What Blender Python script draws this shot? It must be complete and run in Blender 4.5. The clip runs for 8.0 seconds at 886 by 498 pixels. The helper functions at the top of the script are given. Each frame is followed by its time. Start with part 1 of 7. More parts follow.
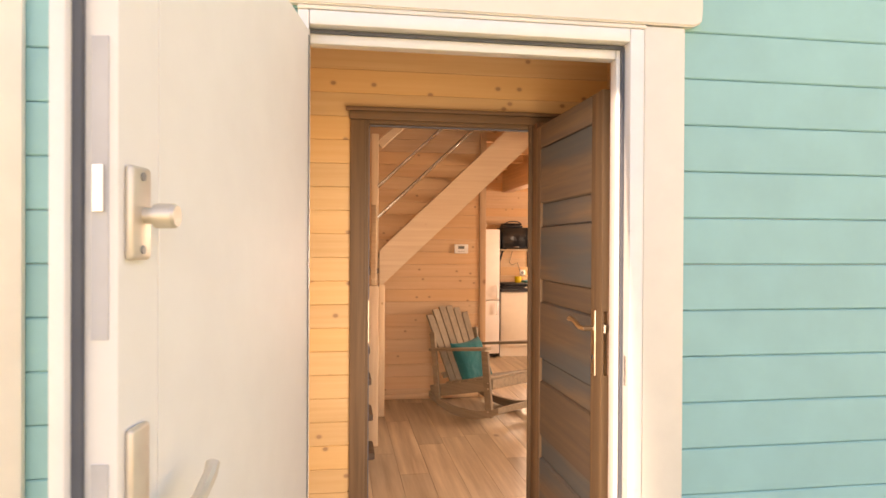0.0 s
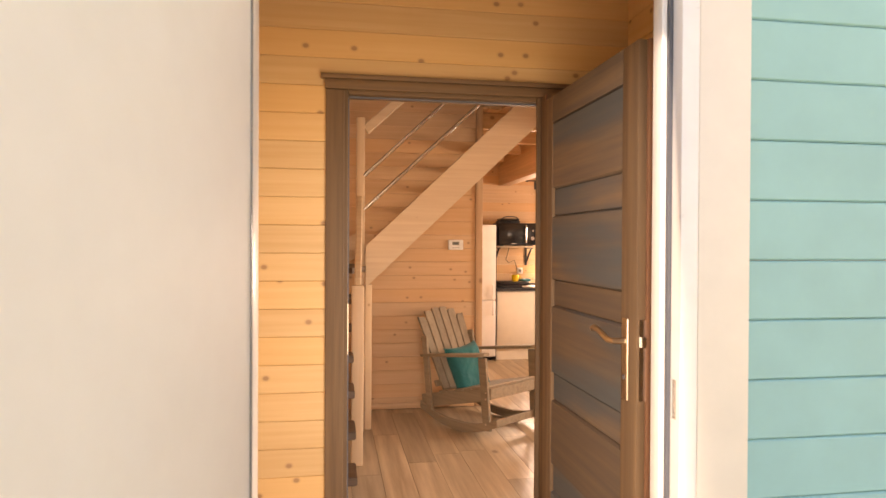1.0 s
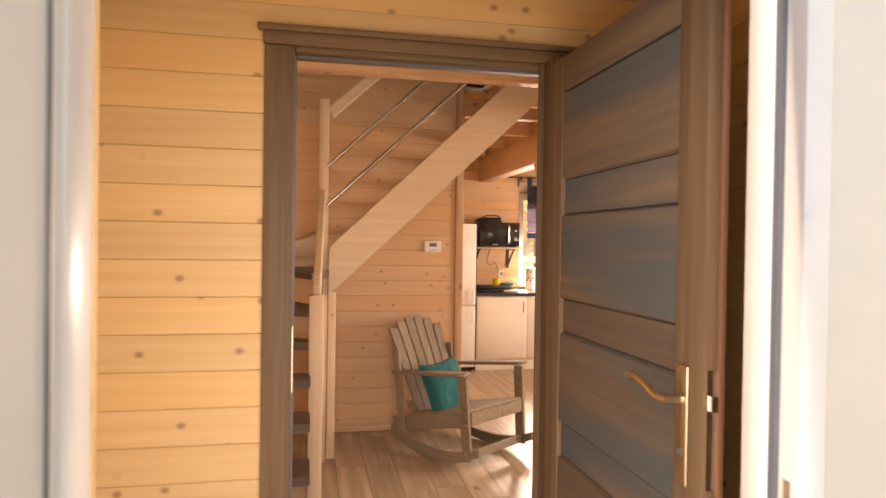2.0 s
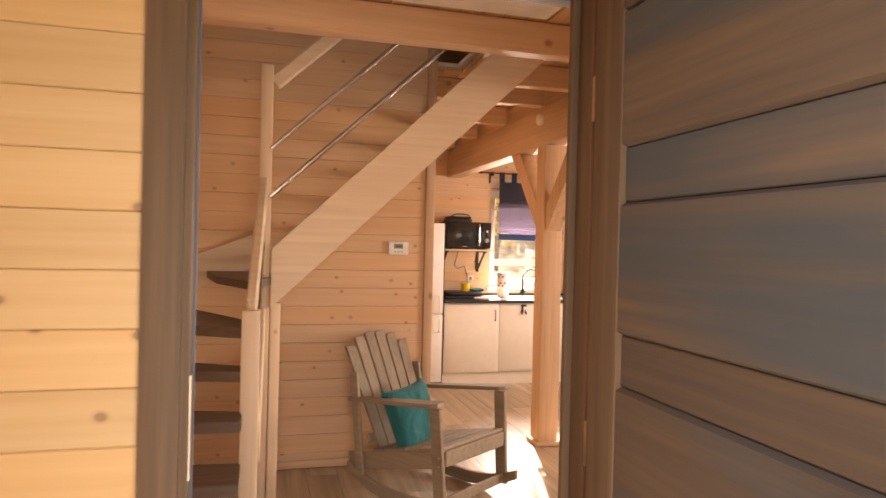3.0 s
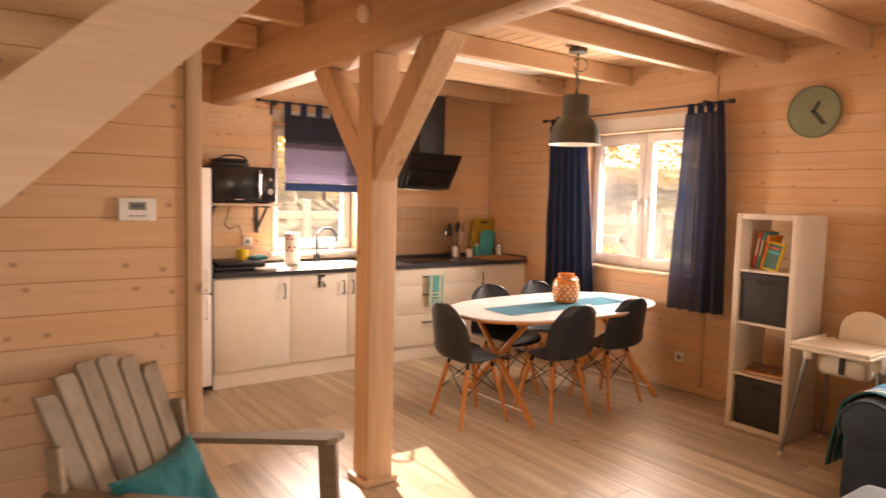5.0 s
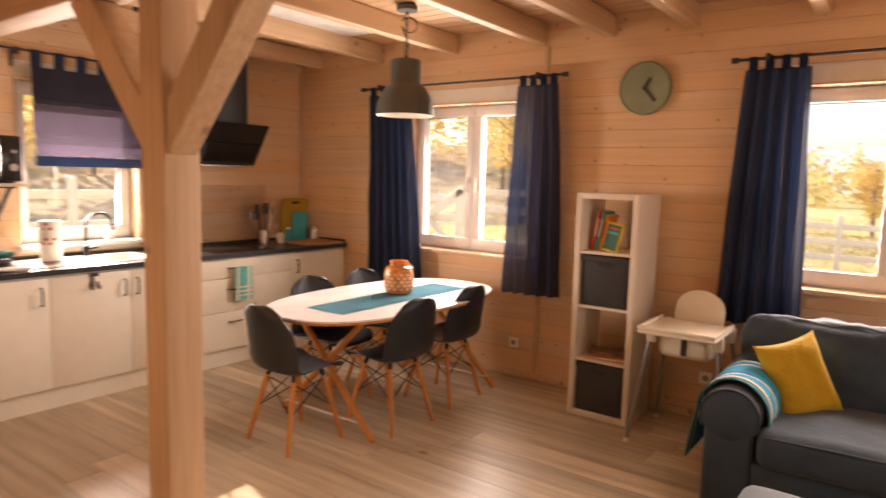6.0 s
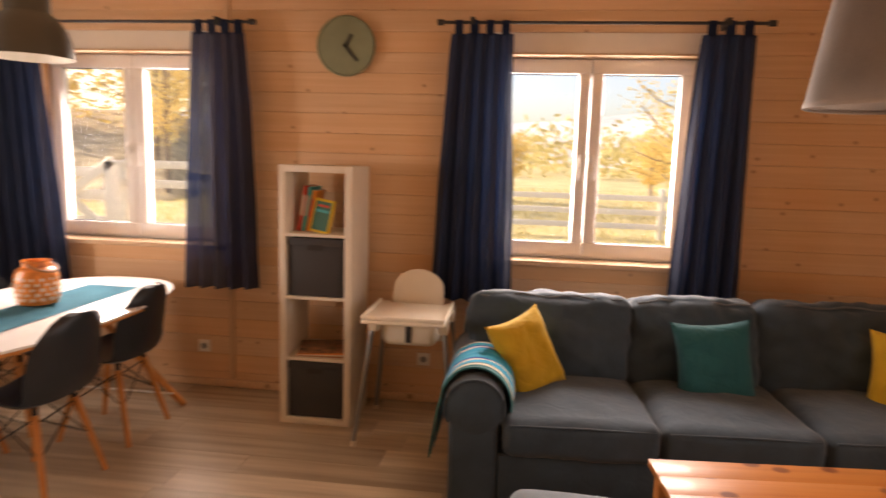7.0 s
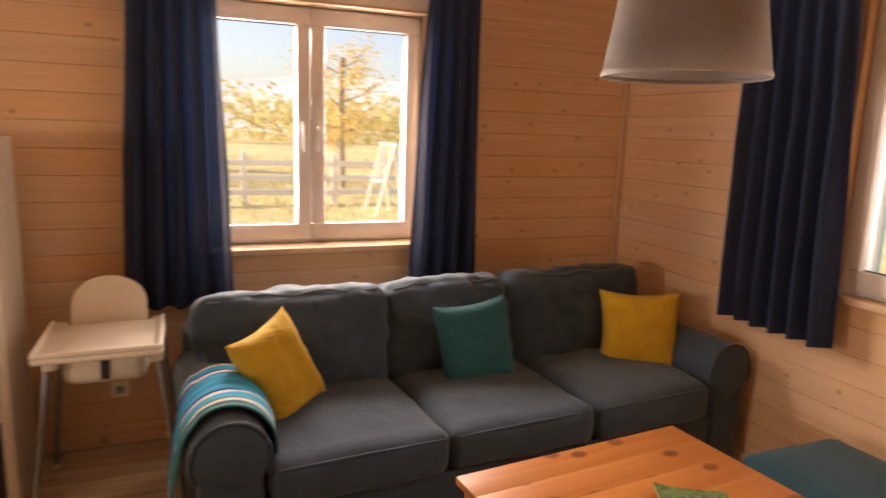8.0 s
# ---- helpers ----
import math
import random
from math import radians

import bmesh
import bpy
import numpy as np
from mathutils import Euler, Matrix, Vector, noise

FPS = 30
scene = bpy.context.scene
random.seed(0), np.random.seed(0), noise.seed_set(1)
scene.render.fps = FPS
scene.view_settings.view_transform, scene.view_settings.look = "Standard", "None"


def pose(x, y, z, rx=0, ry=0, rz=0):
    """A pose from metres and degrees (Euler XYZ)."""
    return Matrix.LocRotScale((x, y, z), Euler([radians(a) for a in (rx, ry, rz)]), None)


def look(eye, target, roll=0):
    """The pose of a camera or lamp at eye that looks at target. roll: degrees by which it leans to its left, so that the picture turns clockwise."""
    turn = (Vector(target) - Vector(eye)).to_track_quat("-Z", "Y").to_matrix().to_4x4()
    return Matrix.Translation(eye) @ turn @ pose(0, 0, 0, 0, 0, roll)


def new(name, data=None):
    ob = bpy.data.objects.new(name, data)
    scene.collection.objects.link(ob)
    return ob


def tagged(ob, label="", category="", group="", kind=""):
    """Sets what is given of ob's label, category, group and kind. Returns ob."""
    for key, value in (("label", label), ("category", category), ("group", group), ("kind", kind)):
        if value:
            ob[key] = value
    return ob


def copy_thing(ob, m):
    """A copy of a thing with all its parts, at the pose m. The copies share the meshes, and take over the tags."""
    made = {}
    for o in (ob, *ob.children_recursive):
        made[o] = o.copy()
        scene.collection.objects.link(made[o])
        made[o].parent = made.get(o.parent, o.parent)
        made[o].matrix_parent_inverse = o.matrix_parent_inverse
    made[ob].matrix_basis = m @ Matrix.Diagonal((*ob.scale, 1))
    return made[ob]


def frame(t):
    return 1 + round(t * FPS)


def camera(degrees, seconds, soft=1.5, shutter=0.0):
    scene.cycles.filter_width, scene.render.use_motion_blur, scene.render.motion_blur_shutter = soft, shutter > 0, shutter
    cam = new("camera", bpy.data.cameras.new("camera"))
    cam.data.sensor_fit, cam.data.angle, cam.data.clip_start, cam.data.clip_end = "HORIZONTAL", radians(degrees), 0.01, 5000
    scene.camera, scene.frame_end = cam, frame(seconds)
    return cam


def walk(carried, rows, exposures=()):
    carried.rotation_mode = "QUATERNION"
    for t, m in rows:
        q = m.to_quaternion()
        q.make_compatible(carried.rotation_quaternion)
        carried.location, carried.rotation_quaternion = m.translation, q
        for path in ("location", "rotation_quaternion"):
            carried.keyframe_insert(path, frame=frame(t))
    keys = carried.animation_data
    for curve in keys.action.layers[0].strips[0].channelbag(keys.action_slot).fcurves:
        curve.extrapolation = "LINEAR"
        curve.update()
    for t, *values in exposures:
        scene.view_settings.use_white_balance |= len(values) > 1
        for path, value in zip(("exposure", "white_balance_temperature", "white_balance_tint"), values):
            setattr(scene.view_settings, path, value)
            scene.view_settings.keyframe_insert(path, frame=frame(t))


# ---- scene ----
cam = camera(68.4, 8.0, shutter=0.4)
PATH = [
    (0, (1.471, 3.389, 1.484), (1.783, 5.365, 1.473), 0.3),
    (0.5, (1.504, 3.631, 1.474), (1.825, 5.605, 1.466), 0.3),
    (1, (1.55, 3.899, 1.464), (1.884, 5.87, 1.447), 0.3),
    (2.5, (1.715, 4.912, 1.497), (2.175, 6.859, 1.479), 1.2),
    (3, (1.758, 5.307, 1.489), (2.289, 7.235, 1.473), 1.4),
    (3.5, (1.815, 5.693, 1.487), (2.46, 7.585, 1.451), 1.3),
    (4, (1.887, 6.083, 1.504), (2.663, 7.925, 1.436), 1.1),
    (4.2, (1.915, 6.252, 1.504), (2.749, 8.067, 1.419), 1.2),
    (5.3, (2.181, 7.064, 1.537), (3.482, 8.572, 1.359), 1.5),
    (5.5, (2.226, 7.177, 1.537), (3.605, 8.613, 1.352), 1.5),
    (6, (2.404, 7.477, 1.545), (4.008, 8.652, 1.326), 1.5),
    (6.5, (2.63, 7.727, 1.535), (4.46, 8.498, 1.293), 1.5),
    (7, (2.895, 7.923, 1.535), (4.859, 8.177, 1.256), 1.7),
    (7.5, (3.182, 8.1, 1.528), (5.142, 7.849, 1.215), 1.7),
    (8, (3.49, 8.225, 1.546), (5.313, 7.485, 1.189), 1.8),
]
walk(cam, [(t, look(eye, target, roll)) for t, eye, target, roll in PATH],
     exposures=[(0, 1.84, 9300, 30), (1.2, 1.80, 9000, 29), (2.3, 1.72, 7800, 26), (3.5, 1.72, 7500, 26), (5.3, 1.38, 7400, 25), (8, 1.00, 7100, 24)])

# ---- world, sun and window light ----
SUN_TO = Vector((0.70, 2.6, 1.34)).normalized()  # towards the sun
world = bpy.data.worlds.new("world")
scene.world = world
world.use_nodes = True
wn = world.node_tree
sky = wn.nodes.new("ShaderNodeTexSky")
sky.sky_type, sky.sun_disc = "NISHITA", False
sky.sun_elevation = math.asin(SUN_TO.z)
sky.sun_rotation = math.atan2(SUN_TO.x, SUN_TO.y)
sky.air_density, sky.dust_density, sky.altitude = 1.0, 3.0, 400
wn.nodes["Background"].inputs[1].default_value = 0.15
wn.links.new(sky.outputs[0], wn.nodes["Background"].inputs[0])


def sun_lamp():
    d = bpy.data.lights.new("sun", "SUN")
    d.energy, d.angle, d.color = 5.0, radians(0.6), (1.0, 0.9, 0.74)
    o = new("sun", d)
    o.matrix_world = look(SUN_TO * 30, (0, 0, 0))


def window_lamp(name, at, to, sx, sz, watts, color=(1.0, 0.93, 0.84)):
    d = bpy.data.lights.new(name, "AREA")
    d.shape, d.size, d.size_y, d.energy, d.color = "RECTANGLE", sx, sz, watts, color
    d.spread = radians(150)
    o = new(name, d)
    o.matrix_world = look(at, to)


sun_lamp()
window_lamp("daylight_kitchen", (4.70, 12.66, 1.30), (4.4, 9.0, 0.3), 0.8, 0.5, 28)
window_lamp("daylight_dining", (7.02, 10.49, 1.54), (4, 10.3, 1.0), 1.0, 1.0, 38)
window_lamp("daylight_living", (7.02, 7.59, 1.54), (4, 7.6, 1.0), 1.0, 1.0, 42)
window_lamp("daylight_south", (4.65, 5.50, 1.54), (4.7, 9, 1.0), 1.1, 1.0, 8)
window_lamp("daylight_entrance", (1.92, 5.36, 1.05), (1.92, 9, 0.7), 0.95, 1.9, 5.0)
# fill added at an unseen upper opening to brighten the stairwell
window_lamp("upstairs_fill", (0.75, 7.60, 3.95), (3.0, 8.2, 3.0), 1.0, 1.0, 1.2)


# ---- materials ----
def nodes_of(name):
    m = bpy.data.materials.new(name)
    m.use_nodes = True
    t = m.node_tree
    return m, t, t.nodes["Principled BSDF"]


def ramp(t, fac, stops):
    n = t.nodes.new("ShaderNodeValToRGB")
    e = n.color_ramp.elements
    while len(e) < len(stops):
        e.new(0.5)
    for el, (p, c) in zip(e, stops):
        el.position, el.color = p, (*c, 1)
    t.links.new(fac, n.inputs[0])
    return n.outputs[0]


def mathn(t, op, a, b):
    n = t.nodes.new("ShaderNodeMath")
    n.operation = op
    for i, v in enumerate((a, b)):
        if isinstance(v, (int, float)):
            n.inputs[i].default_value = v
        else:
            t.links.new(v, n.inputs[i])
    return n.outputs[0]


def mixc(t, fac, a, b, kind="MIX"):
    n = t.nodes.new("ShaderNodeMix")
    n.data_type, n.blend_type = "RGBA", kind
    for s, v in ((n.inputs[0], fac), (n.inputs[6], a), (n.inputs[7], b)):
        if isinstance(v, (int, float)):
            s.default_value = v
        elif isinstance(v, tuple):
            s.default_value = (*v, 1)
        else:
            t.links.new(v, s)
    return n.outputs[2]


def noise_tex(t, vec, scale, detail=4.0, rough=0.55):
    n = t.nodes.new("ShaderNodeTexNoise")
    n.inputs["Scale"].default_value, n.inputs["Detail"].default_value = scale, detail
    n.inputs["Roughness"].default_value = rough
    t.links.new(vec, n.inputs["Vector"])
    return n.outputs[0]


def stretched(t, scale, spread=40.0):
    """Object coordinates, stretched, and shifted by a random step for each object."""
    tc, oi = t.nodes.new("ShaderNodeTexCoord"), t.nodes.new("ShaderNodeObjectInfo")
    mp, ad = t.nodes.new("ShaderNodeMapping"), t.nodes.new("ShaderNodeVectorMath")
    mp.inputs["Scale"].default_value = scale
    t.links.new(tc.outputs["Object"], mp.inputs["Vector"])
    k = mathn(t, "MULTIPLY", oi.outputs["Random"], spread)
    cb = t.nodes.new("ShaderNodeCombineXYZ")
    for i in range(3):
        t.links.new(k, cb.inputs[i])
    t.links.new(mp.outputs[0], ad.inputs[0])
    t.links.new(cb.outputs[0], ad.inputs[1])
    return ad.outputs[0], oi.outputs["Random"]


def bump(t, b, height, strength, dist=0.002):
    n = t.nodes.new("ShaderNodeBump")
    n.inputs["Strength"].default_value, n.inputs["Distance"].default_value = strength, dist
    t.links.new(height, n.inputs["Height"])
    t.links.new(n.outputs[0], b.inputs["Normal"])


def wood(name, light, dark, axis="x", knot=None, rough=0.55, vary=0.07, fine=34.0, knot_size=0.10, knot_scale=3.0, coat=0.0, reflected=None, tint=None, face="", spec=0.5, keep=0.34, knot_mid=0.3):
    """Wood with its grain along the object's axis, streaks at two scales, and knots if given a colour."""
    m, t, b = nodes_of(name)
    i = "xyz".index(axis)
    s = [fine] * 3
    s[i] = 1.1
    v, rnd = stretched(t, s)
    streak = noise_tex(t, v, 1.0, 6.0, 0.6)
    s2 = [5.0] * 3
    s2[i] = 0.7
    v2, _ = stretched(t, s2)
    broad = noise_tex(t, v2, 1.0, 3.0)
    col = ramp(t, streak, [(0.3, dark), (0.68, light)])
    col = mixc(t, mathn(t, "MULTIPLY", broad, 0.5), col, tuple(0.8 * a for a in dark), "MIX")
    k = mathn(t, "ADD", mathn(t, "MULTIPLY", rnd, 2 * vary), 1.0 - vary)
    cb = t.nodes.new("ShaderNodeCombineXYZ")
    for j in range(3):
        t.links.new(k, cb.inputs[j])
    col = mixc(t, 1.0, col, cb.outputs[0], "MULTIPLY")
    if tint:
        col = mixc(t, mathn(t, "MULTIPLY", mathn(t, "MULTIPLY", rnd, rnd), 0.6), col, tint)
    # bluish reflections are painted into the colour in broad streaks
    if reflected:
        k2 = mathn(t, "ADD", mathn(t, "MULTIPLY", broad, 6.0), mathn(t, "MULTIPLY", rnd, 1.1))
        n = t.nodes.new("ShaderNodeClamp")
        t.links.new(mathn(t, "SUBTRACT", k2, 3.4), n.inputs[0])
        col = mixc(t, mathn(t, "MULTIPLY", n.outputs[0], 0.75), col, reflected)
    h = streak
    if knot:
        s3 = [knot_scale * 1.3] * 3
        s3[i] = knot_scale
        v3, _ = stretched(t, s3)
        vo = t.nodes.new("ShaderNodeTexVoronoi")
        vo.inputs["Scale"].default_value = 1.0
        if face:
            sp, cv = t.nodes.new("ShaderNodeSeparateXYZ"), t.nodes.new("ShaderNodeCombineXYZ")
            t.links.new(v3, sp.inputs[0])
            for j, ax in enumerate(face):
                t.links.new(sp.outputs["xyz".index(ax)], cv.inputs[j])
            vo.voronoi_dimensions = "2D"
            v3 = cv.outputs[0]
        t.links.new(v3, vo.inputs["Vector"])
        mask = ramp(t, vo.outputs["Distance"], [(knot_size * 0.42, (1, 1, 1)), (knot_size * 0.62, (knot_mid, knot_mid, knot_mid)), (knot_size, (0, 0, 0))])
        kept = ramp(t, vo.outputs["Color"], [(keep, (0, 0, 0)), (keep + 0.05, (1, 1, 1))])
        mk = mixc(t, 1.0, mask, kept, "MULTIPLY")
        bw = t.nodes.new("ShaderNodeRGBToBW")
        t.links.new(mk, bw.inputs[0])
        col = mixc(t, mathn(t, "MULTIPLY", bw.outputs[0], 0.8), col, knot)
    t.links.new(col, b.inputs["Base Color"])
    b.inputs["Roughness"].default_value = rough
    b.inputs["Specular IOR Level"].default_value = spec
    b.inputs["Coat Weight"].default_value = coat
    bump(t, b, h, 0.25)
    return m


def plain(name, color, rough=0.5, metal=0.0, vary=0.08, scale=9.0, bumps=0.08, coat=0.0, island=False):
    """A painted, moulded or metal surface: faint mottling and a fine relief."""
    m, t, b = nodes_of(name)
    v, rnd = stretched(t, (1, 1, 1))
    n1 = noise_tex(t, v, scale, 4.0)
    n2 = noise_tex(t, v, scale * 14, 3.0)
    lo, hi = tuple(max(0, c * (1 - vary)) for c in color), tuple(min(1, c * (1 + vary)) for c in color)
    t.links.new(ramp(t, n1, [(0.3, lo), (0.7, hi)]), b.inputs["Base Color"])
    rr = mathn(t, "ADD", mathn(t, "MULTIPLY", n1, 0.14), max(0.02, rough - 0.07))
    t.links.new(rr, b.inputs["Roughness"])
    b.inputs["Metallic"].default_value = metal
    b.inputs["Coat Weight"].default_value = coat
    bump(t, b, n2, bumps, 0.001)
    return m


def fabric(name, color, rough=0.9, vary=0.14, weave=420.0, sheen=0.08, through_light=0.0, clear=0.0, crease=0.0):
    """Woven cloth; some light may pass through it."""
    m, t, b = nodes_of(name)
    v, rnd = stretched(t, (1, 1, 1))
    n1 = noise_tex(t, v, 7.0, 5.0)
    n2 = noise_tex(t, v, weave, 2.0)
    lo, hi = tuple(c * (1 - vary) for c in color), tuple(min(1, c * (1 + vary)) for c in color)
    both = mathn(t, "ADD", mathn(t, "MULTIPLY", n1, 0.6), mathn(t, "MULTIPLY", n2, 0.4))
    t.links.new(ramp(t, both, [(0.35, lo), (0.65, hi)]), b.inputs["Base Color"])
    b.inputs["Roughness"].default_value = rough
    b.inputs["Sheen Weight"].default_value = sheen
    if crease:
        n3 = t.nodes.new("ShaderNodeTexNoise")
        n3.inputs["Scale"].default_value, n3.inputs["Detail"].default_value, n3.inputs["Distortion"].default_value = 11.0, 4.0, 1.6
        t.links.new(v, n3.inputs["Vector"])
        bump(t, b, mathn(t, "ADD", mathn(t, "MULTIPLY", n2, 0.06), n3.outputs[0]), crease, 0.02)
    else:
        bump(t, b, mathn(t, "ADD", n2, mathn(t, "MULTIPLY", n1, 2.0)), 0.3, 0.002)
    out = t.nodes["Material Output"]
    last = b.outputs[0]
    if through_light:
        tr, mx = t.nodes.new("ShaderNodeBsdfTranslucent"), t.nodes.new("ShaderNodeMixShader")
        tr.inputs[0].default_value = (*hi, 1)
        mx.inputs[0].default_value = through_light
        t.links.new(last, mx.inputs[1]), t.links.new(tr.outputs[0], mx.inputs[2])
        last = mx.outputs[0]
    if clear:
        tp, mx = t.nodes.new("ShaderNodeBsdfTransparent"), t.nodes.new("ShaderNodeMixShader")
        mx.inputs[0].default_value = clear
        t.links.new(last, mx.inputs[1]), t.links.new(tp.outputs[0], mx.inputs[2])
        last = mx.outputs[0]
    t.links.new(last, out.inputs[0])
    return m


def pane_glass(name, clear=0.965):
    m, t, b = nodes_of(name)
    tp, gl, mx, fr = (t.nodes.new("ShaderNode" + k) for k in ("BsdfTransparent", "BsdfGlossy", "MixShader", "Fresnel"))
    gl.inputs["Roughness"].default_value = 0.02
    tp.inputs[0].default_value = (clear, clear, clear, 1)
    fr.inputs[0].default_value = 1.45
    t.links.new(fr.outputs[0], mx.inputs[0])
    t.links.new(tp.outputs[0], mx.inputs[1]), t.links.new(gl.outputs[0], mx.inputs[2])
    t.links.new(mx.outputs[0], t.nodes["Material Output"].inputs[0])
    return m


PINE = wood("whitewashed_pine", (0.82, 0.585, 0.375), (0.69, 0.45, 0.26), "x", (0.38, 0.20, 0.11), knot_scale=4.2, knot_size=0.085, tint=(0.66, 0.36, 0.15), face="xz", keep=0.54)
PINE_HALL = wood("yellow_pine", (0.76, 0.55, 0.285), (0.66, 0.43, 0.195), "x", (0.30, 0.16, 0.08), knot_scale=4.4, knot_size=0.10, tint=(0.70, 0.42, 0.15), face="xz", keep=0.42)
PINE_BEAM = wood("pine_beam", (0.72, 0.50, 0.31), (0.52, 0.32, 0.18), "y", (0.27, 0.15, 0.08), knot_scale=4.0, knot_size=0.15)
PINE_JOIST = wood("pine_joist", (0.76, 0.54, 0.34), (0.62, 0.40, 0.23), "x", (0.27, 0.15, 0.08), knot_scale=4.0, knot_size=0.15)
PINE_UP = wood("pine_upright", (0.72, 0.50, 0.31), (0.54, 0.34, 0.19), "z", (0.27, 0.15, 0.08), knot_scale=4.0, knot_size=0.15)
PINE_CEIL = wood("pine_ceiling", (0.72, 0.48, 0.28), (0.54, 0.33, 0.17), "y", (0.27, 0.15, 0.08), knot_scale=4.0, knot_size=0.15)
STAIR_PALE = wood("pale_stair_pine", (0.78, 0.64, 0.46), (0.66, 0.50, 0.33), "x", (0.40, 0.26, 0.15), knot_size=0.06, vary=0.06)
STAIR_PALE_UP = wood("pale_stair_pine_upright", (0.78, 0.64, 0.46), (0.66, 0.50, 0.33), "z", (0.40, 0.26, 0.15), knot_size=0.06, vary=0.06)
TREAD = wood("dark_tread", (0.16, 0.11, 0.075), (0.085, 0.055, 0.036), "x", rough=0.45)
FLOOR = wood("greige_laminate", (0.72, 0.60, 0.435), (0.36, 0.27, 0.175), "x", rough=0.34, vary=0.17, fine=15, knot=(0.22, 0.15, 0.10), knot_size=0.07, knot_scale=1.6)
# the grey-blue mixed in here paints the reflections on the door boards
DOOR_WOOD = wood("brown_stained_wood", (0.225, 0.158, 0.100), (0.125, 0.100, 0.082), "x", rough=0.6, vary=0.18, reflected=(0.075, 0.102, 0.116), spec=0.2)
DOOR_EDGE = wood("reddish_door_edge", (0.29, 0.14, 0.075), (0.17, 0.085, 0.05), "z", rough=0.5)
DOOR_WOOD_UP = wood("brown_stained_upright", (0.235, 0.152, 0.086), (0.130, 0.086, 0.053), "z", rough=0.6, vary=0.1, spec=0.2)
DOOR_HEAD = wood("brown_stained_head", (0.27, 0.17, 0.09), (0.15, 0.098, 0.058), "x", rough=0.6, vary=0.1, spec=0.2)
ROCKER_WOOD = wood("weathered_taupe_wood", (0.36, 0.29, 0.20), (0.24, 0.185, 0.125), "x", rough=0.75, vary=0.12)
ROCKER_WOOD_UP = wood("weathered_taupe_upright", (0.36, 0.29, 0.20), (0.24, 0.185, 0.125), "z", rough=0.75, vary=0.12)
BEECH = wood("orange_beech", (0.70, 0.30, 0.075), (0.54, 0.20, 0.04), "z", rough=0.45, vary=0.08)
PINE_TABLE = wood("lacquered_pine", (0.55, 0.22, 0.055), (0.42, 0.14, 0.028), "y", (0.12, 0.025, 0.01), rough=0.42, knot_size=0.18, knot_scale=5.0, keep=0.25, knot_mid=0.95, coat=0.12, face="yx")
BOARD_WOOD = wood("cutting_board_wood", (0.55, 0.28, 0.12), (0.38, 0.17, 0.06), "x")
WHITE_PAINT = plain("white_paint", (0.80, 0.74, 0.64), 0.4, vary=0.03)
CREAM = plain("cream_cabinet_front", (0.80, 0.75, 0.64), 0.35, vary=0.03)
PVC = plain("white_pvc", (0.84, 0.82, 0.78), 0.3, vary=0.03)
CEILING_WHITE = plain("white_board", (0.82, 0.80, 0.76), 0.8)
DOOR_WHITE = plain("white_door_skin", (0.82, 0.79, 0.74), 0.62, vary=0.02)
GASKET = plain("grey_gasket", (0.10, 0.11, 0.13), 0.6)
TEAL_PAINT = plain("turquoise_paint", (0.27, 0.55, 0.55), 0.55, vary=0.06, scale=4.0, bumps=0.2)
BLACK = plain("black_gloss", (0.010, 0.010, 0.011), 0.22)
CHAMPAGNE = plain("champagne_metal", (0.72, 0.64, 0.54), 0.42, 0.55)
PALE_METAL = plain("pale_lock_metal", (0.55, 0.55, 0.56), 0.6, 0.2)
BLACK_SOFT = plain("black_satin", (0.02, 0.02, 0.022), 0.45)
COUNTER = plain("black_worktop", (0.028, 0.028, 0.032), 0.33, vary=0.3, scale=60)
STEEL = plain("brushed_steel", (0.62, 0.60, 0.57), 0.25, 1.0)
BRASSY = plain("satin_nickel", (0.62, 0.52, 0.40), 0.3, 1.0)
GREY_METAL = plain("grey_tube", (0.27, 0.28, 0.28), 0.4, 0.6)
CHAIR_SHELL = plain("charcoal_plastic", (0.015, 0.021, 0.028), 0.38, vary=0.12, bumps=0.1)
WIRE = plain("black_wire", (0.015, 0.015, 0.015), 0.5, 0.5)
LAMP_GREY = plain("olive_grey_enamel", (0.065, 0.062, 0.048), 0.55)
LAMP_WHITE = plain("white_enamel", (0.85, 0.82, 0.75), 0.5)
CLOCK_GREEN = plain("sage_green", (0.24, 0.27, 0.17), 0.6)
CLOCK_DARK = plain("dark_green_hands", (0.055, 0.06, 0.045), 0.6)
BOX_DARK = plain("dark_grey_box", (0.045, 0.046, 0.05), 0.7)
PLASTIC_CREAM = plain("cream_plastic", (0.80, 0.73, 0.60), 0.4, vary=0.03)
TABLE_WHITE = plain("white_tabletop", (0.85, 0.83, 0.80), 0.22, vary=0.03)
NAVY = fabric("navy_cloth", (0.005, 0.017, 0.054), through_light=0.08, clear=0.015)
NAVY_SHEER = fabric("navy_cloth_thin", (0.009, 0.018, 0.055), through_light=0.14, clear=0.08)
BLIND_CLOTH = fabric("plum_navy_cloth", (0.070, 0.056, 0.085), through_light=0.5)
BLIND_TOP = fabric("plum_cloth_dimmed", (0.022, 0.022, 0.040), through_light=0.3)
SOFA_CLOTH = fabric("charcoal_cloth", (0.028, 0.051, 0.074), vary=0.25, sheen=0.2, crease=0.22)
RIM_LIT_PIPING = fabric("rim_lit_piping", (0.12, 0.14, 0.16))
YELLOW = fabric("mustard_velvet", (0.52, 0.32, 0.012), sheen=0.1, crease=0.45)
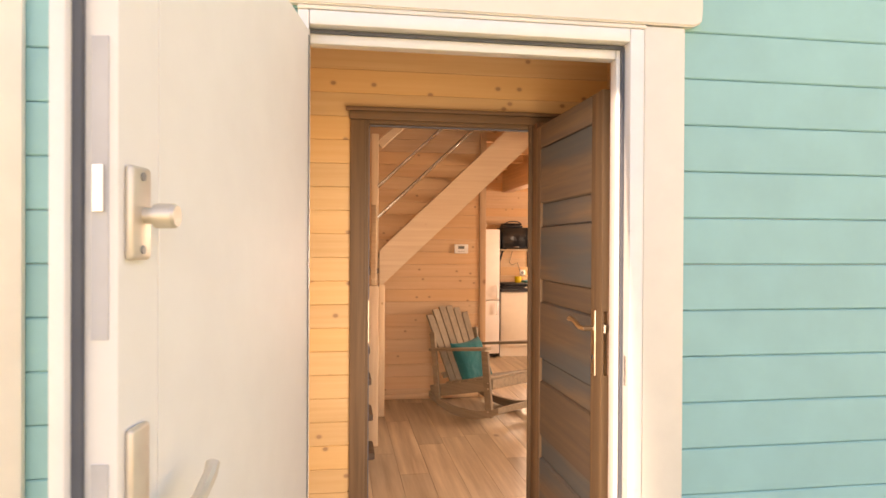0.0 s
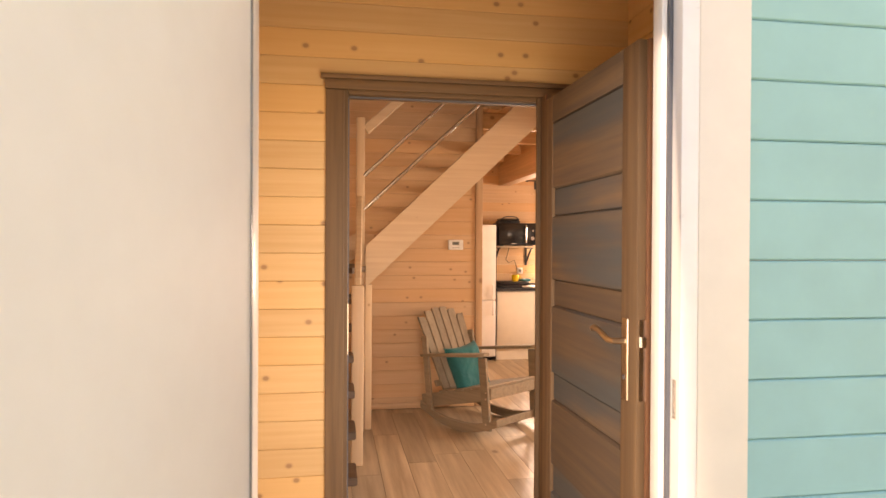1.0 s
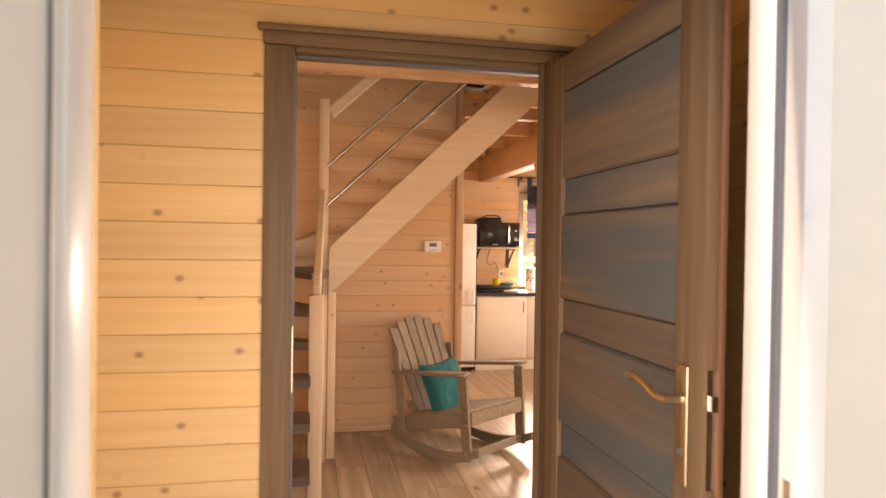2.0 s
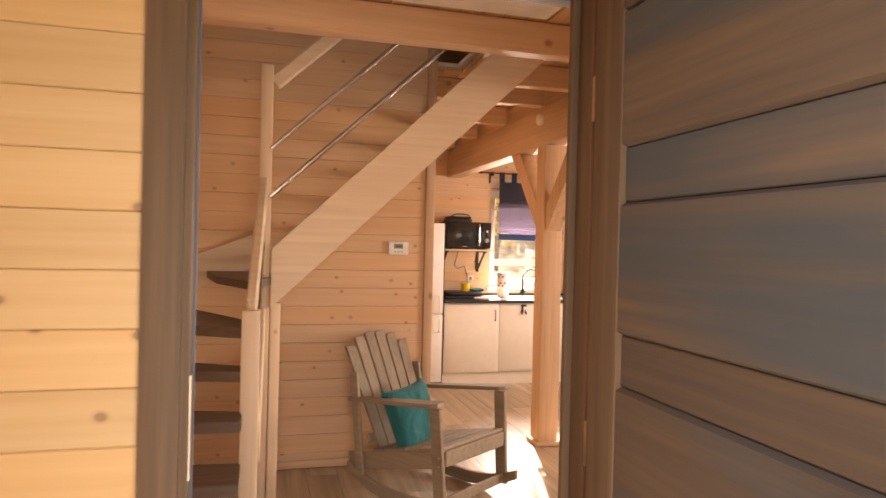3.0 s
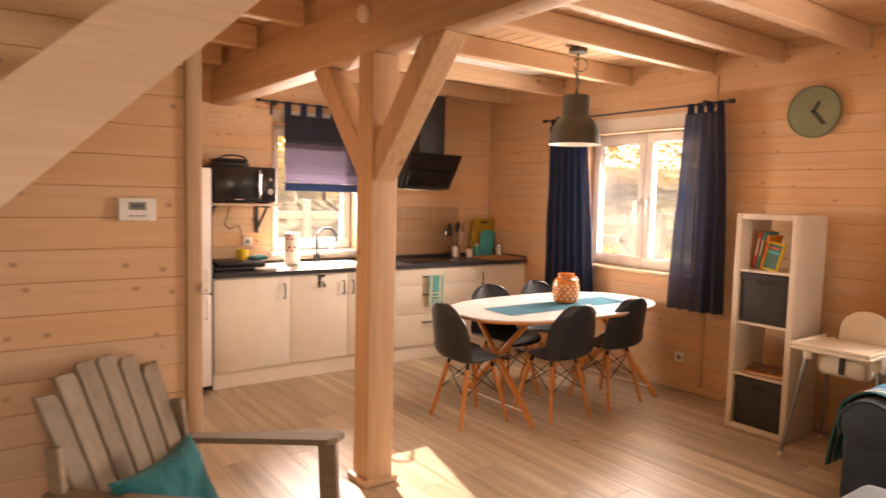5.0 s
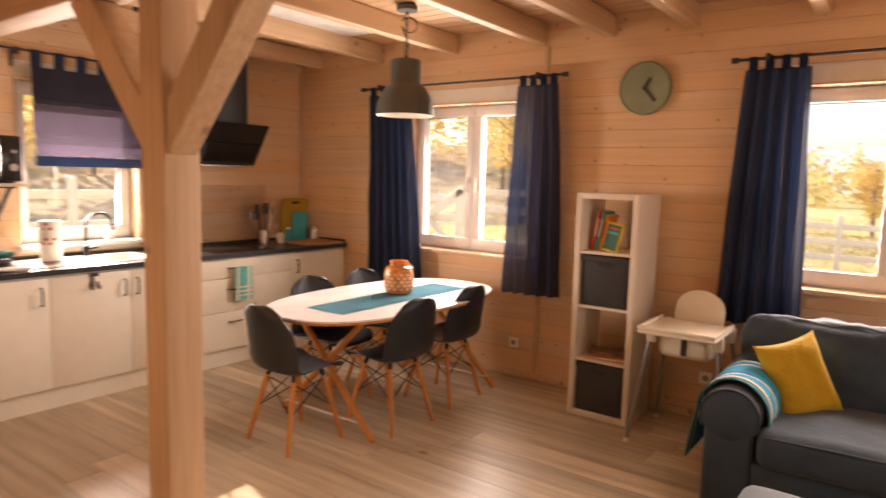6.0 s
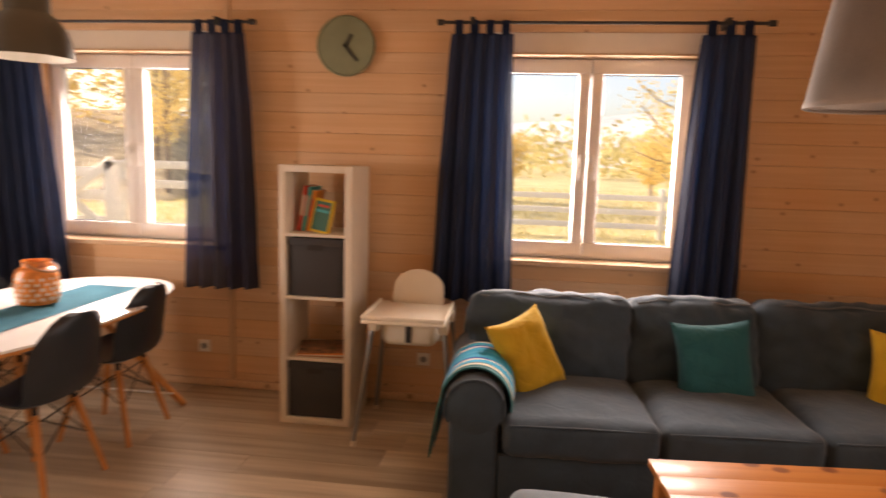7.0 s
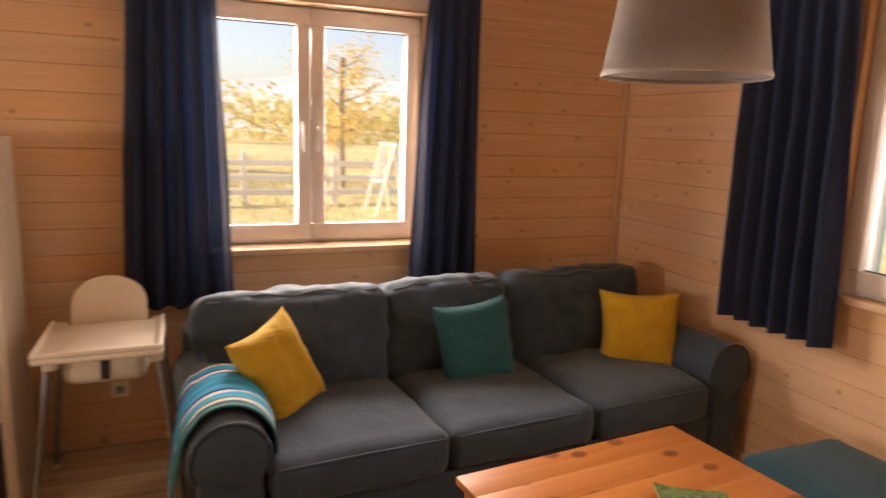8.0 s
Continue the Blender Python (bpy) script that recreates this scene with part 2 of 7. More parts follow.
TEAL_VELVET = fabric("teal_velvet", (0.003, 0.082, 0.096), sheen=0.1, crease=0.45)
TEAL_CUSHION = fabric("turquoise_cushion", (0.003, 0.13, 0.14), sheen=0.1, crease=0.4)
TEAL_STOOL = fabric("petrol_cloth", (0.007, 0.058, 0.082), sheen=0.1)
GREY_BLUE = fabric("grey_blue_cloth", (0.12, 0.15, 0.17), sheen=0.1)
RUNNER = fabric("turquoise_linen", (0.045, 0.30, 0.42))
TOWEL = fabric("turquoise_towel", (0.09, 0.45, 0.43))
CREAM_CLOTH = fabric("cream_cloth", (0.72, 0.66, 0.52))
BLUE_CLOTH = fabric("royal_blue_cloth", (0.012, 0.07, 0.36))
CYAN_CLOTH = fabric("cyan_cloth", (0.005, 0.36, 0.60))
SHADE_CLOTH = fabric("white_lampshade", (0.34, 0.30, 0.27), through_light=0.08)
AMBER = plain("amber_glass_mosaic", (0.72, 0.25, 0.06), 0.22, vary=0.4, scale=30, bumps=0.5)
GLASS = pane_glass("window_glass")
SPLASH_GLASS = pane_glass("clear_glass", 0.99)
RED, ORANGE, YELLOW_P = (plain(n, c, 0.45) for n, c in (("red_cover", (0.6, 0.06, 0.03)), ("orange_cover", (0.75, 0.28, 0.04)), ("yellow_plastic", (0.75, 0.52, 0.02))))
GREEN_D, TEAL_P, PAPER = (plain(n, c, 0.5) for n, c in (("dark_green_cover", (0.03, 0.14, 0.10)), ("turquoise_plastic", (0.05, 0.42, 0.46)), ("paper", (0.78, 0.74, 0.66))))
MUSTARD_P = plain("mustard_board", (0.42, 0.27, 0.02), 0.5)
LEAF_GREEN = plain("printed_green", (0.13, 0.19, 0.07), 0.4, vary=0.8, scale=60)
CERAMIC = plain("white_ceramic", (0.8, 0.77, 0.72), 0.25)


# ---- building helpers ----
def box(bm, x0, x1, y0, y1, z0, z1, r=0.0, seg=2, m=None):
    """A box between two corners, its edges rounded by r."""
    res = bmesh.ops.create_cube(bm, size=1.0, matrix=Matrix.Translation(((x0 + x1) / 2, (y0 + y1) / 2, (z0 + z1) / 2)) @ Matrix.Diagonal((abs(x1 - x0), abs(y1 - y0), abs(z1 - z0), 1)))
    vs = res["verts"]
    if r > 0:
        es = list({e for v in vs for e in v.link_edges})
        out = bmesh.ops.bevel(bm, geom=es, offset=r, segments=seg, affect="EDGES", profile=0.5, clamp_overlap=True)
        vs = list({v for f in out["faces"] for v in f.verts} | {v for v in vs if v.is_valid})
    if m is not None:
        bmesh.ops.transform(bm, matrix=m, verts=[v for v in vs if v.is_valid])
    return vs


def bx(*a, **k):
    bm = bmesh.new()
    box(bm, *a, **k)
    return bm


def rod(bm, a, b, r0, r1=None, seg=10, ends=True):
    """A round bar from a to b, tapering from r0 to r1."""
    a, b = Vector(a), Vector(b)
    q = (b - a).to_track_quat("Z", "Y").to_matrix().to_4x4()
    bmesh.ops.create_cone(bm, cap_ends=ends, segments=seg, radius1=r0, radius2=r0 if r1 is None else r1, depth=(b - a).length, matrix=Matrix.Translation((a + b) / 2) @ q)
    return bm


def rodm(*a, **k):
    return rod(bmesh.new(), *a, **k)


def bar(bm, a, b, w, h, r=0.004, up=(0, 0, 1)):
    """A square-edged timber from a to b, w wide and h high, its local x along its length."""
    a, b = Vector(a), Vector(b)
    d = (b - a).normalized()
    side = Vector(up).cross(d).normalized()
    top = d.cross(side)
    m = Matrix((d, side, top)).transposed().to_4x4()
    m.translation = (a + b) / 2
    ln = (b - a).length
    box(bm, -ln / 2, ln / 2, -w / 2, w / 2, -h / 2, h / 2, r, 1, m)
    return bm


def barm(*a, **k):
    return bar(bmesh.new(), *a, **k)


def turned(bm, rings, seg=24, m=None, cap=(True, True)):
    """A lathe: rings of (radius, height)."""
    loops = []
    for r, z in rings:
        loops.append([bm.verts.new((r * math.cos(2 * math.pi * i / seg), r * math.sin(2 * math.pi * i / seg), z)) for i in range(seg)])
    for a, b in zip(loops, loops[1:]):
        for i in range(seg):
            j = (i + 1) % seg
            bm.faces.new((a[i], a[j], b[j], b[i]))
    if cap[0]:
        bm.faces.new(loops[0][::-1])
    if cap[1]:
        bm.faces.new(loops[-1])
    if m is not None:
        bmesh.ops.transform(bm, matrix=m, verts=[v for l in loops for v in l])
    return bm


def slab(bm, outline, z0, z1, m=None):
    """A flat piece from an outline in x and y."""
    lo = [bm.verts.new((x, y, z0)) for x, y in outline]
    hi = [bm.verts.new((x, y, z1)) for x, y in outline]
    bm.faces.new(lo[::-1]), bm.faces.new(hi)
    n = len(lo)
    for i in range(n):
        j = (i + 1) % n
        bm.faces.new((lo[i], lo[j], hi[j], hi[i]))
    if m is not None:
        bmesh.ops.transform(bm, matrix=m, verts=lo + hi)
    return bm


def tube(bm, pts, r, seg=8):
    """A bent tube through points."""
    pts = [Vector(p) for p in pts]
    rings = []
    for i, p in enumerate(pts):
        d = (pts[min(i + 1, len(pts) - 1)] - pts[max(i - 1, 0)]).normalized()
        ref = Vector((0, 0, 1)) if abs(d.z) < 0.95 else Vector((1, 0, 0))
        u = d.cross(ref).normalized()
        v = d.cross(u)
        rings.append([bm.verts.new(p + r * (math.cos(2 * math.pi * k / seg) * u + math.sin(2 * math.pi * k / seg) * v)) for k in range(seg)])
    for a, b in zip(rings, rings[1:]):
        for k in range(seg):
            bm.faces.new((a[k], a[(k + 1) % seg], b[(k + 1) % seg], b[k]))
    bm.faces.new(rings[0][::-1]), bm.faces.new(rings[-1])
    return bm


def tubem(*a, **k):
    return tube(bmesh.new(), *a, **k)


def soft_box(sx, sy, sz, r, puff=0.0, wrinkle=0.0, cuts=10, seed=0.0):
    """A stuffed cushion: a rounded box that bulges and creases."""
    bm = bmesh.new()
    bmesh.ops.create_cube(bm, size=2.0)
    bmesh.ops.subdivide_edges(bm, edges=bm.edges[:], cuts=cuts, use_grid_fill=True)
    half = Vector((sx / 2, sy / 2, sz / 2))
    for v in bm.verts:
        u = v.co.copy()
        p = Vector([u[i] * half[i] for i in range(3)])
        core = Vector([max(-half[i] + r, min(half[i] - r, p[i])) for i in range(3)])
        d = p - core
        if d.length > 1e-6:
            big = max(abs(c) for c in d)
            p = core + d.normalized() * min(big, r)
        for i in range(3):
            a, b = (i + 1) % 3, (i + 2) % 3
            p[i] += puff * u[i] * (1 - u[a] ** 2) * (1 - u[b] ** 2) * (1 if half[i] == min(half) else 0.25)
        if wrinkle:
            n = noise.noise(Vector((p.x * 5 + seed, p.y * 5, p.z * 5))) + 0.5 * noise.noise(Vector((p.x * 14 + seed, p.y * 14, p.z * 14)))
            p += wrinkle * n * (u.normalized())
        v.co = p
    return bm


def pillow(w, h, d, seed=0.0, n=26):
    """A square throw pillow with drawn-out corners; stands in x and z."""
    bm = bmesh.new()
    sides = []
    for s in (1, -1):
        g = []
        for i in range(n + 1):
            row = []
            for j in range(n + 1):
                u, v = 2 * i / n - 1, 2 * j / n - 1
                e = max(0.0, (1 - u ** 4)) ** 0.55 * max(0.0, (1 - v ** 4)) ** 0.55
                pin = 1 - 0.12 * (1 - abs(u) ** 2) * abs(v) ** 3
                pin2 = 1 - 0.12 * (1 - abs(v) ** 2) * abs(u) ** 3
                nz = 0.012 * noise.noise(Vector((u * 2.2 + seed, v * 2.2, s))) + 0.005 * noise.noise(Vector((u * 7 + seed, v * 7, s)))
                row.append(bm.verts.new((u * w / 2 * pin2, s * (d / 2 * e + nz * e), v * h / 2 * pin)))
            g.append(row)
        sides.append(g)
        for i in range(n):
            for j in range(n):
                f = (g[i][j], g[i + 1][j], g[i + 1][j + 1], g[i][j + 1])
                bm.faces.new(f if s < 0 else f[::-1])
    bmesh.ops.remove_doubles(bm, verts=bm.verts[:], dist=0.0004)
    return bm


def mesh_of(name, bm, mat, smooth=30):
    bmesh.ops.recalc_face_normals(bm, faces=bm.faces[:])
    me = bpy.data.meshes.new(name)
    bm.to_mesh(me)
    bm.free()
    for m in (mat if isinstance(mat, (list, tuple)) else (mat,)):
        me.materials.append(m)
    if smooth:
        me.polygons.foreach_set("use_smooth", [True] * len(me.polygons))
        me.set_sharp_from_angle(angle=radians(smooth))
    return me


def part(name, bm, mat, parent=None, label="", m=None, smooth=35):
    ob = new(name, mesh_of(name, bm, mat, smooth))
    if parent is not None:
        ob.parent = parent
    if m is not None:
        ob.matrix_basis = m
    if label:
        ob["label"] = label
    return ob


def thing(name, m, label, category, group=""):
    ob = new(name)
    ob.empty_display_size = 0.1
    ob.matrix_basis = m
    return tagged(ob, label, category, group)


def solid(name, bm, mat, label, category, m=None, kind="", group="", smooth=35):
    return tagged(part(name, bm, mat, None, "", m, smooth), label, category, group, kind)


def spans(a0, a1, z0, z1, holes):
    """The stretches of a strip between z0 and z1 that no opening takes away."""
    cut = sorted((max(a0, h[0]), min(a1, h[1])) for h in holes if h[2] < z1 - 0.001 and h[3] > z0 + 0.001 and h[1] > a0 and h[0] < a1)
    out, at = [], a0
    for c0, c1 in cut:
        if c0 - at > 0.01:
            out.append((at, c0))
        at = max(at, c1)
    if a1 - at > 0.01:
        out.append((at, a1))
    return out


board_meshes = {}


def board_mesh(ln, h, th, mat, ch):
    key = (round(ln, 2), round(h, 3), th, mat.name)
    if key not in board_meshes:
        bm = bmesh.new()
        prof = [(0, -h / 2), (-th + ch, -h / 2), (-th, -h / 2 + ch), (-th, h / 2 - ch), (-th + ch, h / 2), (0, h / 2)]
        ends = [[bm.verts.new((s * ln / 2, y, z)) for y, z in prof] for s in (-1, 1)]
        for i in range(len(prof)):
            j = (i + 1) % len(prof)
            bm.faces.new((ends[0][i], ends[0][j], ends[1][j], ends[1][i]))
        bm.faces.new(ends[0][::-1]), bm.faces.new(ends[1])
        board_meshes[key] = mesh_of("board", bm, mat, 0)
    return board_meshes[key]


def wall(name, axis, face, thick, a0, a1, z0, z1, holes, mat, core, label, pitch=0.12, first=0.10, boards=True, gap=0.0008, ch=0.0028, th=0.018, zb=None):
    """A wall along x or y: a core with openings, clad on its face with boards. The face looks to -thick's side."""
    bm = bmesh.new()
    zs = sorted({z0, z1, *[h[2] for h in holes if z0 < h[2] < z1], *[h[3] for h in holes if z0 < h[3] < z1]})
    s = 1 if thick > 0 else -1
    f0, f1 = face + s * th, face + thick
    for za, zb_ in zip(zs, zs[1:]):
        for b0, b1 in spans(a0, a1, za, zb_, holes):
            if axis == "x":
                box(bm, b0, b1, min(f0, f1), max(f0, f1), za, zb_)
            else:
                box(bm, min(f0, f1), max(f0, f1), b0, b1, za, zb_)
    ob = solid(name, bm, core, label, "wall", kind="structure", smooth=0)
    if boards:
        z = first
        while z > z0:
            z -= pitch
        while z < z1 - 0.005:
            lo, hi = max(z, z0), min(z + pitch, z1)
            if hi - lo > 0.02:
                for b0, b1 in spans(a0, a1, lo, hi, holes):
                    me = board_mesh(b1 - b0, hi - lo - gap, th, mat, ch)
                    bo = new("board", me)
                    mid = (b0 + b1) / 2
                    if axis == "x":
                        bo.matrix_basis = pose(mid, face + s * th, (lo + hi) / 2, 0, 0, 0 if s > 0 else 180)
                    else:
                        bo.matrix_basis = pose(face + s * th, mid, (lo + hi) / 2, 0, 0, -90 if s > 0 else 90)
                    bo.parent = ob
            z += pitch
    return ob


# ---- structure ----
WEST, EAST, NORTH, SOUTH = 0.90, 6.80, 12.46, 5.73
STAIR_WALL, WALL_END, DOOR_WALL = 9.64, 2.88, 6.75
CEIL = 2.68
WIN1, WIN2 = (9.88, 11.10, 0.94, 2.145), (6.98, 8.20, 0.94, 2.145)
WINK, WIN3 = (4.28, 5.14, 1.00, 2.15), (4.12, 5.34, 0.94, 2.16)
FRONT = 5.44  # outside of the front wall

solid("ground", bx(-300, 300, -300, 300, -0.62, -0.40), plain("dry_grass", (0.50, 0.42, 0.19), 0.9, vary=0.25, scale=0.6, bumps=0.6), "dry yellow-green meadow grass round the cabin", "ground", kind="structure")
wall("wall_east", "y", EAST, 0.24, SOUTH - 0.25, NORTH + 0.25, -0.3, 5.4, [WIN1, WIN2], PINE, WHITE_PAINT, "whitewashed pine board wall with two windows")
wall("wall_north", "x", NORTH, 0.24, WALL_END - 0.1, EAST, -0.3, 5.4, [WINK], PINE, WHITE_PAINT, "whitewashed pine board kitchen wall with a window")
wall("wall_stair", "x", STAIR_WALL, 0.10, WEST, WALL_END - 0.064, -0.3, 5.4, [], PINE, WHITE_PAINT, "whitewashed pine board wall behind the stairs")
wall("wall_alcove", "y", WALL_END - 0.06, -0.1, STAIR_WALL + 0.1, NORTH, -0.3, 2.68, [], PINE, WHITE_PAINT, "pine board side wall of the fridge alcove")
# the upper opening is out of view, added to let in the upstairs fill
wall("wall_west", "y", WEST, -0.24, SOUTH - 0.25, STAIR_WALL, -0.3, 5.4, [(7.05, 8.15, 3.4, 4.5)], PINE, WHITE_PAINT, "whitewashed pine board wall beside the stairs")
wall("wall_south", "x", SOUTH, -0.05, 4.25, EAST, -0.3, 5.4, [WIN3], PINE, WHITE_PAINT, "whitewashed pine board wall behind the sofa end")
wall("wall_hall", "x", DOOR_WALL, 0.085, WEST, 3.0, -0.3, CEIL, [(1.58, 2.60, -1, 2.13)], PINE_HALL, PINE_HALL, "yellow pine board wall round the inner door", boards=True)
wall("wall_hall_back", "x", DOOR_WALL + 0.105, -0.018, WEST, 4.25, -0.3, CEIL, [(1.58, 2.60, -1, 2.13)], PINE, PINE, "pine board back of the hall wall", th=0.014)
wall("wall_hall_east", "y", 2.90, 0.1, 5.585, DOOR_WALL, -0.3, CEIL, [(5.60, 6.06, -1, 2.03)], PINE_HALL, PINE_HALL, "yellow pine board side wall of the entrance hall")
# dark door wood stands in for the shade on the side room's planks
wall("wall_closet_east", "y", 4.15, 0.1, 5.57, 6.84, -0.3, CEIL, [], DOOR_WOOD, WHITE_PAINT, "board wall of the unlit side room, its shade put into dark boards")
solid("wall_living_side", bx(4.25, 4.30, 5.57, 6.86, -0.3, CEIL), PINE, "plain pine wall of the side room", "wall", kind="structure", smooth=0)
wall("wall_front", "x", FRONT, 0.12, 0.45, 7.04, -0.4, 5.4, [(1.34, 2.46, -1, 2.20), WIN3], TEAL_PAINT, WHITE_PAINT, "turquoise painted weatherboard front wall", pitch=0.157, first=0.011, gap=0.0018, ch=0.0045, th=0.022)
wall("wall_front_inside", "x", 5.585, -0.018, WEST, 2.90, -0.3, CEIL, [(1.36, 2.49, -1, 2.22)], PINE_HALL, PINE_HALL, "yellow pine board inside of the front wall", th=0.014)
# upper storey shell and roof keep the light out
solid("roof", bx(0.2, 7.3, 5.0, 13.0, 5.4, 5.5), WHITE_PAINT, "plain roof over the cabin", "roof", kind="structure", smooth=0)
solid("wall_upper", bx(WALL_END - 0.05, WALL_END, STAIR_WALL, NORTH, CEIL + 0.1, 5.4), PINE, "plain pine upper wall", "wall", kind="structure", smooth=0)


def ceiling():
    bm = bmesh.new()

    def strip(x0, x1, y0, y1):
        box(bm, x0 + 0.002, x1 - 0.002, y0, y1, CEIL, CEIL + 0.03, 0.004, 1)
    x = WEST
    while x < EAST - 0.01:
        x1 = min(x + 0.12, EAST)
        if x < 3.2:
            strip(x, x1, 5.57, 8.62)
            if x >= 3.02:
                strip(x, x1, 8.62, NORTH)
            elif x >= WALL_END - 0.1:
                strip(x, x1, STAIR_WALL, NORTH)
        else:
            strip(x, x1, 5.57, NORTH)
        x = x1
    solid("ceiling", bm, PINE_CEIL, "honey-coloured pine board ceiling", "ceiling", kind="structure", smooth=0)
    bm = bmesh.new()
    box(bm, WEST, EAST, SOUTH - 0.2, 8.62, CEIL + 0.035, CEIL + 0.06)
    box(bm, 3.2, EAST, 8.62, NORTH, CEIL + 0.035, CEIL + 0.06)
    box(bm, WALL_END - 0.06, 3.03, STAIR_WALL + 0.02, NORTH, CEIL + 0.035, CEIL + 0.06)
    box(bm, 3.03, 3.2, 8.62, NORTH, CEIL + 0.035, CEIL + 0.06)
    solid("upper_floor", bm, WHITE_PAINT, "upper floor deck", "floor", kind="structure", smooth=0)


ceiling()
# white sheet added for the sun patch that the sink throws on the ceiling boards
solid("ceiling_panel", bx(4.60, 6.35, 10.672, 11.378, CEIL - 0.012, CEIL - 0.003), CEILING_WHITE, "added white sheet for sunlight bounced onto the boards between two joists", "panel", kind="structure", smooth=0)
solid("ceiling_panel", bx(1.0, 3.15, 6.95, 8.45, CEIL - 0.012, CEIL - 0.003), CEILING_WHITE, "white board ceiling over the passage", "panel", kind="structure", smooth=0)


def joist(y, x0, x1, w=0.075, z0=2.53):
    o = part("ceiling_joist", barm((x0, y, (z0 + CEIL - 0.003) / 2), (x1, y, (z0 + CEIL - 0.003) / 2), w, CEIL - 0.003 - z0, 0.006), PINE_JOIST)
    tagged(o, "pale pine joist under the board ceiling", "joist", "ceiling joists", "structure")


for jy in (6.35, 6.90, 7.45, 8.03, 8.76, 9.31, 9.84, 10.63, 11.42, 12.19):
    joist(jy, 3.915, EAST)
for jy in (9.31, 9.84, 10.63, 11.42, 12.19):
    joist(jy, 2.9 if jy > STAIR_WALL else 3.25, 3.752)
solid("stair_header", barm((WEST, 8.56, 2.59), (3.752, 8.56, 2.59), 0.10, 0.17, 0.006), PINE_JOIST, "pale pine trimmer beam at the stair opening", "beam", kind="structure")
solid("main_beam", bx(3.755, 3.912, SOUTH, NORTH, 2.245, 2.525, 0.008), PINE_BEAM, "massive pine ceiling beam carried by the post", "beam", kind="structure")

solid("beam_infill", bx(3.80, 3.87, 6.90, NORTH, 2.527, 2.676), PINE_BEAM, "pine boards closing the gap above the beam", "infill", kind="structure")


def timber_post():
    t = thing("timber_post", pose(3.833, 9.843, 0), "square pine post with two braces under the beam", "post")
    part("shaft", bx(-0.077, 0.077, -0.077, 0.077, 0.03, 2.244, 0.006), PINE_UP, t)
    part("base_trim", bx(-0.10, 0.10, -0.10, 0.10, 0.004, 0.035, 0.006), PINE_JOIST, t)
    for s in (1, -1):
        bm = bmesh.new()
        # a brace at 35 degrees from the upright, cut flush with post and beam
        pts = [(s * 0.079, 1.60), (s * 0.079, 1.80), (s * 0.47, 2.243), (s * 0.66, 2.243)]
        lo = [bm.verts.new((-0.062, y, z)) for y, z in pts]
        hi = [bm.verts.new((0.062, y, z)) for y, z in pts]
        bm.faces.new(lo), bm.faces.new(hi[::-1])
        for i in range(4):
            bm.faces.new((lo[i], lo[(i + 1) % 4], hi[(i + 1) % 4], hi[i]))
        bmesh.ops.bevel(bm, geom=bm.edges[:], offset=0.005, segments=1, affect="EDGES")
        part("brace", bm, PINE_UP, t)


timber_post()
solid("corner_trim", bx(WALL_END - 0.062, WALL_END, STAIR_WALL - 0.022, STAIR_WALL + 0.1, 0.004, 5.0, 0.006), PINE_UP, "upright pine trim at the end of the board wall", "trim", kind="structure")
for k, (x0, x1, y0, y1) in enumerate(((EAST - 0.022, EAST - 0.002, SOUTH + 0.03, 11.83), (WEST + 0.82, WALL_END - 0.065, STAIR_WALL - 0.02, STAIR_WALL - 0.001), (4.33, EAST - 0.03, SOUTH + 0.001, SOUTH + 0.021))):
    solid("baseboard", bx(x0, x1, y0, y1, 0.003, 0.055, 0.006), PINE_JOIST, "low pine baseboard along the wall", "baseboard", kind="structure")
for cx, cy in ((EAST - 0.014, NORTH - 0.014), (EAST - 0.014, SOUTH + 0.014), (WEST + 0.014, STAIR_WALL - 0.014)):
    solid("trim", rodm((cx, cy, 0.06), (cx, cy, 2.52), 0.015), PINE_UP, "thin pine corner bead", "trim", kind="structure")
# upright joint covers on the east wall
for y in (9.79,):
    solid("trim", bx(EAST - 0.012, EAST - 0.001, y - 0.02, y + 0.02, 0.06, 0.93, 0.004), PINE_UP, "flat pine joint cover under the window", "trim", kind="structure")
    solid("trim", bx(EAST - 0.012, EAST - 0.001, y - 0.02, y + 0.02, 2.17, 2.52, 0.004), PINE_UP, "flat pine joint cover above the window", "trim", kind="structure")


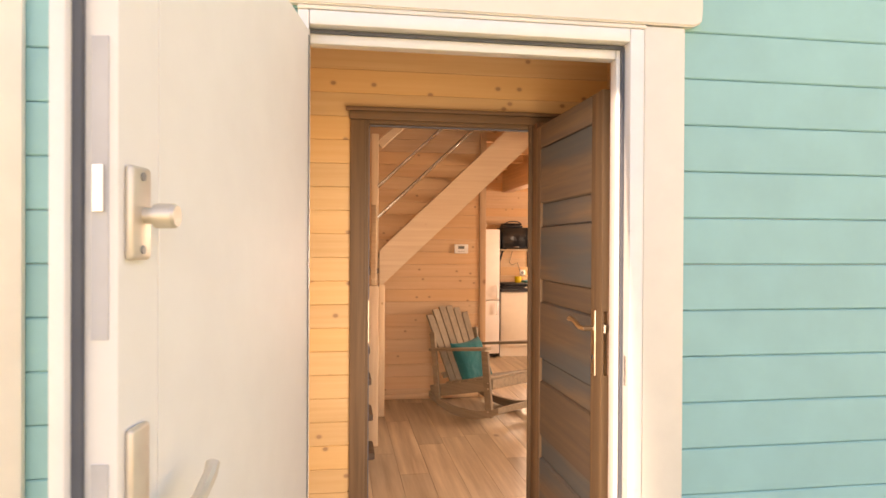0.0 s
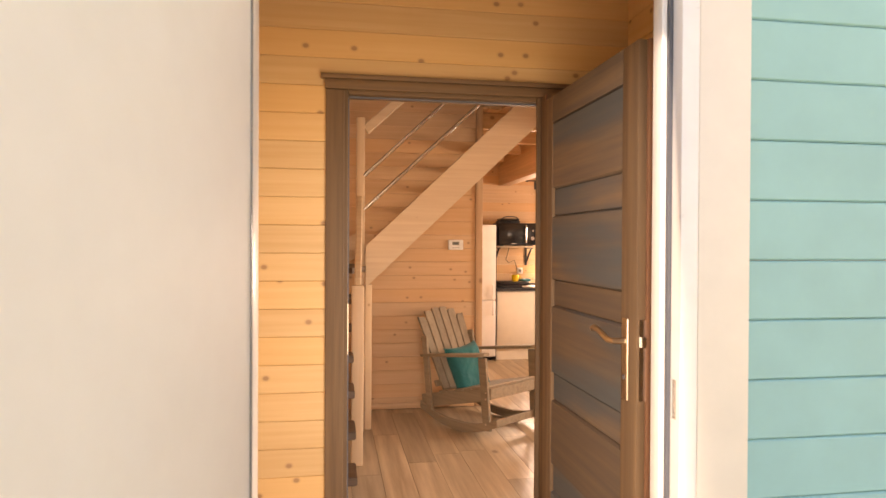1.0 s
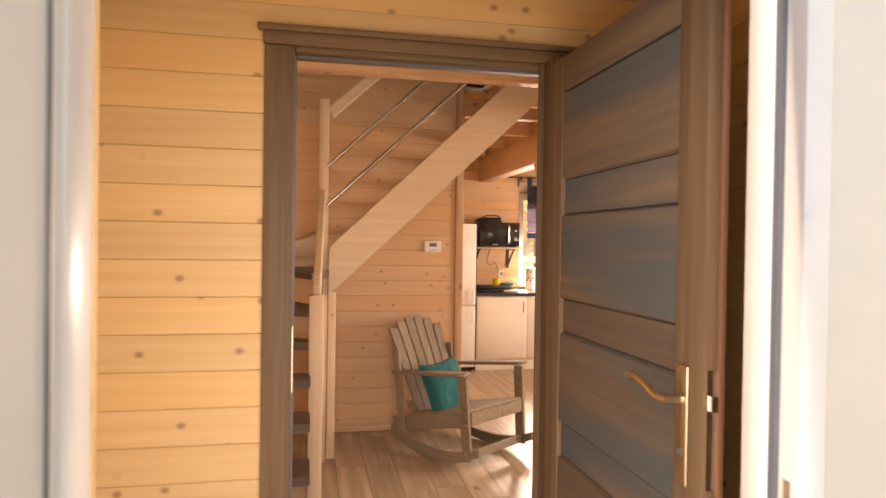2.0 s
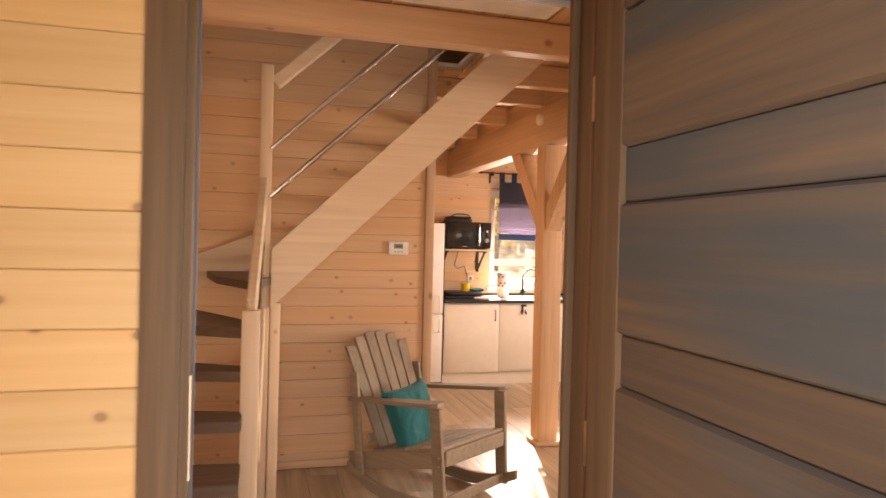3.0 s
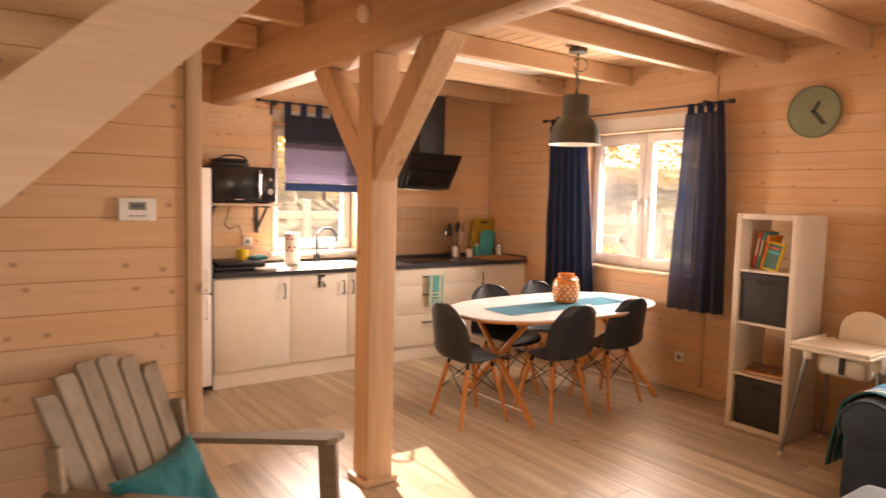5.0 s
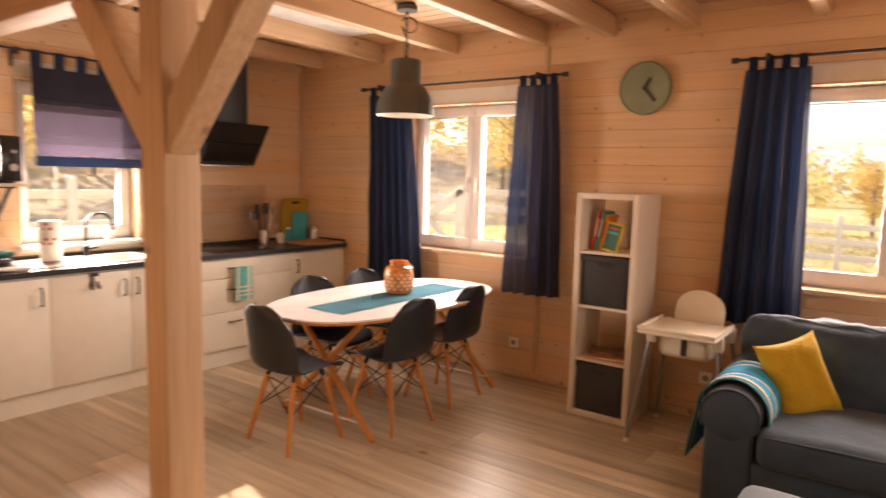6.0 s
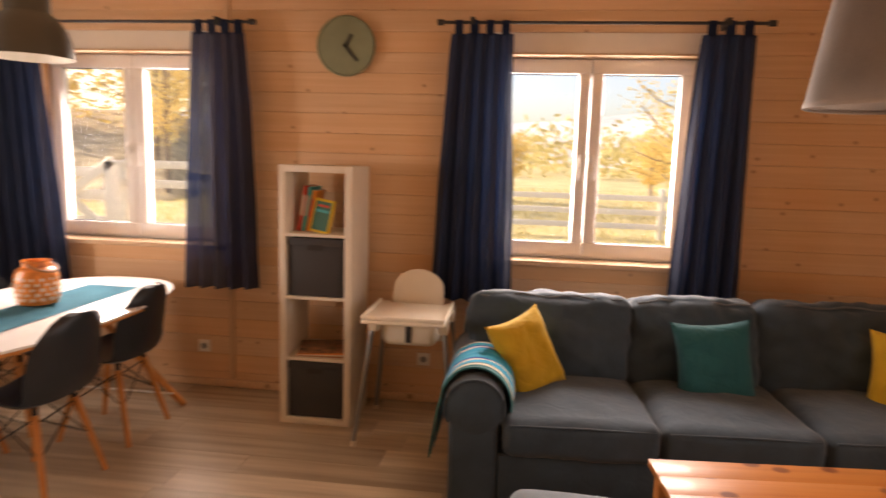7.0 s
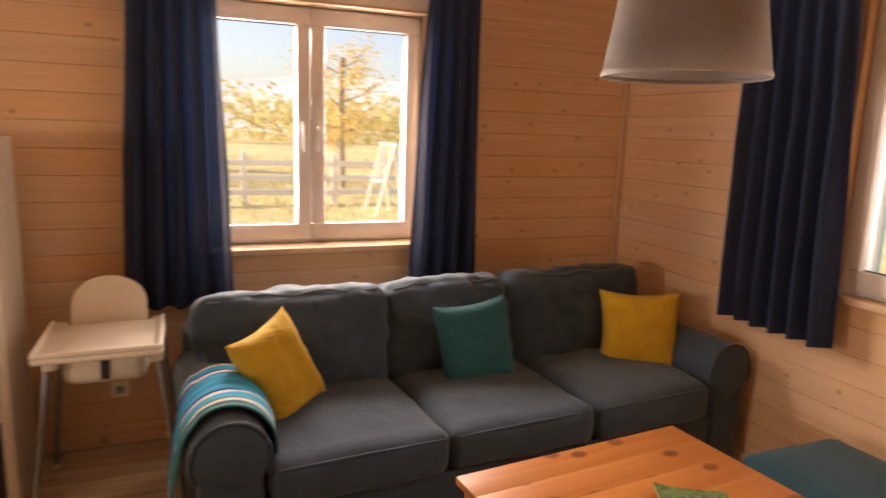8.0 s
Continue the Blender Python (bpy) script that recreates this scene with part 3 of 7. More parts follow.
def window(name, axis, face, a0, a1, z0, z1, outward, label, leaves=2, sill=0.03, reveal=0.13, wooden_sill=False):
    """A white casement window in a wall along x or y; outward is +1 or -1 along the other axis."""
    t = thing(name, Matrix.Identity(4), label, "window")
    t["kind"] = "structure"

    def piece(nm, b0, b1, d0, d1, c0, c1, mat, parent, r=0.006):
        d0, d1 = sorted((face + outward * d0, face + outward * d1))
        bm = bx(b0, b1, d0, d1, c0, c1, r) if axis == "x" else bx(d0, d1, b0, b1, c0, c1, r)
        return part(nm, bm, mat, parent)
    e, w, s = 0.03, reveal, 0.072
    piece("window_frame", a0 + 0.003, a1 - 0.003, w, w + 0.07, z1 - e, z1 - 0.003, PVC, t)
    piece("frame_rail", a0 + 0.003, a1 - 0.003, w, w + 0.07, z0 + 0.003, z0 + e, PVC, t)
    for b in (a0 + 0.003, a1 - e):
        piece("frame_stile", b, b + e - 0.003, w, w + 0.07, z0 + e, z1 - e, PVC, t)
    mid = (a0 + a1) / 2
    sashes = [(a0 + e, mid), (mid, a1 - e)] if leaves == 2 else [(a0 + e, a1 - e)]
    for i, (b0, b1) in enumerate(sashes):
        piece("sash", b0 + 0.002, b1 - 0.002, w - 0.02, w + 0.045, z1 - e - s, z1 - e + 0.012, PVC, t)
        piece("sash_rail", b0 + 0.002, b1 - 0.002, w - 0.02, w + 0.045, z0 + e - 0.012, z0 + e + s, PVC, t)
        for c in (b0 + 0.002, b1 - s):
            piece("sash_stile", c, c + s - 0.002, w - 0.02, w + 0.045, z0 + e + s, z1 - e - s, PVC, t)
        pn = piece("pane", b0 + s - 0.006, b1 - s + 0.006, w + 0.016, w + 0.024, z0 + e + s - 0.006, z1 - e - s + 0.006, GLASS, t, 0)
        pn.visible_shadow = False
        for c0, c1, q0, q1 in ((b0 + s - 0.001, b1 - s + 0.001, z0 + e + s - 0.002, z0 + e + s + 0.005), (b0 + s - 0.001, b1 - s + 0.001, z1 - e - s - 0.005, z1 - e - s + 0.002)):
            piece("gasket", c0, c1, w + 0.004, w + 0.014, q0, q1, GASKET, t, 0)
        hx = b0 + s / 2 if (i == 1 or leaves == 1) else b1 - s / 2
        h = piece("window_handle", hx - 0.013, hx + 0.013, w - 0.034, w - 0.021, 1.50, 1.57, PVC, t)
        piece("lever", hx - 0.009, hx + 0.009, w - 0.055, w - 0.035, 1.42, 1.55, PVC, h)
    piece("window_sill", a0 - 0.02, a1 + 0.02, -0.045, w - 0.022, z0 - sill, z0 + 0.001, PINE_JOIST if axis == "y" or wooden_sill else PVC, t)
    for b0, b1, c0, c1 in ((a0, a0 + 0.012, z0 + 0.002, z1), (a1 - 0.012, a1, z0 + 0.002, z1), (a0 + 0.012, a1 - 0.012, z1 - 0.012, z1)):
        piece("reveal", b0, b1, -0.004, w - 0.001, c0, c1, PINE_JOIST, t, 0.002)
    return t


window("window_1", "y", EAST, *WIN1, 1, "white two-leaf window with a pine sill")
window("window_2", "y", EAST, *WIN2, 1, "white two-leaf window with a pine sill")
window("window_3", "x", NORTH, *WINK, 1, "white single-leaf kitchen window above the sink", leaves=1)
window("window_4", "x", SOUTH, *WIN3, -1, "white two-leaf window beside the navy curtain", reveal=0.04, wooden_sill=True)


# ---- kitchen ----
FRONT_Y = 11.84


def arch_handle(bm, a, b, out, r=0.006):
    """A bow handle between two points, standing out along a vector."""
    a, b, out = Vector(a), Vector(b), Vector(out)
    d = b - a
    return tube(bm, [a, a + out * 0.8, a + d * 0.12 + out, a + d * 0.88 + out, b + out * 0.8, b], r)


def base_unit(x0, x1, fronts, label, handles):
    """A kitchen base unit: body, plinth, fronts (z0, z1) and bow handles."""
    t = thing("base_cabinet", pose((x0 + x1) / 2, FRONT_Y, 0), label, "cabinet", "kitchen base cabinets")
    w = (x1 - x0) / 2
    part("body", bx(-w + 0.001, w - 0.001, 0.02, 0.60, 0.13, 0.868), CREAM, t)
    part("plinth", bx(-w, w, 0.03, 0.05, 0.002, 0.128), CREAM, t)
    for i, (z0, z1) in enumerate(fronts):
        f = part("door" if len(fronts) == 1 else "drawer_front", bx(-w + 0.0015, w - 0.0015, 0.0, 0.018, z0 + 0.0015, z1 - 0.0015, 0.002), CREAM, t)
        h = handles[i]
        if h:
            hx, hz, upright = h
            d = 0.055
            a, b = ((hx, 0.001, hz - d), (hx, 0.001, hz + d)) if upright else ((hx - d, 0.001, hz), (hx + d, 0.001, hz))
            part("handle", arch_handle(bmesh.new(), a, b, (0, -0.028, 0)), BLACK_SOFT, f, "black bow handle")
    return t


base_unit(3.585, 4.20, [(0.14, 0.855)], "cream base cabinet with one door beside the fridge", [(0.255, 0.74, True)])
base_unit(4.20, 4.72, [(0.14, 0.855)], "cream sink cabinet with one door", [(0.215, 0.74, True)])
base_unit(4.72, 5.21, [(0.14, 0.855)], "cream base cabinet with one door beside the sink", [(-0.20, 0.74, True)])
base_unit(5.21, 6.15, [(0.71, 0.855), (0.44, 0.71), (0.14, 0.44)], "cream cabinet with three wide drawers under the hob", [(-0.12, 0.79, False), (-0.12, 0.62, False), (-0.12, 0.36, False)])
base_unit(6.15, 6.79, [(0.14, 0.855)], "cream corner cabinet with one door", [(-0.265, 0.74, True)])


def worktop():
    bm = bmesh.new()
    y0 = FRONT_Y - 0.022
    for x0, x1, ya, yb in ((3.586, 4.16, y0, NORTH), (4.16, 4.98, y0, 11.93), (4.16, 4.98, 12.34, NORTH), (4.98, 6.795, y0, NORTH)):
        box(bm, x0, x1, ya, yb, 0.87, 0.905)
    solid("worktop", bm, COUNTER, "black laminate worktop along the kitchen wall", "worktop")
    up = bx(3.59, 6.79, NORTH - 0.018, NORTH - 0.002, 0.9055, 0.93, 0.003)
    solid("upstand", up, COUNTER, "thin black upstand behind the worktop", "trim", kind="structure")
    s = thing("sink", pose(4.57, 12.135, 0.9055), "white ceramic sink with a drainer set in the worktop", "sink")
    bm = bmesh.new()
    for x0, x1, a, b in ((-0.43, -0.395, -0.22, 0.22), (0.395, 0.43, -0.22, 0.22), (-0.395, 0.395, -0.22, -0.19), (-0.395, 0.395, 0.17, 0.22), (-0.03, 0.0, -0.19, 0.17)):
        box(bm, x0, x1, a, b, 0.0, 0.008, 0.003)
    part("rim", bm, CERAMIC, s)
    part("drainer", bx(-0.395, -0.03, -0.19, 0.17, -0.012, 0.002), CERAMIC, s)
    bm = bmesh.new()
    for i in range(8):
        box(bm, -0.36 + i * 0.04, -0.35 + i * 0.04, -0.16, 0.14, 0.0021, 0.005)
    part("rib", bm, CERAMIC, s)
    bm = bmesh.new()
    box(bm, 0.0, 0.395, -0.19, 0.17, -0.17, -0.165)
    for x0, x1, a, b in ((0.0, 0.006, -0.19, 0.17), (0.389, 0.395, -0.19, 0.17), (0.006, 0.389, -0.19, -0.184), (0.006, 0.389, 0.164, 0.17)):
        box(bm, x0, x1, a, b, -0.165, -0.0005)
    part("bowl", bm, CERAMIC, s)
    f = thing("kitchen_tap", pose(4.66, 12.335, 0.914), "dark curved kitchen tap behind the sink", "tap")
    part("base", turned(bmesh.new(), [(0.027, 0), (0.027, 0.05), (0.02, 0.07), (0.012, 0.075)]), BLACK, f)
    pts = [(0, 0, 0.07), (0, 0, 0.22)] + [(0.085 - 0.085 * math.cos(a), -0.05 * math.sin(a / 2), 0.22 + 0.085 * math.sin(a)) for a in np.linspace(0.2, 3.0, 10)] + [(0.172, -0.05, 0.18)]
    part("spout", tubem(pts, 0.011), BLACK, f)
    part("lever", rodm((0.02, 0, 0.045), (0.075, -0.02, 0.06), 0.006), BLACK, f)


worktop()


def fridge():
    t = thing("fridge", pose(3.27, 11.80, 0), "tall white two-door fridge freezer in the alcove", "fridge")
    part("body", bx(-0.298, 0.298, 0.06, 0.65, 0.05, 1.70, 0.006), PVC, t)
    part("kickplate", bx(-0.29, 0.29, 0.08, 0.60, 0.012, 0.049), BLACK_SOFT, t)
    for nm, z0, z1, hz in (("upper_door", 0.765, 1.70, 0.87), ("lower_door", 0.055, 0.755, 0.66)):
        d = part(nm, bx(-0.298, 0.292, 0.0, 0.057, z0, z1, 0.01), PVC, t)
        part("handle", arch_handle(bmesh.new(), (0.25, 0.002, hz - 0.08), (0.25, 0.002, hz + 0.08), (0, -0.03, 0), 0.009), PVC, d)
    part("side_gasket", bx(0.293, 0.30, 0.01, 0.6, 0.02, 1.69), BLACK_SOFT, t)
    for x in (-0.25, 0.25):
        part("foot", rodm((x, 0.12, 0.001), (x, 0.12, 0.012), 0.02), BLACK_SOFT, t)


fridge()


def microwave_shelf():
    t = thing("wall_shelf", pose(3.92, 12.455, 1.415), "pale wooden wall shelf on black brackets", "shelf")
    part("board", bx(-0.30, 0.30, -0.36, 0.0, 0.0, 0.02, 0.003), STAIR_PALE, t)
    for x in (-0.22, 0.22):
        bm = bmesh.new()
        box(bm, x - 0.014, x + 0.014, -0.012, -0.001, -0.24, -0.001)
        box(bm, x - 0.014, x + 0.014, -0.30, -0.012, -0.014, -0.001)
        bar(bm, (x, -0.01, -0.21), (x, -0.25, -0.012), 0.026, 0.012)
        part("bracket", bm, BLACK_SOFT, t, "black triangular bracket")
    m = thing("microwave", pose(3.93, 12.28, 1.4355), "black microwave oven on the wall shelf", "microwave")
    part("casing", bx(-0.255, 0.255, -0.15, 0.16, 0.012, 0.30, 0.008), BLACK_SOFT, m)
    part("door", bx(-0.252, 0.135, -0.168, -0.152, 0.016, 0.296, 0.006), BLACK, m)
    part("door_window", bx(-0.205, 0.06, -0.1715, -0.169, 0.06, 0.255, 0.001), BLACK, m)
    part("control_panel", bx(0.139, 0.252, -0.168, -0.152, 0.016, 0.296, 0.006), BLACK, m)
    part("handle", arch_handle(bmesh.new(), (0.105, -0.168, 0.05), (0.105, -0.168, 0.265), (0, -0.03, 0), 0.010), STEEL, m, "silver bow handle")
    for z, r in ((0.10, 0.024), (0.20, 0.012)):
        part("knob", rodm((0.197, -0.168, z), (0.197, -0.19, z), r, seg=18), STEEL, m)
    part("maker_mark", bx(-0.09, -0.02, -0.1735, -0.172, 0.028, 0.036), STEEL, m)
    for x in (-0.2, 0.2):
        part("foot", bx(x - 0.02, x + 0.02, -0.12, 0.12, 0.0005, 0.013), BLACK_SOFT, m)
    g = thing("contact_grill", pose(3.84, 12.28, 1.7365), "black contact grill lying on the microwave", "grill")
    part("base", bx(-0.14, 0.14, -0.11, 0.11, 0.0, 0.03, 0.012), BLACK_SOFT, g)
    part("lid", bx(-0.13, 0.13, -0.11, 0.10, 0.032, 0.06, 0.014), BLACK, g)
    part("handle", tubem([(-0.10, -0.10, 0.06)] + [(0.10 * math.cos(a) * -1, -0.12, 0.06 + 0.025 * math.sin(a)) for a in np.linspace(0.1, 3.04, 8)] + [(0.10, -0.10, 0.06)], 0.007), BLACK_SOFT, g)
    c = thing("power_cable", pose(0, 0, 0), "thin dark power cable hanging below the shelf", "cable")
    part("cord", tubem([(3.90, 12.43, 1.41), (3.88, 12.44, 1.32), (3.86, 12.445, 1.25), (3.90, 12.445, 1.21), (3.98, 12.445, 1.24), (4.02, 12.44, 1.12)], 0.004, 6), BLACK_SOFT, c)


microwave_shelf()


def hood():
    t = thing("cooker_hood", pose(5.84, NORTH, 0), "black slanted glass cooker hood with a chimney", "hood")
    part("chimney", bx(-0.15, 0.15, -0.235, -0.002, 1.86, 2.525, 0.004), BLACK_SOFT, t)
    bm = bmesh.new()
    prof = [(-0.002, 1.615), (-0.10, 1.60), (-0.15, 1.62), (-0.30, 1.90), (-0.002, 1.90)]
    lo = [bm.verts.new((-0.27, y, z)) for y, z in prof]
    hi = [bm.verts.new((0.27, y, z)) for y, z in prof]
    bm.faces.new(lo), bm.faces.new(hi[::-1])
    for i in range(5):
        bm.faces.new((lo[i], lo[(i + 1) % 5], hi[(i + 1) % 5], hi[i]))
    part("body", bm, BLACK_SOFT, t)
    part("glass_front", barm((0, -0.118, 1.605), (0, -0.335, 1.945), 0.60, 0.010, 0.002, up=(0, -1, 0.6)), BLACK, t)
    part("lower_flap", barm((0, -0.150, 1.63), (0, -0.245, 1.78), 0.50, 0.010, 0.002, up=(0, -1, 0.6)), BLACK, t)
    part("filter", bx(-0.24, 0.24, -0.10, -0.02, 1.592, 1.5995), STEEL, t)


hood()
solid("hob", bx(5.42, 6.0, 11.90, 12.40, 0.9055, 0.911, 0.002), BLACK, "black glass hob set on the worktop", "hob")
solid("splashback", bx(5.18, 6.34, NORTH - 0.026, NORTH - 0.020, 0.932, 1.42), SPLASH_GLASS, "clear glass splashback behind the hob", "splashback")


def kettle():
    t = thing("electric_kettle", pose(5.34, 12.24, 0.9055, 0, 0, 25), "brushed steel electric kettle with a black handle", "kettle")
    part("body", turned(bmesh.new(), [(0.078, 0.02), (0.08, 0.05), (0.066, 0.17), (0.058, 0.2)]), STEEL, t)
    part("base", turned(bmesh.new(), [(0.082, 0.0), (0.082, 0.018)]), BLACK_SOFT, t)
    part("lid", turned(bmesh.new(), [(0.057, 0.2), (0.05, 0.21), (0.012, 0.215), (0.012, 0.225)]), BLACK_SOFT, t)
    part("handle", tubem([(0.055, 0, 0.2), (0.11, 0, 0.195), (0.125, 0, 0.15), (0.115, 0, 0.07), (0.08, 0, 0.05)], 0.012), BLACK_SOFT, t)
    part("spout", bar(bmesh.new(), (-0.055, 0, 0.165), (-0.085, 0, 0.19), 0.03, 0.02), STEEL, t)


kettle()


def counter_things():
    t = thing("dish_tray", pose(3.86, 12.14, 0.9055), "black plastic dish tray with things lying in it", "tray")
    part("tray", bx(-0.22, 0.22, -0.17, 0.17, 0.0, 0.03, 0.012), BLACK_SOFT, t)
    part("inner_rack", bx(-0.20, 0.20, -0.15, 0.15, 0.031, 0.07, 0.02), BLACK_SOFT, t)
    m = thing("mug", pose(3.90, 12.12, 0.9762), "yellow ceramic mug on the dish tray", "mug")
    part("cup", turned(bmesh.new(), [(0.038, 0.0), (0.045, 0.02), (0.046, 0.085), (0.042, 0.085), (0.041, 0.02)], cap=(True, True)), YELLOW_P, m)
    part("handle", tubem([(0.045, 0, 0.07), (0.072, 0, 0.065), (0.072, 0, 0.03), (0.045, 0, 0.02)], 0.006), YELLOW_P, m)
    solid("dish_cloth", soft_box(0.14, 0.10, 0.03, 0.012, 0.006, 0.012, 6), TEAL_CUSHION, "crumpled turquoise dish cloth on the tray", "cloth", pose(4.02, 12.10, 0.993, 0, 0, 20))
    solid("sponge_wipe", soft_box(0.17, 0.10, 0.022, 0.009, 0.004, 0.01, 6), PAPER, "crumpled pale wipe on the worktop", "cloth", pose(4.02, 11.92, 0.917, 0, 0, -12))
    r = thing("paper_roll", pose(4.37, 12.21, 0.9145), "white paper towel roll with red print", "paper roll")
    part("paper", turned(bmesh.new(), [(0.062, 0.0), (0.066, 0.006), (0.066, 0.264), (0.06, 0.27), (0.02, 0.27), (0.02, 0.2)], 28), PAPER, r)
    for k in range(7):
        a = 3.6 + 0.35 * (k % 4)
        z = 0.12 + 0.10 * (k // 4) + 0.03 * (k % 2)
        c = Vector((0.0665 * math.cos(a), 0.0665 * math.sin(a), z))
        bm = bmesh.new()
        bmesh.ops.create_uvsphere(bm, u_segments=8, v_segments=5, radius=0.013, matrix=Matrix.Translation(c) @ Matrix.Rotation(a, 4, "Z") @ Matrix.Diagonal((0.12, 1, 0.8, 1)))
        part("printed_blot", bm, RED, r, "red printed blot")
    p = thing("window_pot", pose(4.90, NORTH + 0.03, 1.0015), "small white pot on the kitchen window sill", "pot")
    part("pot", turned(bmesh.new(), [(0.03, 0), (0.04, 0.07), (0.035, 0.07), (0.03, 0.02)]), CERAMIC, p)
    u = thing("utensil_holder", pose(6.19, 12.27, 0.9055), "steel holder full of black and steel cooking utensils", "utensils")
    part("holder", turned(bmesh.new(), [(0.05, 0.0), (0.05, 0.12), (0.047, 0.12), (0.047, 0.01)]), STEEL, u)
    rng = random.Random(2)
    for k in range(7):
        a = k * 0.9
        top = Vector((0.11 * math.cos(a), 0.06 * math.sin(a), 0.25 + 0.08 * rng.random()))
        q = part("utensil", rodm((0.02 * math.cos(a), 0.02 * math.sin(a), 0.02), top, 0.005), BLACK_SOFT if k % 3 else STEEL, u)
        part("head", soft_box(0.05, 0.014, 0.08, 0.006, 0, 0, 3), BLACK_SOFT if k % 3 else STEEL, q, "", Matrix.Translation(top))
    for nm, x, y, h, r0, mt, lb in (("spice_jar", 6.34, 12.22, 0.10, 0.035, STEEL, "small clear glass jar with a steel lid"), ("spice_jar", 6.46, 12.25, 0.14, 0.03, TEAL_P, "small turquoise spice jar"), ("spice_jar", 6.745, 12.22, 0.13, 0.034, CERAMIC, "small jar with a pale lid")):
        j = thing(nm, pose(x, y, 0.9055), lb, "jar")
        part("jar", turned(bmesh.new(), [(r0, 0.0), (r0, h * 0.8), (r0 * 0.85, h * 0.84)]), mt if mt is not STEEL else CERAMIC, j)
        part("lid", turned(bmesh.new(), [(r0 * 0.9, h * 0.845), (r0 * 0.9, h)]), STEEL, j)
    for x, y, w, h, mt, lb in ((6.645, 12.40, 0.32, 0.40, MUSTARD_P, "mustard yellow cutting board leaning on the wall"), (6.67, 12.345, 0.19, 0.27, TEAL_P, "turquoise cutting board leaning on another")):
        b = thing("cutting_board", pose(x, y, 0.908, 5, 0, 0), lb, "cutting board")
        out = [(-w / 2, 0), (w / 2, 0), (w / 2, h * 0.92), (w / 2 - 0.03, h), (-w / 2 + 0.03, h), (-w / 2, h * 0.92)]
        part("board", slab(bmesh.new(), out, -0.005, 0.005, Matrix.Rotation(radians(90), 4, "X")), mt, b)
        part("grip", bx(-0.045, 0.045, -0.008, -0.0055, h - 0.055, h - 0.03, 0.001), BLACK_SOFT if mt is MUSTARD_P else mt, b)
    w = thing("chopping_block", pose(6.56, 12.0, 0.9055), "brown wooden chopping board with a black rim on the worktop", "cutting board")
    part("block", bx(-0.21, 0.21, -0.16, 0.16, 0.0, 0.02, 0.003), BOARD_WOOD, w)
    part("rim", bx(0.212, 0.228, -0.17, 0.17, 0.0, 0.032, 0.003), BLACK_SOFT, w)


counter_things()

dh = thing("door_hook", pose(4.46, FRONT_Y, 0), "black hook hung over a cabinet door", "hook")
part("strap", bx(-0.012, 0.012, -0.004, -0.0005, 0.77, 0.857), BLACK_SOFT, dh)
for px in (-0.012, 0.034):
    part("peg", tubem([(px, -0.004, 0.80), (px, -0.008, 0.765), (px, -0.03, 0.755), (px, -0.036, 0.78)], 0.006), BLACK_SOFT, dh)
part("bridge", bx(-0.018, 0.042, -0.0085, -0.0045, 0.835, 0.857), BLACK_SOFT, dh)
cc = thing("ceiling_canopy", pose(4.92, 12.0, 0), "small black ceiling canopy with a short cord", "lamp fitting")
part("cap", turned(bmesh.new(), [(0.04, 2.64), (0.045, 2.66), (0.045, 2.678)], 20), BLACK_SOFT, cc)
part("cord", rodm((0, 0, 2.45), (0, 0, 2.64), 0.004), BLACK_SOFT, cc)


def kitchen_towel():
    t = thing("kitchen_towel", pose(5.62, FRONT_Y - 0.034, 0.0), "turquoise checked tea towel hung on a drawer handle", "towel")
    n, w = 24, 0.16
    bm = bmesh.new()
    g = []
    for i in range(n + 1):
        z = 0.797 - 0.27 * i / n
        g.append([[bm.verts.new((w * (j / 8 - 0.5), -0.006 + 0.006 * math.sin(j * 1.3) * (i / n) - d, z)) for j in range(9)] for d in (0, 0.004)])
    for a, b in zip(g, g[1:]):
        for j in range(8):
            f = [bm.faces.new((a[0][j], b[0][j], b[0][j + 1], a[0][j + 1])), bm.faces.new((a[1][j], a[1][j + 1], b[1][j + 1], b[1][j]))]
            row = round((0.797 - a[0][0].co.z) / 0.27 * n)
            if row in (14, 17, 20) or j in (1, 6):
                for q in f:
                    q.material_index = 1
    part("cloth", bm, [TOWEL, CREAM_CLOTH], t)


kitchen_towel()


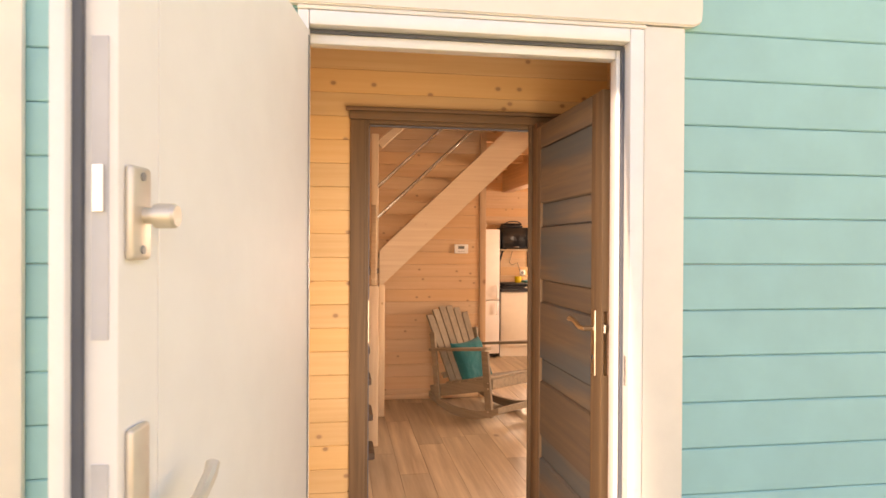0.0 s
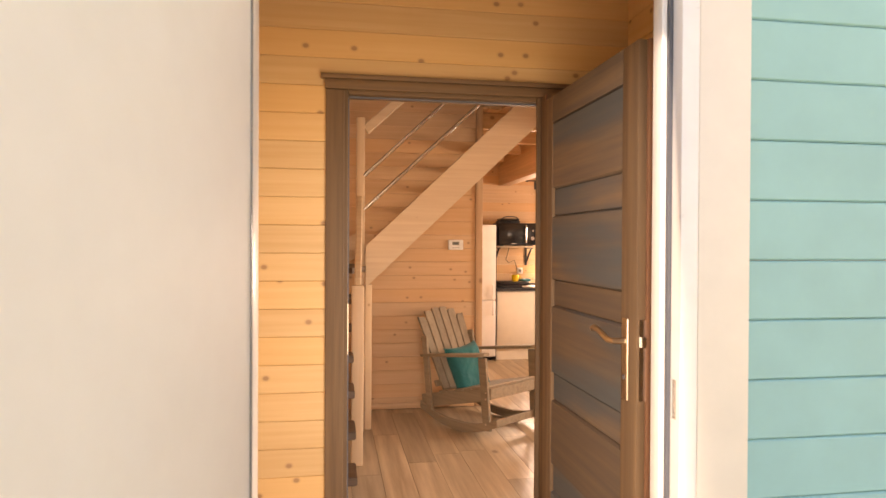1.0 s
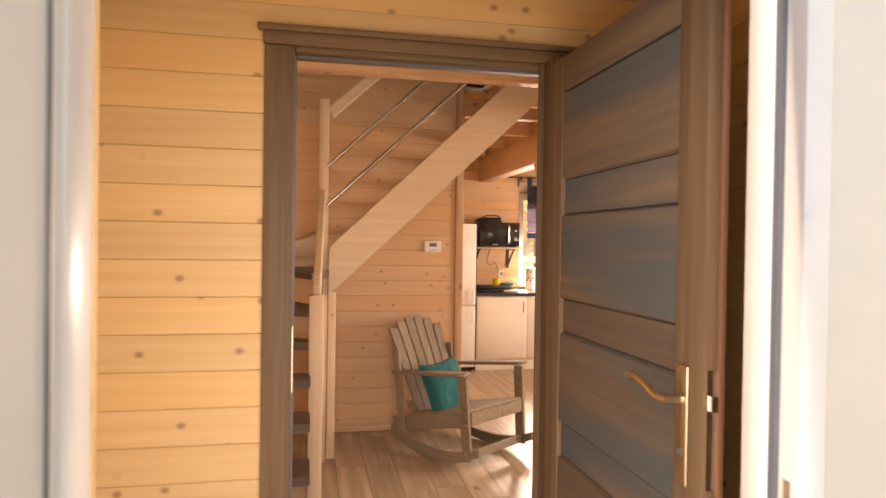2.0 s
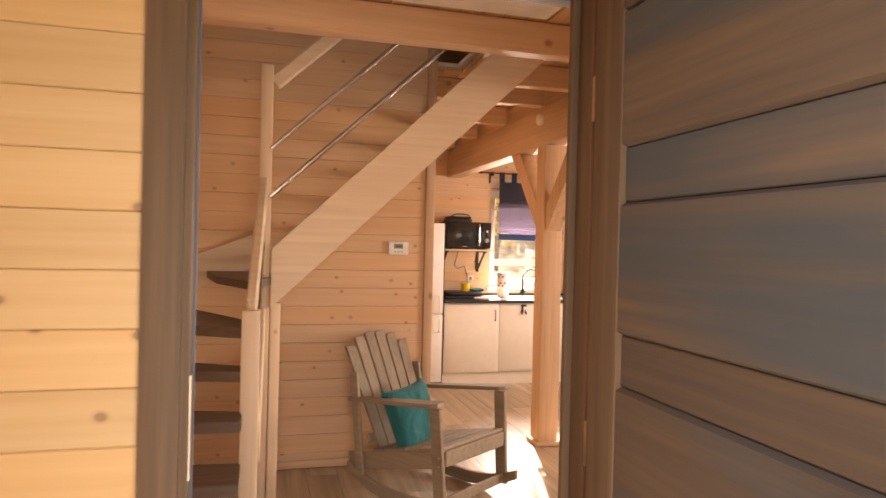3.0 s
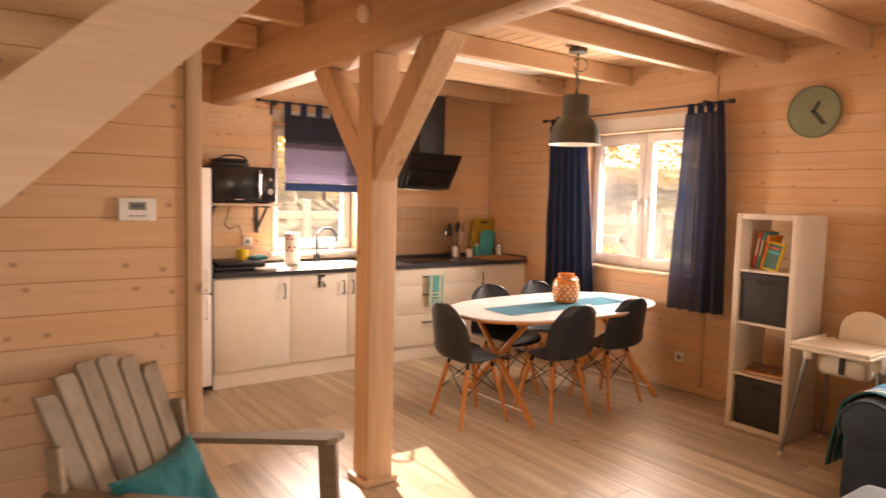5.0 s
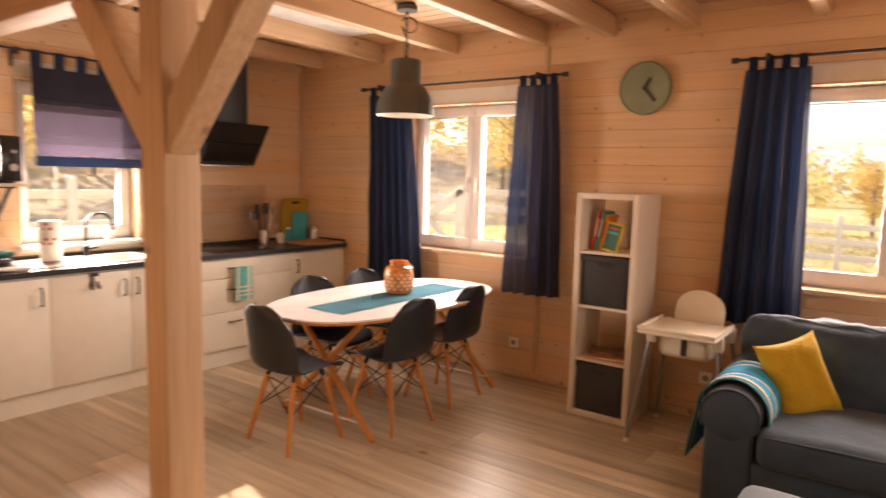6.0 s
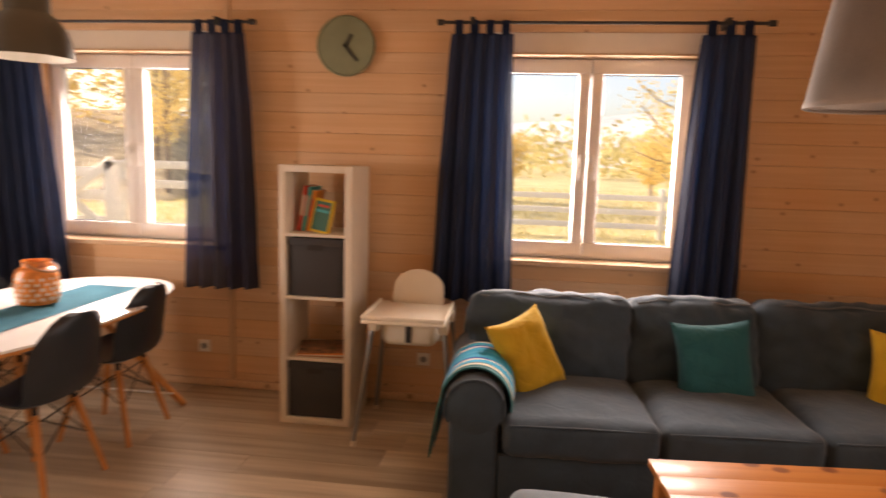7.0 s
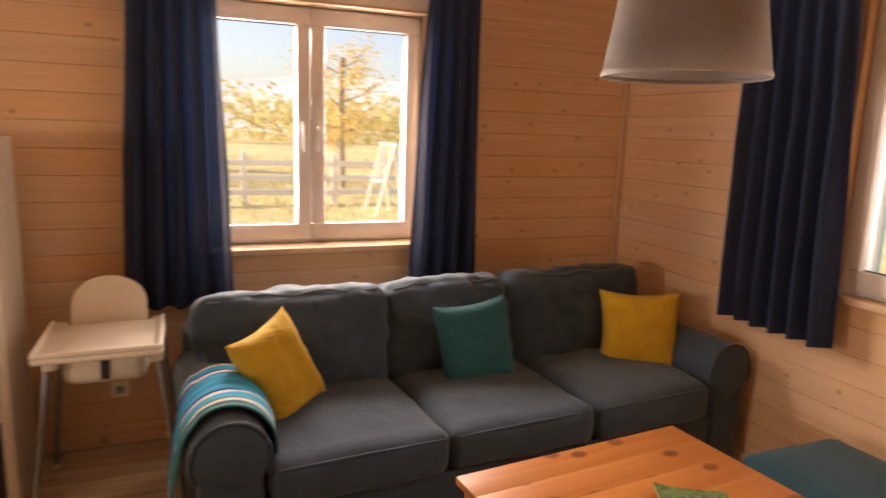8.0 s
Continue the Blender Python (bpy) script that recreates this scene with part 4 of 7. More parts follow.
def roman_blind():
    rodt = thing("curtain_rod", pose(4.70, 12.385, 2.315), "black metal curtain rod over the kitchen window", "curtain rod")
    part("bar", rodm((-0.56, 0, 0), (0.56, 0, 0), 0.008), BLACK_SOFT, rodt)
    for x in (-0.57, 0.57):
        part("finial", rodm((x - 0.015, 0, 0), (x + 0.015, 0, 0), 0.014), BLACK_SOFT, rodt)
    for x in (-0.42, 0.42):
        part("bracket", bx(x - 0.012, x + 0.012, -0.012, 0.074, -0.03, 0.012), BLACK_SOFT, rodt)
    t = thing("roman_blind", pose(4.765, 12.385, 0), "plum and navy roman blind, half drawn, with a black lower hem", "blind")
    prof = [(0.0, 2.215), (0.0, 2.02), (0.012, 2.0), (0.0, 1.97), (0.003, 1.78), (0.03, 1.74), (0.012, 1.70), (0.034, 1.66), (0.02, 1.62)]

    def cloth(zs, mat, nm, lab=""):
        bm = bmesh.new()
        rows = []
        for i, (d, z) in enumerate(zs):
            rows.append([bm.verts.new((-0.40 + 0.8 * j / 20, -d + 0.004 * math.sin(j * 1.1 + i), z + (0.006 * math.sin(j * 0.9) if i > 4 else 0))) for j in range(21)])
        for a, b in zip(rows, rows[1:]):
            for j in range(20):
                bm.faces.new((a[j], b[j], b[j + 1], a[j + 1]))
        part(nm, bm, mat, t, lab)
    # single sheet; the weaker light through the top is put into a darker colour
    cloth(prof[:4], BLIND_TOP, "upper_fold", "upper fold, darkened where less sunlight comes through")
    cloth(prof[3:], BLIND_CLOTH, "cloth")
    cloth([(0.018, 1.618), (0.02, 1.55)], NAVY, "hem", "dark navy lower hem")
    for k in range(6):
        x = -0.37 + k * 0.148
        part("tab", bx(x - 0.03, x + 0.03, -0.012, 0.012, 2.213, 2.327, 0.004), NAVY, t)
    part("cord", rodm((-0.52, 0, 2.20), (-0.52, 0, 2.30), 0.012), BLACK_SOFT, t)


roman_blind()


def socket(x, y, z, yaw, n=1):
    t = thing("power_socket", pose(x, y, z, 0, 0, yaw), "white wall power socket", "socket", "wall sockets")
    for k in range(n):
        dx = k * 0.078
        part("plate", bx(dx - 0.04, dx + 0.04, -0.012, 0.0, -0.04, 0.04, 0.004), PVC, t)
        part("well", rodm((dx, -0.0125, 0), (dx, -0.0135, 0), 0.02, seg=18), GREY_METAL, t)


socket(EAST - 0.001, 9.98, 0.27, -90)
socket(EAST - 0.001, 8.53, 0.28, -90)
socket(4.06, NORTH - 0.001, 1.10, 0)


# ---- dining corner ----
def dining_table():
    t = thing("dining_table", pose(5.71, 10.34, 0), "white oval dining table on crossed beech legs", "table")

    def oval(a, b, n=2.5, seg=72):
        out = []
        for i in range(seg):
            u = 2 * math.pi * i / seg
            c, s = math.cos(u), math.sin(u)
            out.append((a * math.copysign(abs(c) ** (2 / n), c), b * math.copysign(abs(s) ** (2 / n), s)))
        return out
    part("tabletop", slab(bmesh.new(), oval(0.92, 0.495), 0.724, 0.735), TABLE_WHITE, t)
    part("underside_edge", slab(bmesh.new(), oval(0.912, 0.487), 0.708, 0.7235), BEECH, t, "beech edge under the white top")
    for x in (-0.585, 0.69):
        s = 1 if x < 0 else -1
        part("crossbar", barm((x, -0.30, 0.69), (x, 0.30, 0.69), 0.05, 0.032, 0.004), BEECH, t)
        part("leg", barm((x - 0.02 * s, -0.42, 0.012), (x + 0.02, 0.27, 0.672), 0.036, 0.036, 0.010), BEECH, t)
        part("leg", barm((x + 0.03 * s, 0.42, 0.012), (x + 0.02, -0.27, 0.672), 0.036, 0.036, 0.010), BEECH, t)
        part("tie_rod", rodm((x, -0.36, 0.085), (x, 0.36, 0.085), 0.006), LAMP_WHITE, t, "white steel tie rod")
    part("long_rail", barm((-0.56, 0, 0.66), (0.66, 0, 0.66), 0.025, 0.03), BEECH, t)


dining_table()


def chair_shell():
    prof = [(0.225, 0.412, 0.165), (0.215, 0.428, 0.19), (0.17, 0.438, 0.215), (0.08, 0.428, 0.228), (-0.02, 0.420, 0.232), (-0.11, 0.424, 0.232), (-0.165, 0.447, 0.232),
            (-0.195, 0.495, 0.232), (-0.212, 0.56, 0.230), (-0.226, 0.63, 0.226), (-0.240, 0.70, 0.212), (-0.252, 0.755, 0.188), (-0.261, 0.795, 0.150), (-0.267, 0.820, 0.100), (-0.270, 0.830, 0.045)]
    bm = bmesh.new()
    n = 14
    g = []
    for k, (x, z, w) in enumerate(prof):
        back = max(0.0, min(1.0, (k - 4) / 4))
        row = []
        for j in range(n + 1):
            u = 2 * j / n - 1
            lift = 0.045 * abs(u) ** 3 * (1 - back) * (0.4 + 0.6 * min(1, k / 3))
            fwd = 0.075 * abs(u) ** 2.4 * back * (1.0 if k < 11 else 0.75)
            row.append(bm.verts.new((x + fwd, u * w, z + lift)))
        g.append(row)
    for a, b in zip(g, g[1:]):
        for j in range(n):
            bm.faces.new((a[j], a[j + 1], b[j + 1], b[j]))
    bmesh.ops.recalc_face_normals(bm, faces=bm.faces[:])
    bmesh.ops.solidify(bm, geom=bm.faces[:], thickness=0.007)
    return bm


def dining_chair():
    t = thing("dining_chair", pose(0, 0, 0), "charcoal plastic shell chair on splayed beech legs", "chair", "chairs round the dining table")
    part("seat_shell", chair_shell(), CHAIR_SHELL, t)
    tops, feet = {}, {}
    for sx in (1, -1):
        for sy in (1, -1):
            tops[sx, sy] = Vector((0.02 + sx * 0.105, sy * 0.12, 0.385))
            feet[sx, sy] = Vector((0.02 + sx * 0.195, sy * 0.19, 0.002))
            bm = rodm(feet[sx, sy], tops[sx, sy], 0.0125, 0.0165)
            part("leg", bm, BEECH, t)
            part("mount", rodm(tops[sx, sy], tops[sx, sy] + Vector((-0.01 * sx, -0.01 * sy, 0.034)), 0.012), WIRE, t)
    at = lambda k, f: feet[k].lerp(tops[k], f)
    for a, b in (((1, 1), (1, -1)), ((-1, 1), (-1, -1)), ((1, 1), (-1, 1)), ((1, -1), (-1, -1))):
        for p, q in ((a, b), (b, a)):
            part("wire_brace", rodm(at(p, 0.52), at(q, 0.97), 0.0035, seg=6), WIRE, t)
    return t


seat_one = dining_chair()
seat_one.matrix_basis = pose(4.86, 10.33, 0, 0, 0, -4)
seat_one["label"] = "charcoal shell chair at the round end of the table"
for cx, cy, yaw in ((5.435, 10.06, 88), (6.04, 10.09, 91), (5.50, 10.68, -92), (6.05, 10.70, -88)):
    c = copy_thing(seat_one, pose(cx, cy, 0, 0, 0, yaw))
    c["label"] = "charcoal plastic shell chair pushed under the long table side"


def table_things():
    t = thing("table_runner", pose(5.70, 10.29, 0.7355), "turquoise linen runner along the dining table", "runner")
    bm = bmesh.new()
    nx, ny = 40, 6
    g = [[bm.verts.new((1.27 * (i / nx - 0.5), 0.31 * (j / ny - 0.5), 0.003 + 0.0018 * noise.noise(Vector((i * 0.35, j * 0.6, 3))))) for j in range(ny + 1)] for i in range(nx + 1)]
    for a, b in zip(g, g[1:]):
        for j in range(ny):
            bm.faces.new((a[j], b[j], b[j + 1], a[j + 1]))
    bmesh.ops.solidify(bm, geom=bm.faces[:], thickness=-0.002)
    part("cloth", bm, RUNNER, t)
    j = thing("mosaic_lantern", pose(5.83, 10.36, 0.742), "amber pierced lantern with a rope handle on the runner", "lantern")
    prof = [(0.07, 0.0), (0.088, 0.006), (0.098, 0.03), (0.102, 0.09), (0.098, 0.15), (0.083, 0.18), (0.062, 0.19), (0.06, 0.215), (0.066, 0.222), (0.056, 0.222), (0.054, 0.19)]
    part("body", turned(bmesh.new(), prof, 32, cap=(True, True)), AMBER, j)
    rng = random.Random(5)
    for row, z in enumerate((0.035, 0.06, 0.085, 0.11, 0.135)):
        for k in range(14):
            a = 2 * math.pi * (k + 0.5 * (row % 2)) / 14
            r = 0.1005 + (0.002 if 0.05 < z < 0.12 else -0.001)
            bm = bmesh.new()
            bmesh.ops.create_circle(bm, cap_ends=True, segments=6, radius=0.008 + 0.003 * rng.random(), matrix=Matrix.Translation((r * math.cos(a), r * math.sin(a), z)) @ Matrix.Rotation(a, 4, "Z") @ Matrix.Rotation(radians(90), 4, "Y"))
            bmesh.ops.solidify(bm, geom=bm.faces[:], thickness=0.003)
            part("pierced_spot", bm, CREAM_CLOTH, j, smooth=0)
    part("handle", tubem([(0.07 * math.cos(a), -0.02 - 0.075 * math.sin(a), 0.20 - 0.03 * math.sin(a)) for a in np.linspace(-0.2, 3.34, 14)], 0.007), BOARD_WOOD, j, "rope handle")


table_things()


def pendant():
    t = thing("pendant_lamp", pose(5.845, 10.345, 0), "olive grey enamel bell pendant lamp on a chain", "pendant lamp")
    part("canopy", turned(bmesh.new(), [(0.07, 2.635), (0.07, 2.665), (0.055, 2.677)], 28), LAMP_GREY, t)
    out = [(0.196, 1.952), (0.194, 1.975), (0.186, 2.03), (0.168, 2.085), (0.135, 2.135), (0.108, 2.155), (0.102, 2.165), (0.102, 2.31), (0.094, 2.318), (0.02, 2.32)]
    part("shade", turned(bmesh.new(), out, 40, cap=(False, True)), LAMP_GREY, t)
    inn = [(r - 0.004 if r > 0.03 else r, z - 0.003) for r, z in out]
    inn[0] = (0.1955, 1.9505)
    part("inner_face", turned(bmesh.new(), inn, 40, cap=(False, True)), LAMP_WHITE, t, "white enamel inside")
    part("neck", rodm((0, 0, 2.32), (0, 0, 2.345), 0.015), LAMP_GREY, t)
    for k in range(8):
        z = 2.352 + k * 0.036
        ring = [(0.011 * math.cos(a), 0, z + 0.024 * math.sin(a)) for a in np.linspace(0, 2 * math.pi, 13)]
        if k % 2:
            ring = [(0, x, zz) for x, _, zz in ring]
        part("chain_link", tubem(ring, 0.0028, 6), LAMP_GREY, t)
    part("cable", tubem([(0.01, 0.01, 2.34), (0.025, 0.0, 2.43), (-0.005, 0.02, 2.5)] + [(0.03 + 0.045 * math.cos(a), -0.03 * math.cos(a), 2.55 + 0.05 * math.sin(a)) for a in np.linspace(3.4, 9.0, 14)] + [(0.01, 0.0, 2.635)], 0.004, 6), LAMP_GREY, t)


pendant()


def clock():
    t = thing("wall_clock", pose(EAST - 0.002, 9.04, 2.17, 0, 0, -90), "round sage green wall clock with dark hands", "clock")
    rx = Matrix.Rotation(radians(90), 4, "X")
    part("rim", turned(bmesh.new(), [(0.17, 0.001), (0.175, 0.01), (0.175, 0.036), (0.168, 0.04), (0.164, 0.034)], 56, rx, (True, False)), CLOCK_GREEN, t)
    part("face", turned(bmesh.new(), [(0.1645, 0.02), (0.1645, 0.0335)], 56, rx), CLOCK_GREEN, t)
    for ang, ln in ((30, 0.075), (140, 0.115)):
        a = radians(ang)
        d = Vector((math.sin(a), 0, math.cos(a)))
        part("hand", barm(-d * 0.012 + Vector((0, -0.0385, 0)), d * ln + Vector((0, -0.0385, 0)), 0.022, 0.004, 0.001, up=(0, -1, 0)), CLOCK_DARK, t)


clock()


# ---- curtains ----
def curtain_rod(axis, at, a0, a1, z, wall_gap, label):
    t = thing("curtain_rod", pose(*((at, (a0 + a1) / 2, z, 0, 0, 90) if axis == "y" else ((a0 + a1) / 2, at, z, 0, 0, 180))), label, "curtain rod", "curtain rods")
    w = (a1 - a0) / 2
    part("bar", rodm((-w, 0, 0), (w, 0, 0), 0.009, seg=12), BLACK_SOFT, t)
    for x in (-w, w):
        part("finial", rodm((x - 0.018, 0, 0), (x + 0.018, 0, 0), 0.017, seg=14), BLACK_SOFT, t)
    for x in (-w + 0.22, w - 0.18):
        part("bracket", bx(x - 0.012, x + 0.012, -wall_gap, 0.016, -0.016, 0.028, 0.003), BLACK_SOFT, t)
    return t


def curtain(axis, at, top, bottom, z_top, z_bot, folds, mat, label, seed, tabs=4):
    """A tab-top curtain hung between top=(a0, a1) on the rod and bottom=(b0, b1) at its hem."""
    t = thing("curtain", pose(at, 0, 0) if axis == "y" else pose(0, at, 0), label, "curtain", "navy curtains")
    rng = random.Random(seed)
    nz, na = 30, folds * 10
    ph = rng.random() * 6
    bm = bmesh.new()
    g = []
    for i in range(nz + 1):
        f = i / nz
        row = []
        for j in range(na + 1):
            u = j / na
            s = f ** 0.8
            a0, a1 = top[0] + (bottom[0] - top[0]) * s, top[1] + (bottom[1] - top[1]) * s
            uu = u + 0.05 * noise.noise(Vector((u * 3, f * 2, seed)))
            amp = 0.013 + 0.026 * min(1, f * 1.6)
            d = amp * math.sin(2 * math.pi * folds * uu + ph + 0.6 * noise.noise(Vector((u * 2, f * 1.5, seed + 9)))) + 0.012 * noise.noise(Vector((u * 6, f * 4, seed + 4)))
            z = z_top + (z_bot - z_top) * f - (0.02 * noise.noise(Vector((u * 3, 1, seed))) if f > 0.8 else 0)
            a = a0 + (a1 - a0) * uu
            row.append(bm.verts.new((d, a, z) if axis == "y" else (a, d, z)))
        g.append(row)
    for a, b in zip(g, g[1:]):
        for j in range(na):
            bm.faces.new((a[j], a[j + 1], b[j + 1], b[j]))
    part("cloth", bm, mat, t, smooth=80)
    for k in range(tabs):
        u = top[0] + (top[1] - top[0]) * (k + 0.5) / tabs
        w, h = 0.022, 0.022
        pts = [(-0.014, z_top - 0.012), (-0.016, z_top + 0.045), (-0.012, z_top + 0.072), (0.012, z_top + 0.072), (0.016, z_top + 0.045), (0.014, z_top - 0.012)]
        bm = bmesh.new()
        va = [[bm.verts.new((d, u + e, z) if axis == "y" else (u + e, d, z)) for d, z in pts] for e in (-w, w)]
        for q in range(5):
            bm.faces.new((va[0][q], va[0][q + 1], va[1][q + 1], va[1][q]))
        bmesh.ops.solidify(bm, geom=bm.faces[:], thickness=0.003)
        part("tab", bm, NAVY, t)


ROD_X = 6.665
curtain_rod("y", ROD_X, 9.575, 11.50, 2.285, EAST - ROD_X - 0.001, "black metal curtain rod above the dining window")
curtain_rod("y", ROD_X, 6.69, 8.46, 2.285, EAST - ROD_X - 0.001, "black metal curtain rod above the sofa window")
curtain("y", ROD_X, (10.98, 11.44), (10.83, 11.42), 2.225, 0.62, 6, NAVY, "long navy curtain at the dining window", 1)
curtain("y", ROD_X, (9.62, 9.95), (9.53, 10.02), 2.225, 0.69, 5, NAVY_SHEER, "navy curtain, partly sheer against the dining window", 2)
curtain("y", ROD_X, (8.05, 8.40), (8.00, 8.49), 2.225, 0.70, 5, NAVY, "navy curtain beside the sofa window", 3)
curtain("y", ROD_X, (6.76, 7.04), (6.73, 7.12), 2.225, 0.66, 4, NAVY, "navy curtain gathered at the sofa window", 4, 3)
curtain_rod("x", SOUTH + 0.12, 3.95, 5.95, 2.285, 0.119, "black metal curtain rod above the end window")
curtain("x", SOUTH + 0.12, (5.30, 5.80), (5.22, 5.81), 2.225, 0.73, 6, NAVY, "navy curtain beside the end window", 5)


# ---- living corner ----
def cube_shelf():
    t = thing("cube_shelf", pose(6.315, 9.075, 0), "tall white four-cube shelf, half filled, against the wall", "shelf")
    d, w, h, e = 0.39, 0.205, 1.47, 0.038
    part("side_panel", bx(0, d, -w, -w + e, 0.0015, h, 0.002), WHITE_PAINT, t)
    part("side_panel", bx(0, d, w - e, w, 0.0015, h, 0.002), WHITE_PAINT, t)
    part("top_panel", bx(0.001, d, -w + e, w - e, h - e, h - 0.0005, 0.002), WHITE_PAINT, t)
    part("bottom_panel", bx(0.001, d, -w + e, w - e, 0.0015, e, 0.002), WHITE_PAINT, t)
    cell = (h - 2 * e - 3 * 0.016) / 4
    floors = [e]
    for k in range(3):
        z = e + (k + 1) * cell + k * 0.016
        part("shelf_board", bx(0.004, d, -w + e, w - e, z, z + 0.016, 0.001), WHITE_PAINT, t)
        floors.append(z + 0.016)
    return floors, cell


shelf_floors, cell_h = cube_shelf()


def storage_box(z, label):
    t = thing("storage_box", pose(6.325, 9.075, z + 0.001), label, "box", "boxes in the shelf")
    part("body", bx(0.006, 0.35, -0.158, 0.158, 0.0, cell_h - 0.012, 0.008), BOX_DARK, t)
    part("front_rim", bx(0.0, 0.012, -0.160, 0.160, cell_h - 0.05, cell_h - 0.01, 0.004), BOX_DARK, t)
    part("grip_hole", bx(-0.0015, 0.0, -0.045, 0.045, cell_h - 0.075, cell_h - 0.045, 0.0), BLACK_SOFT, t)
    for s in (-1, 1):
        for k in range(9):
            part("vent_slot", bx(0.0035, 0.0055, s * 0.14 - 0.006, s * 0.14 + 0.006, 0.03 + k * 0.024, 0.042 + k * 0.024), BLACK_SOFT, t, smooth=0)


storage_box(shelf_floors[0], "dark grey plastic storage box in the lowest cube")
storage_box(shelf_floors[2], "dark grey plastic storage box in the third cube")


def books():
    z = shelf_floors[3] + 0.001
    for k, (y, w, h, tilt, mt, lb) in enumerate(((9.205, 0.02, 0.26, 9, RED, "red hardback book leaning in the shelf"), (9.18, 0.018, 0.255, 10, TEAL_P, "turquoise book leaning in the shelf"), (9.155, 0.022, 0.235, 11, ORANGE, "orange book leaning in the shelf"))):
        b = thing("book", pose(6.42, y, z + 0.002, tilt, 0, 0), lb, "book", "books in the shelf")
        part("cover", bx(0, 0.17, -w / 2, w / 2, 0, h, 0.002), mt, b)
        part("pages", bx(0.004, 0.1715, -w / 2 + 0.003, w / 2 - 0.003, h - 0.003, h + 0.0006), PAPER, b)
        part("spine_bar", bx(-0.0012, 0.0, -w / 2 + 0.004, w / 2 - 0.004, h * 0.35, h * 0.8), PAPER if k != 2 else RED, b)
    b = thing("book", pose(6.375, 9.075, z + 0.002, 9, 8, -8), "small dark green book with a yellow border facing out", "book", "books in the shelf")
    part("cover", bx(0, 0.02, -0.06, 0.06, 0, 0.19, 0.002), YELLOW_P, b)
    part("cover_panel", bx(-0.0015, -0.0002, -0.048, 0.048, 0.014, 0.176), GREEN_D, b)
    part("title_bar", bx(-0.003, -0.0017, -0.04, 0.04, 0.115, 0.13), TEAL_P, b)
    part("title_bar", bx(-0.003, -0.0017, -0.035, 0.035, 0.145, 0.158), RED, b)
    m = thing("magazine_stack", pose(6.44, 9.07, shelf_floors[1] + 0.001, 0, 0, 6), "flat stack of brown picture magazines in the shelf", "magazines")
    for k in range(4):
        part("magazine", bx(-0.09, 0.17, -0.14 + 0.004 * k, 0.13, 0.007 * k, 0.007 * k + 0.0065, 0.001), [BOARD_WOOD, PAPER, ORANGE, plain("brown_cover", (0.25, 0.12, 0.06), 0.4, vary=0.9, scale=18)][k], m, "", pose(0, 0, 0, 0, 0, 4 * k - 4))


books()


def high_chair():
    t = thing("high_chair", pose(6.365, 8.525, 0, 0, 0, 180), "cream plastic high chair with tray and grey tube legs", "high chair")
    # local x points to the front
    seat = bmesh.new()
    box(seat, -0.15, 0.15, -0.15, 0.15, 0.525, 0.66, 0.045, 4)
    part("seat_shell", seat, PLASTIC_CREAM, t)
    bm = bmesh.new()
    out = [(0.145 * math.cos(a) * -1, 0.0 + 0.115 * math.sin(a)) for a in np.linspace(0, math.pi, 18)]
    pts = [(-0.15, -0.20)] + [(x, y + 0.09) for x, y in out] + [(0.15, -0.20)]
    slab(bm, pts, -0.012, 0.012)
    bmesh.ops.bevel(bm, geom=[e for e in bm.edges if abs(e.verts[0].co.z - e.verts[1].co.z) < 1e-5], offset=0.006, segments=2, affect="EDGES")
    part("backrest", bm, PLASTIC_CREAM, t, "", Matrix.Translation((-0.145, 0, 0.692)) @ Matrix.Rotation(radians(-8), 4, "Y") @ Matrix.Rotation(radians(90), 4, "Z") @ Matrix.Rotation(radians(90), 4, "X"))
    tr = part("tray", bx(-0.10, 0.335, -0.215, 0.215, 0.685, 0.712, 0.012, 3), PLASTIC_CREAM, t)
    for q in ((0.320, 0.337, -0.215, 0.215), (-0.10, 0.320, -0.215, -0.198), (-0.10, 0.320, 0.198, 0.215)):
        part("tray_rim", bx(*q, 0.712, 0.732, 0.006), PLASTIC_CREAM, tr)
    part("strap", bx(0.148, 0.156, -0.016, 0.016, 0.55, 0.66, 0.003), BLACK_SOFT, t, "black crotch strap")
    for sx in (1, -1):
        for sy in (1, -1):
            lg = part("leg", rodm((0.265 * sx, 0.265 * sy, 0.015), (0.15 * sx, 0.19 * sy, 0.655), 0.0125, seg=14), GREY_METAL, t)
            part("foot_cap", rodm((0.2665 * sx, 0.266 * sy, 0.001), (0.262 * sx, 0.263 * sy, 0.028), 0.015, seg=14), PLASTIC_CREAM, lg)
            part("leg_socket", soft_box(0.06, 0.06, 0.10, 0.015, 0, 0, 3), PLASTIC_CREAM, t, "", Matrix.Translation((0.145 * sx, 0.185 * sy, 0.655)))


high_chair()


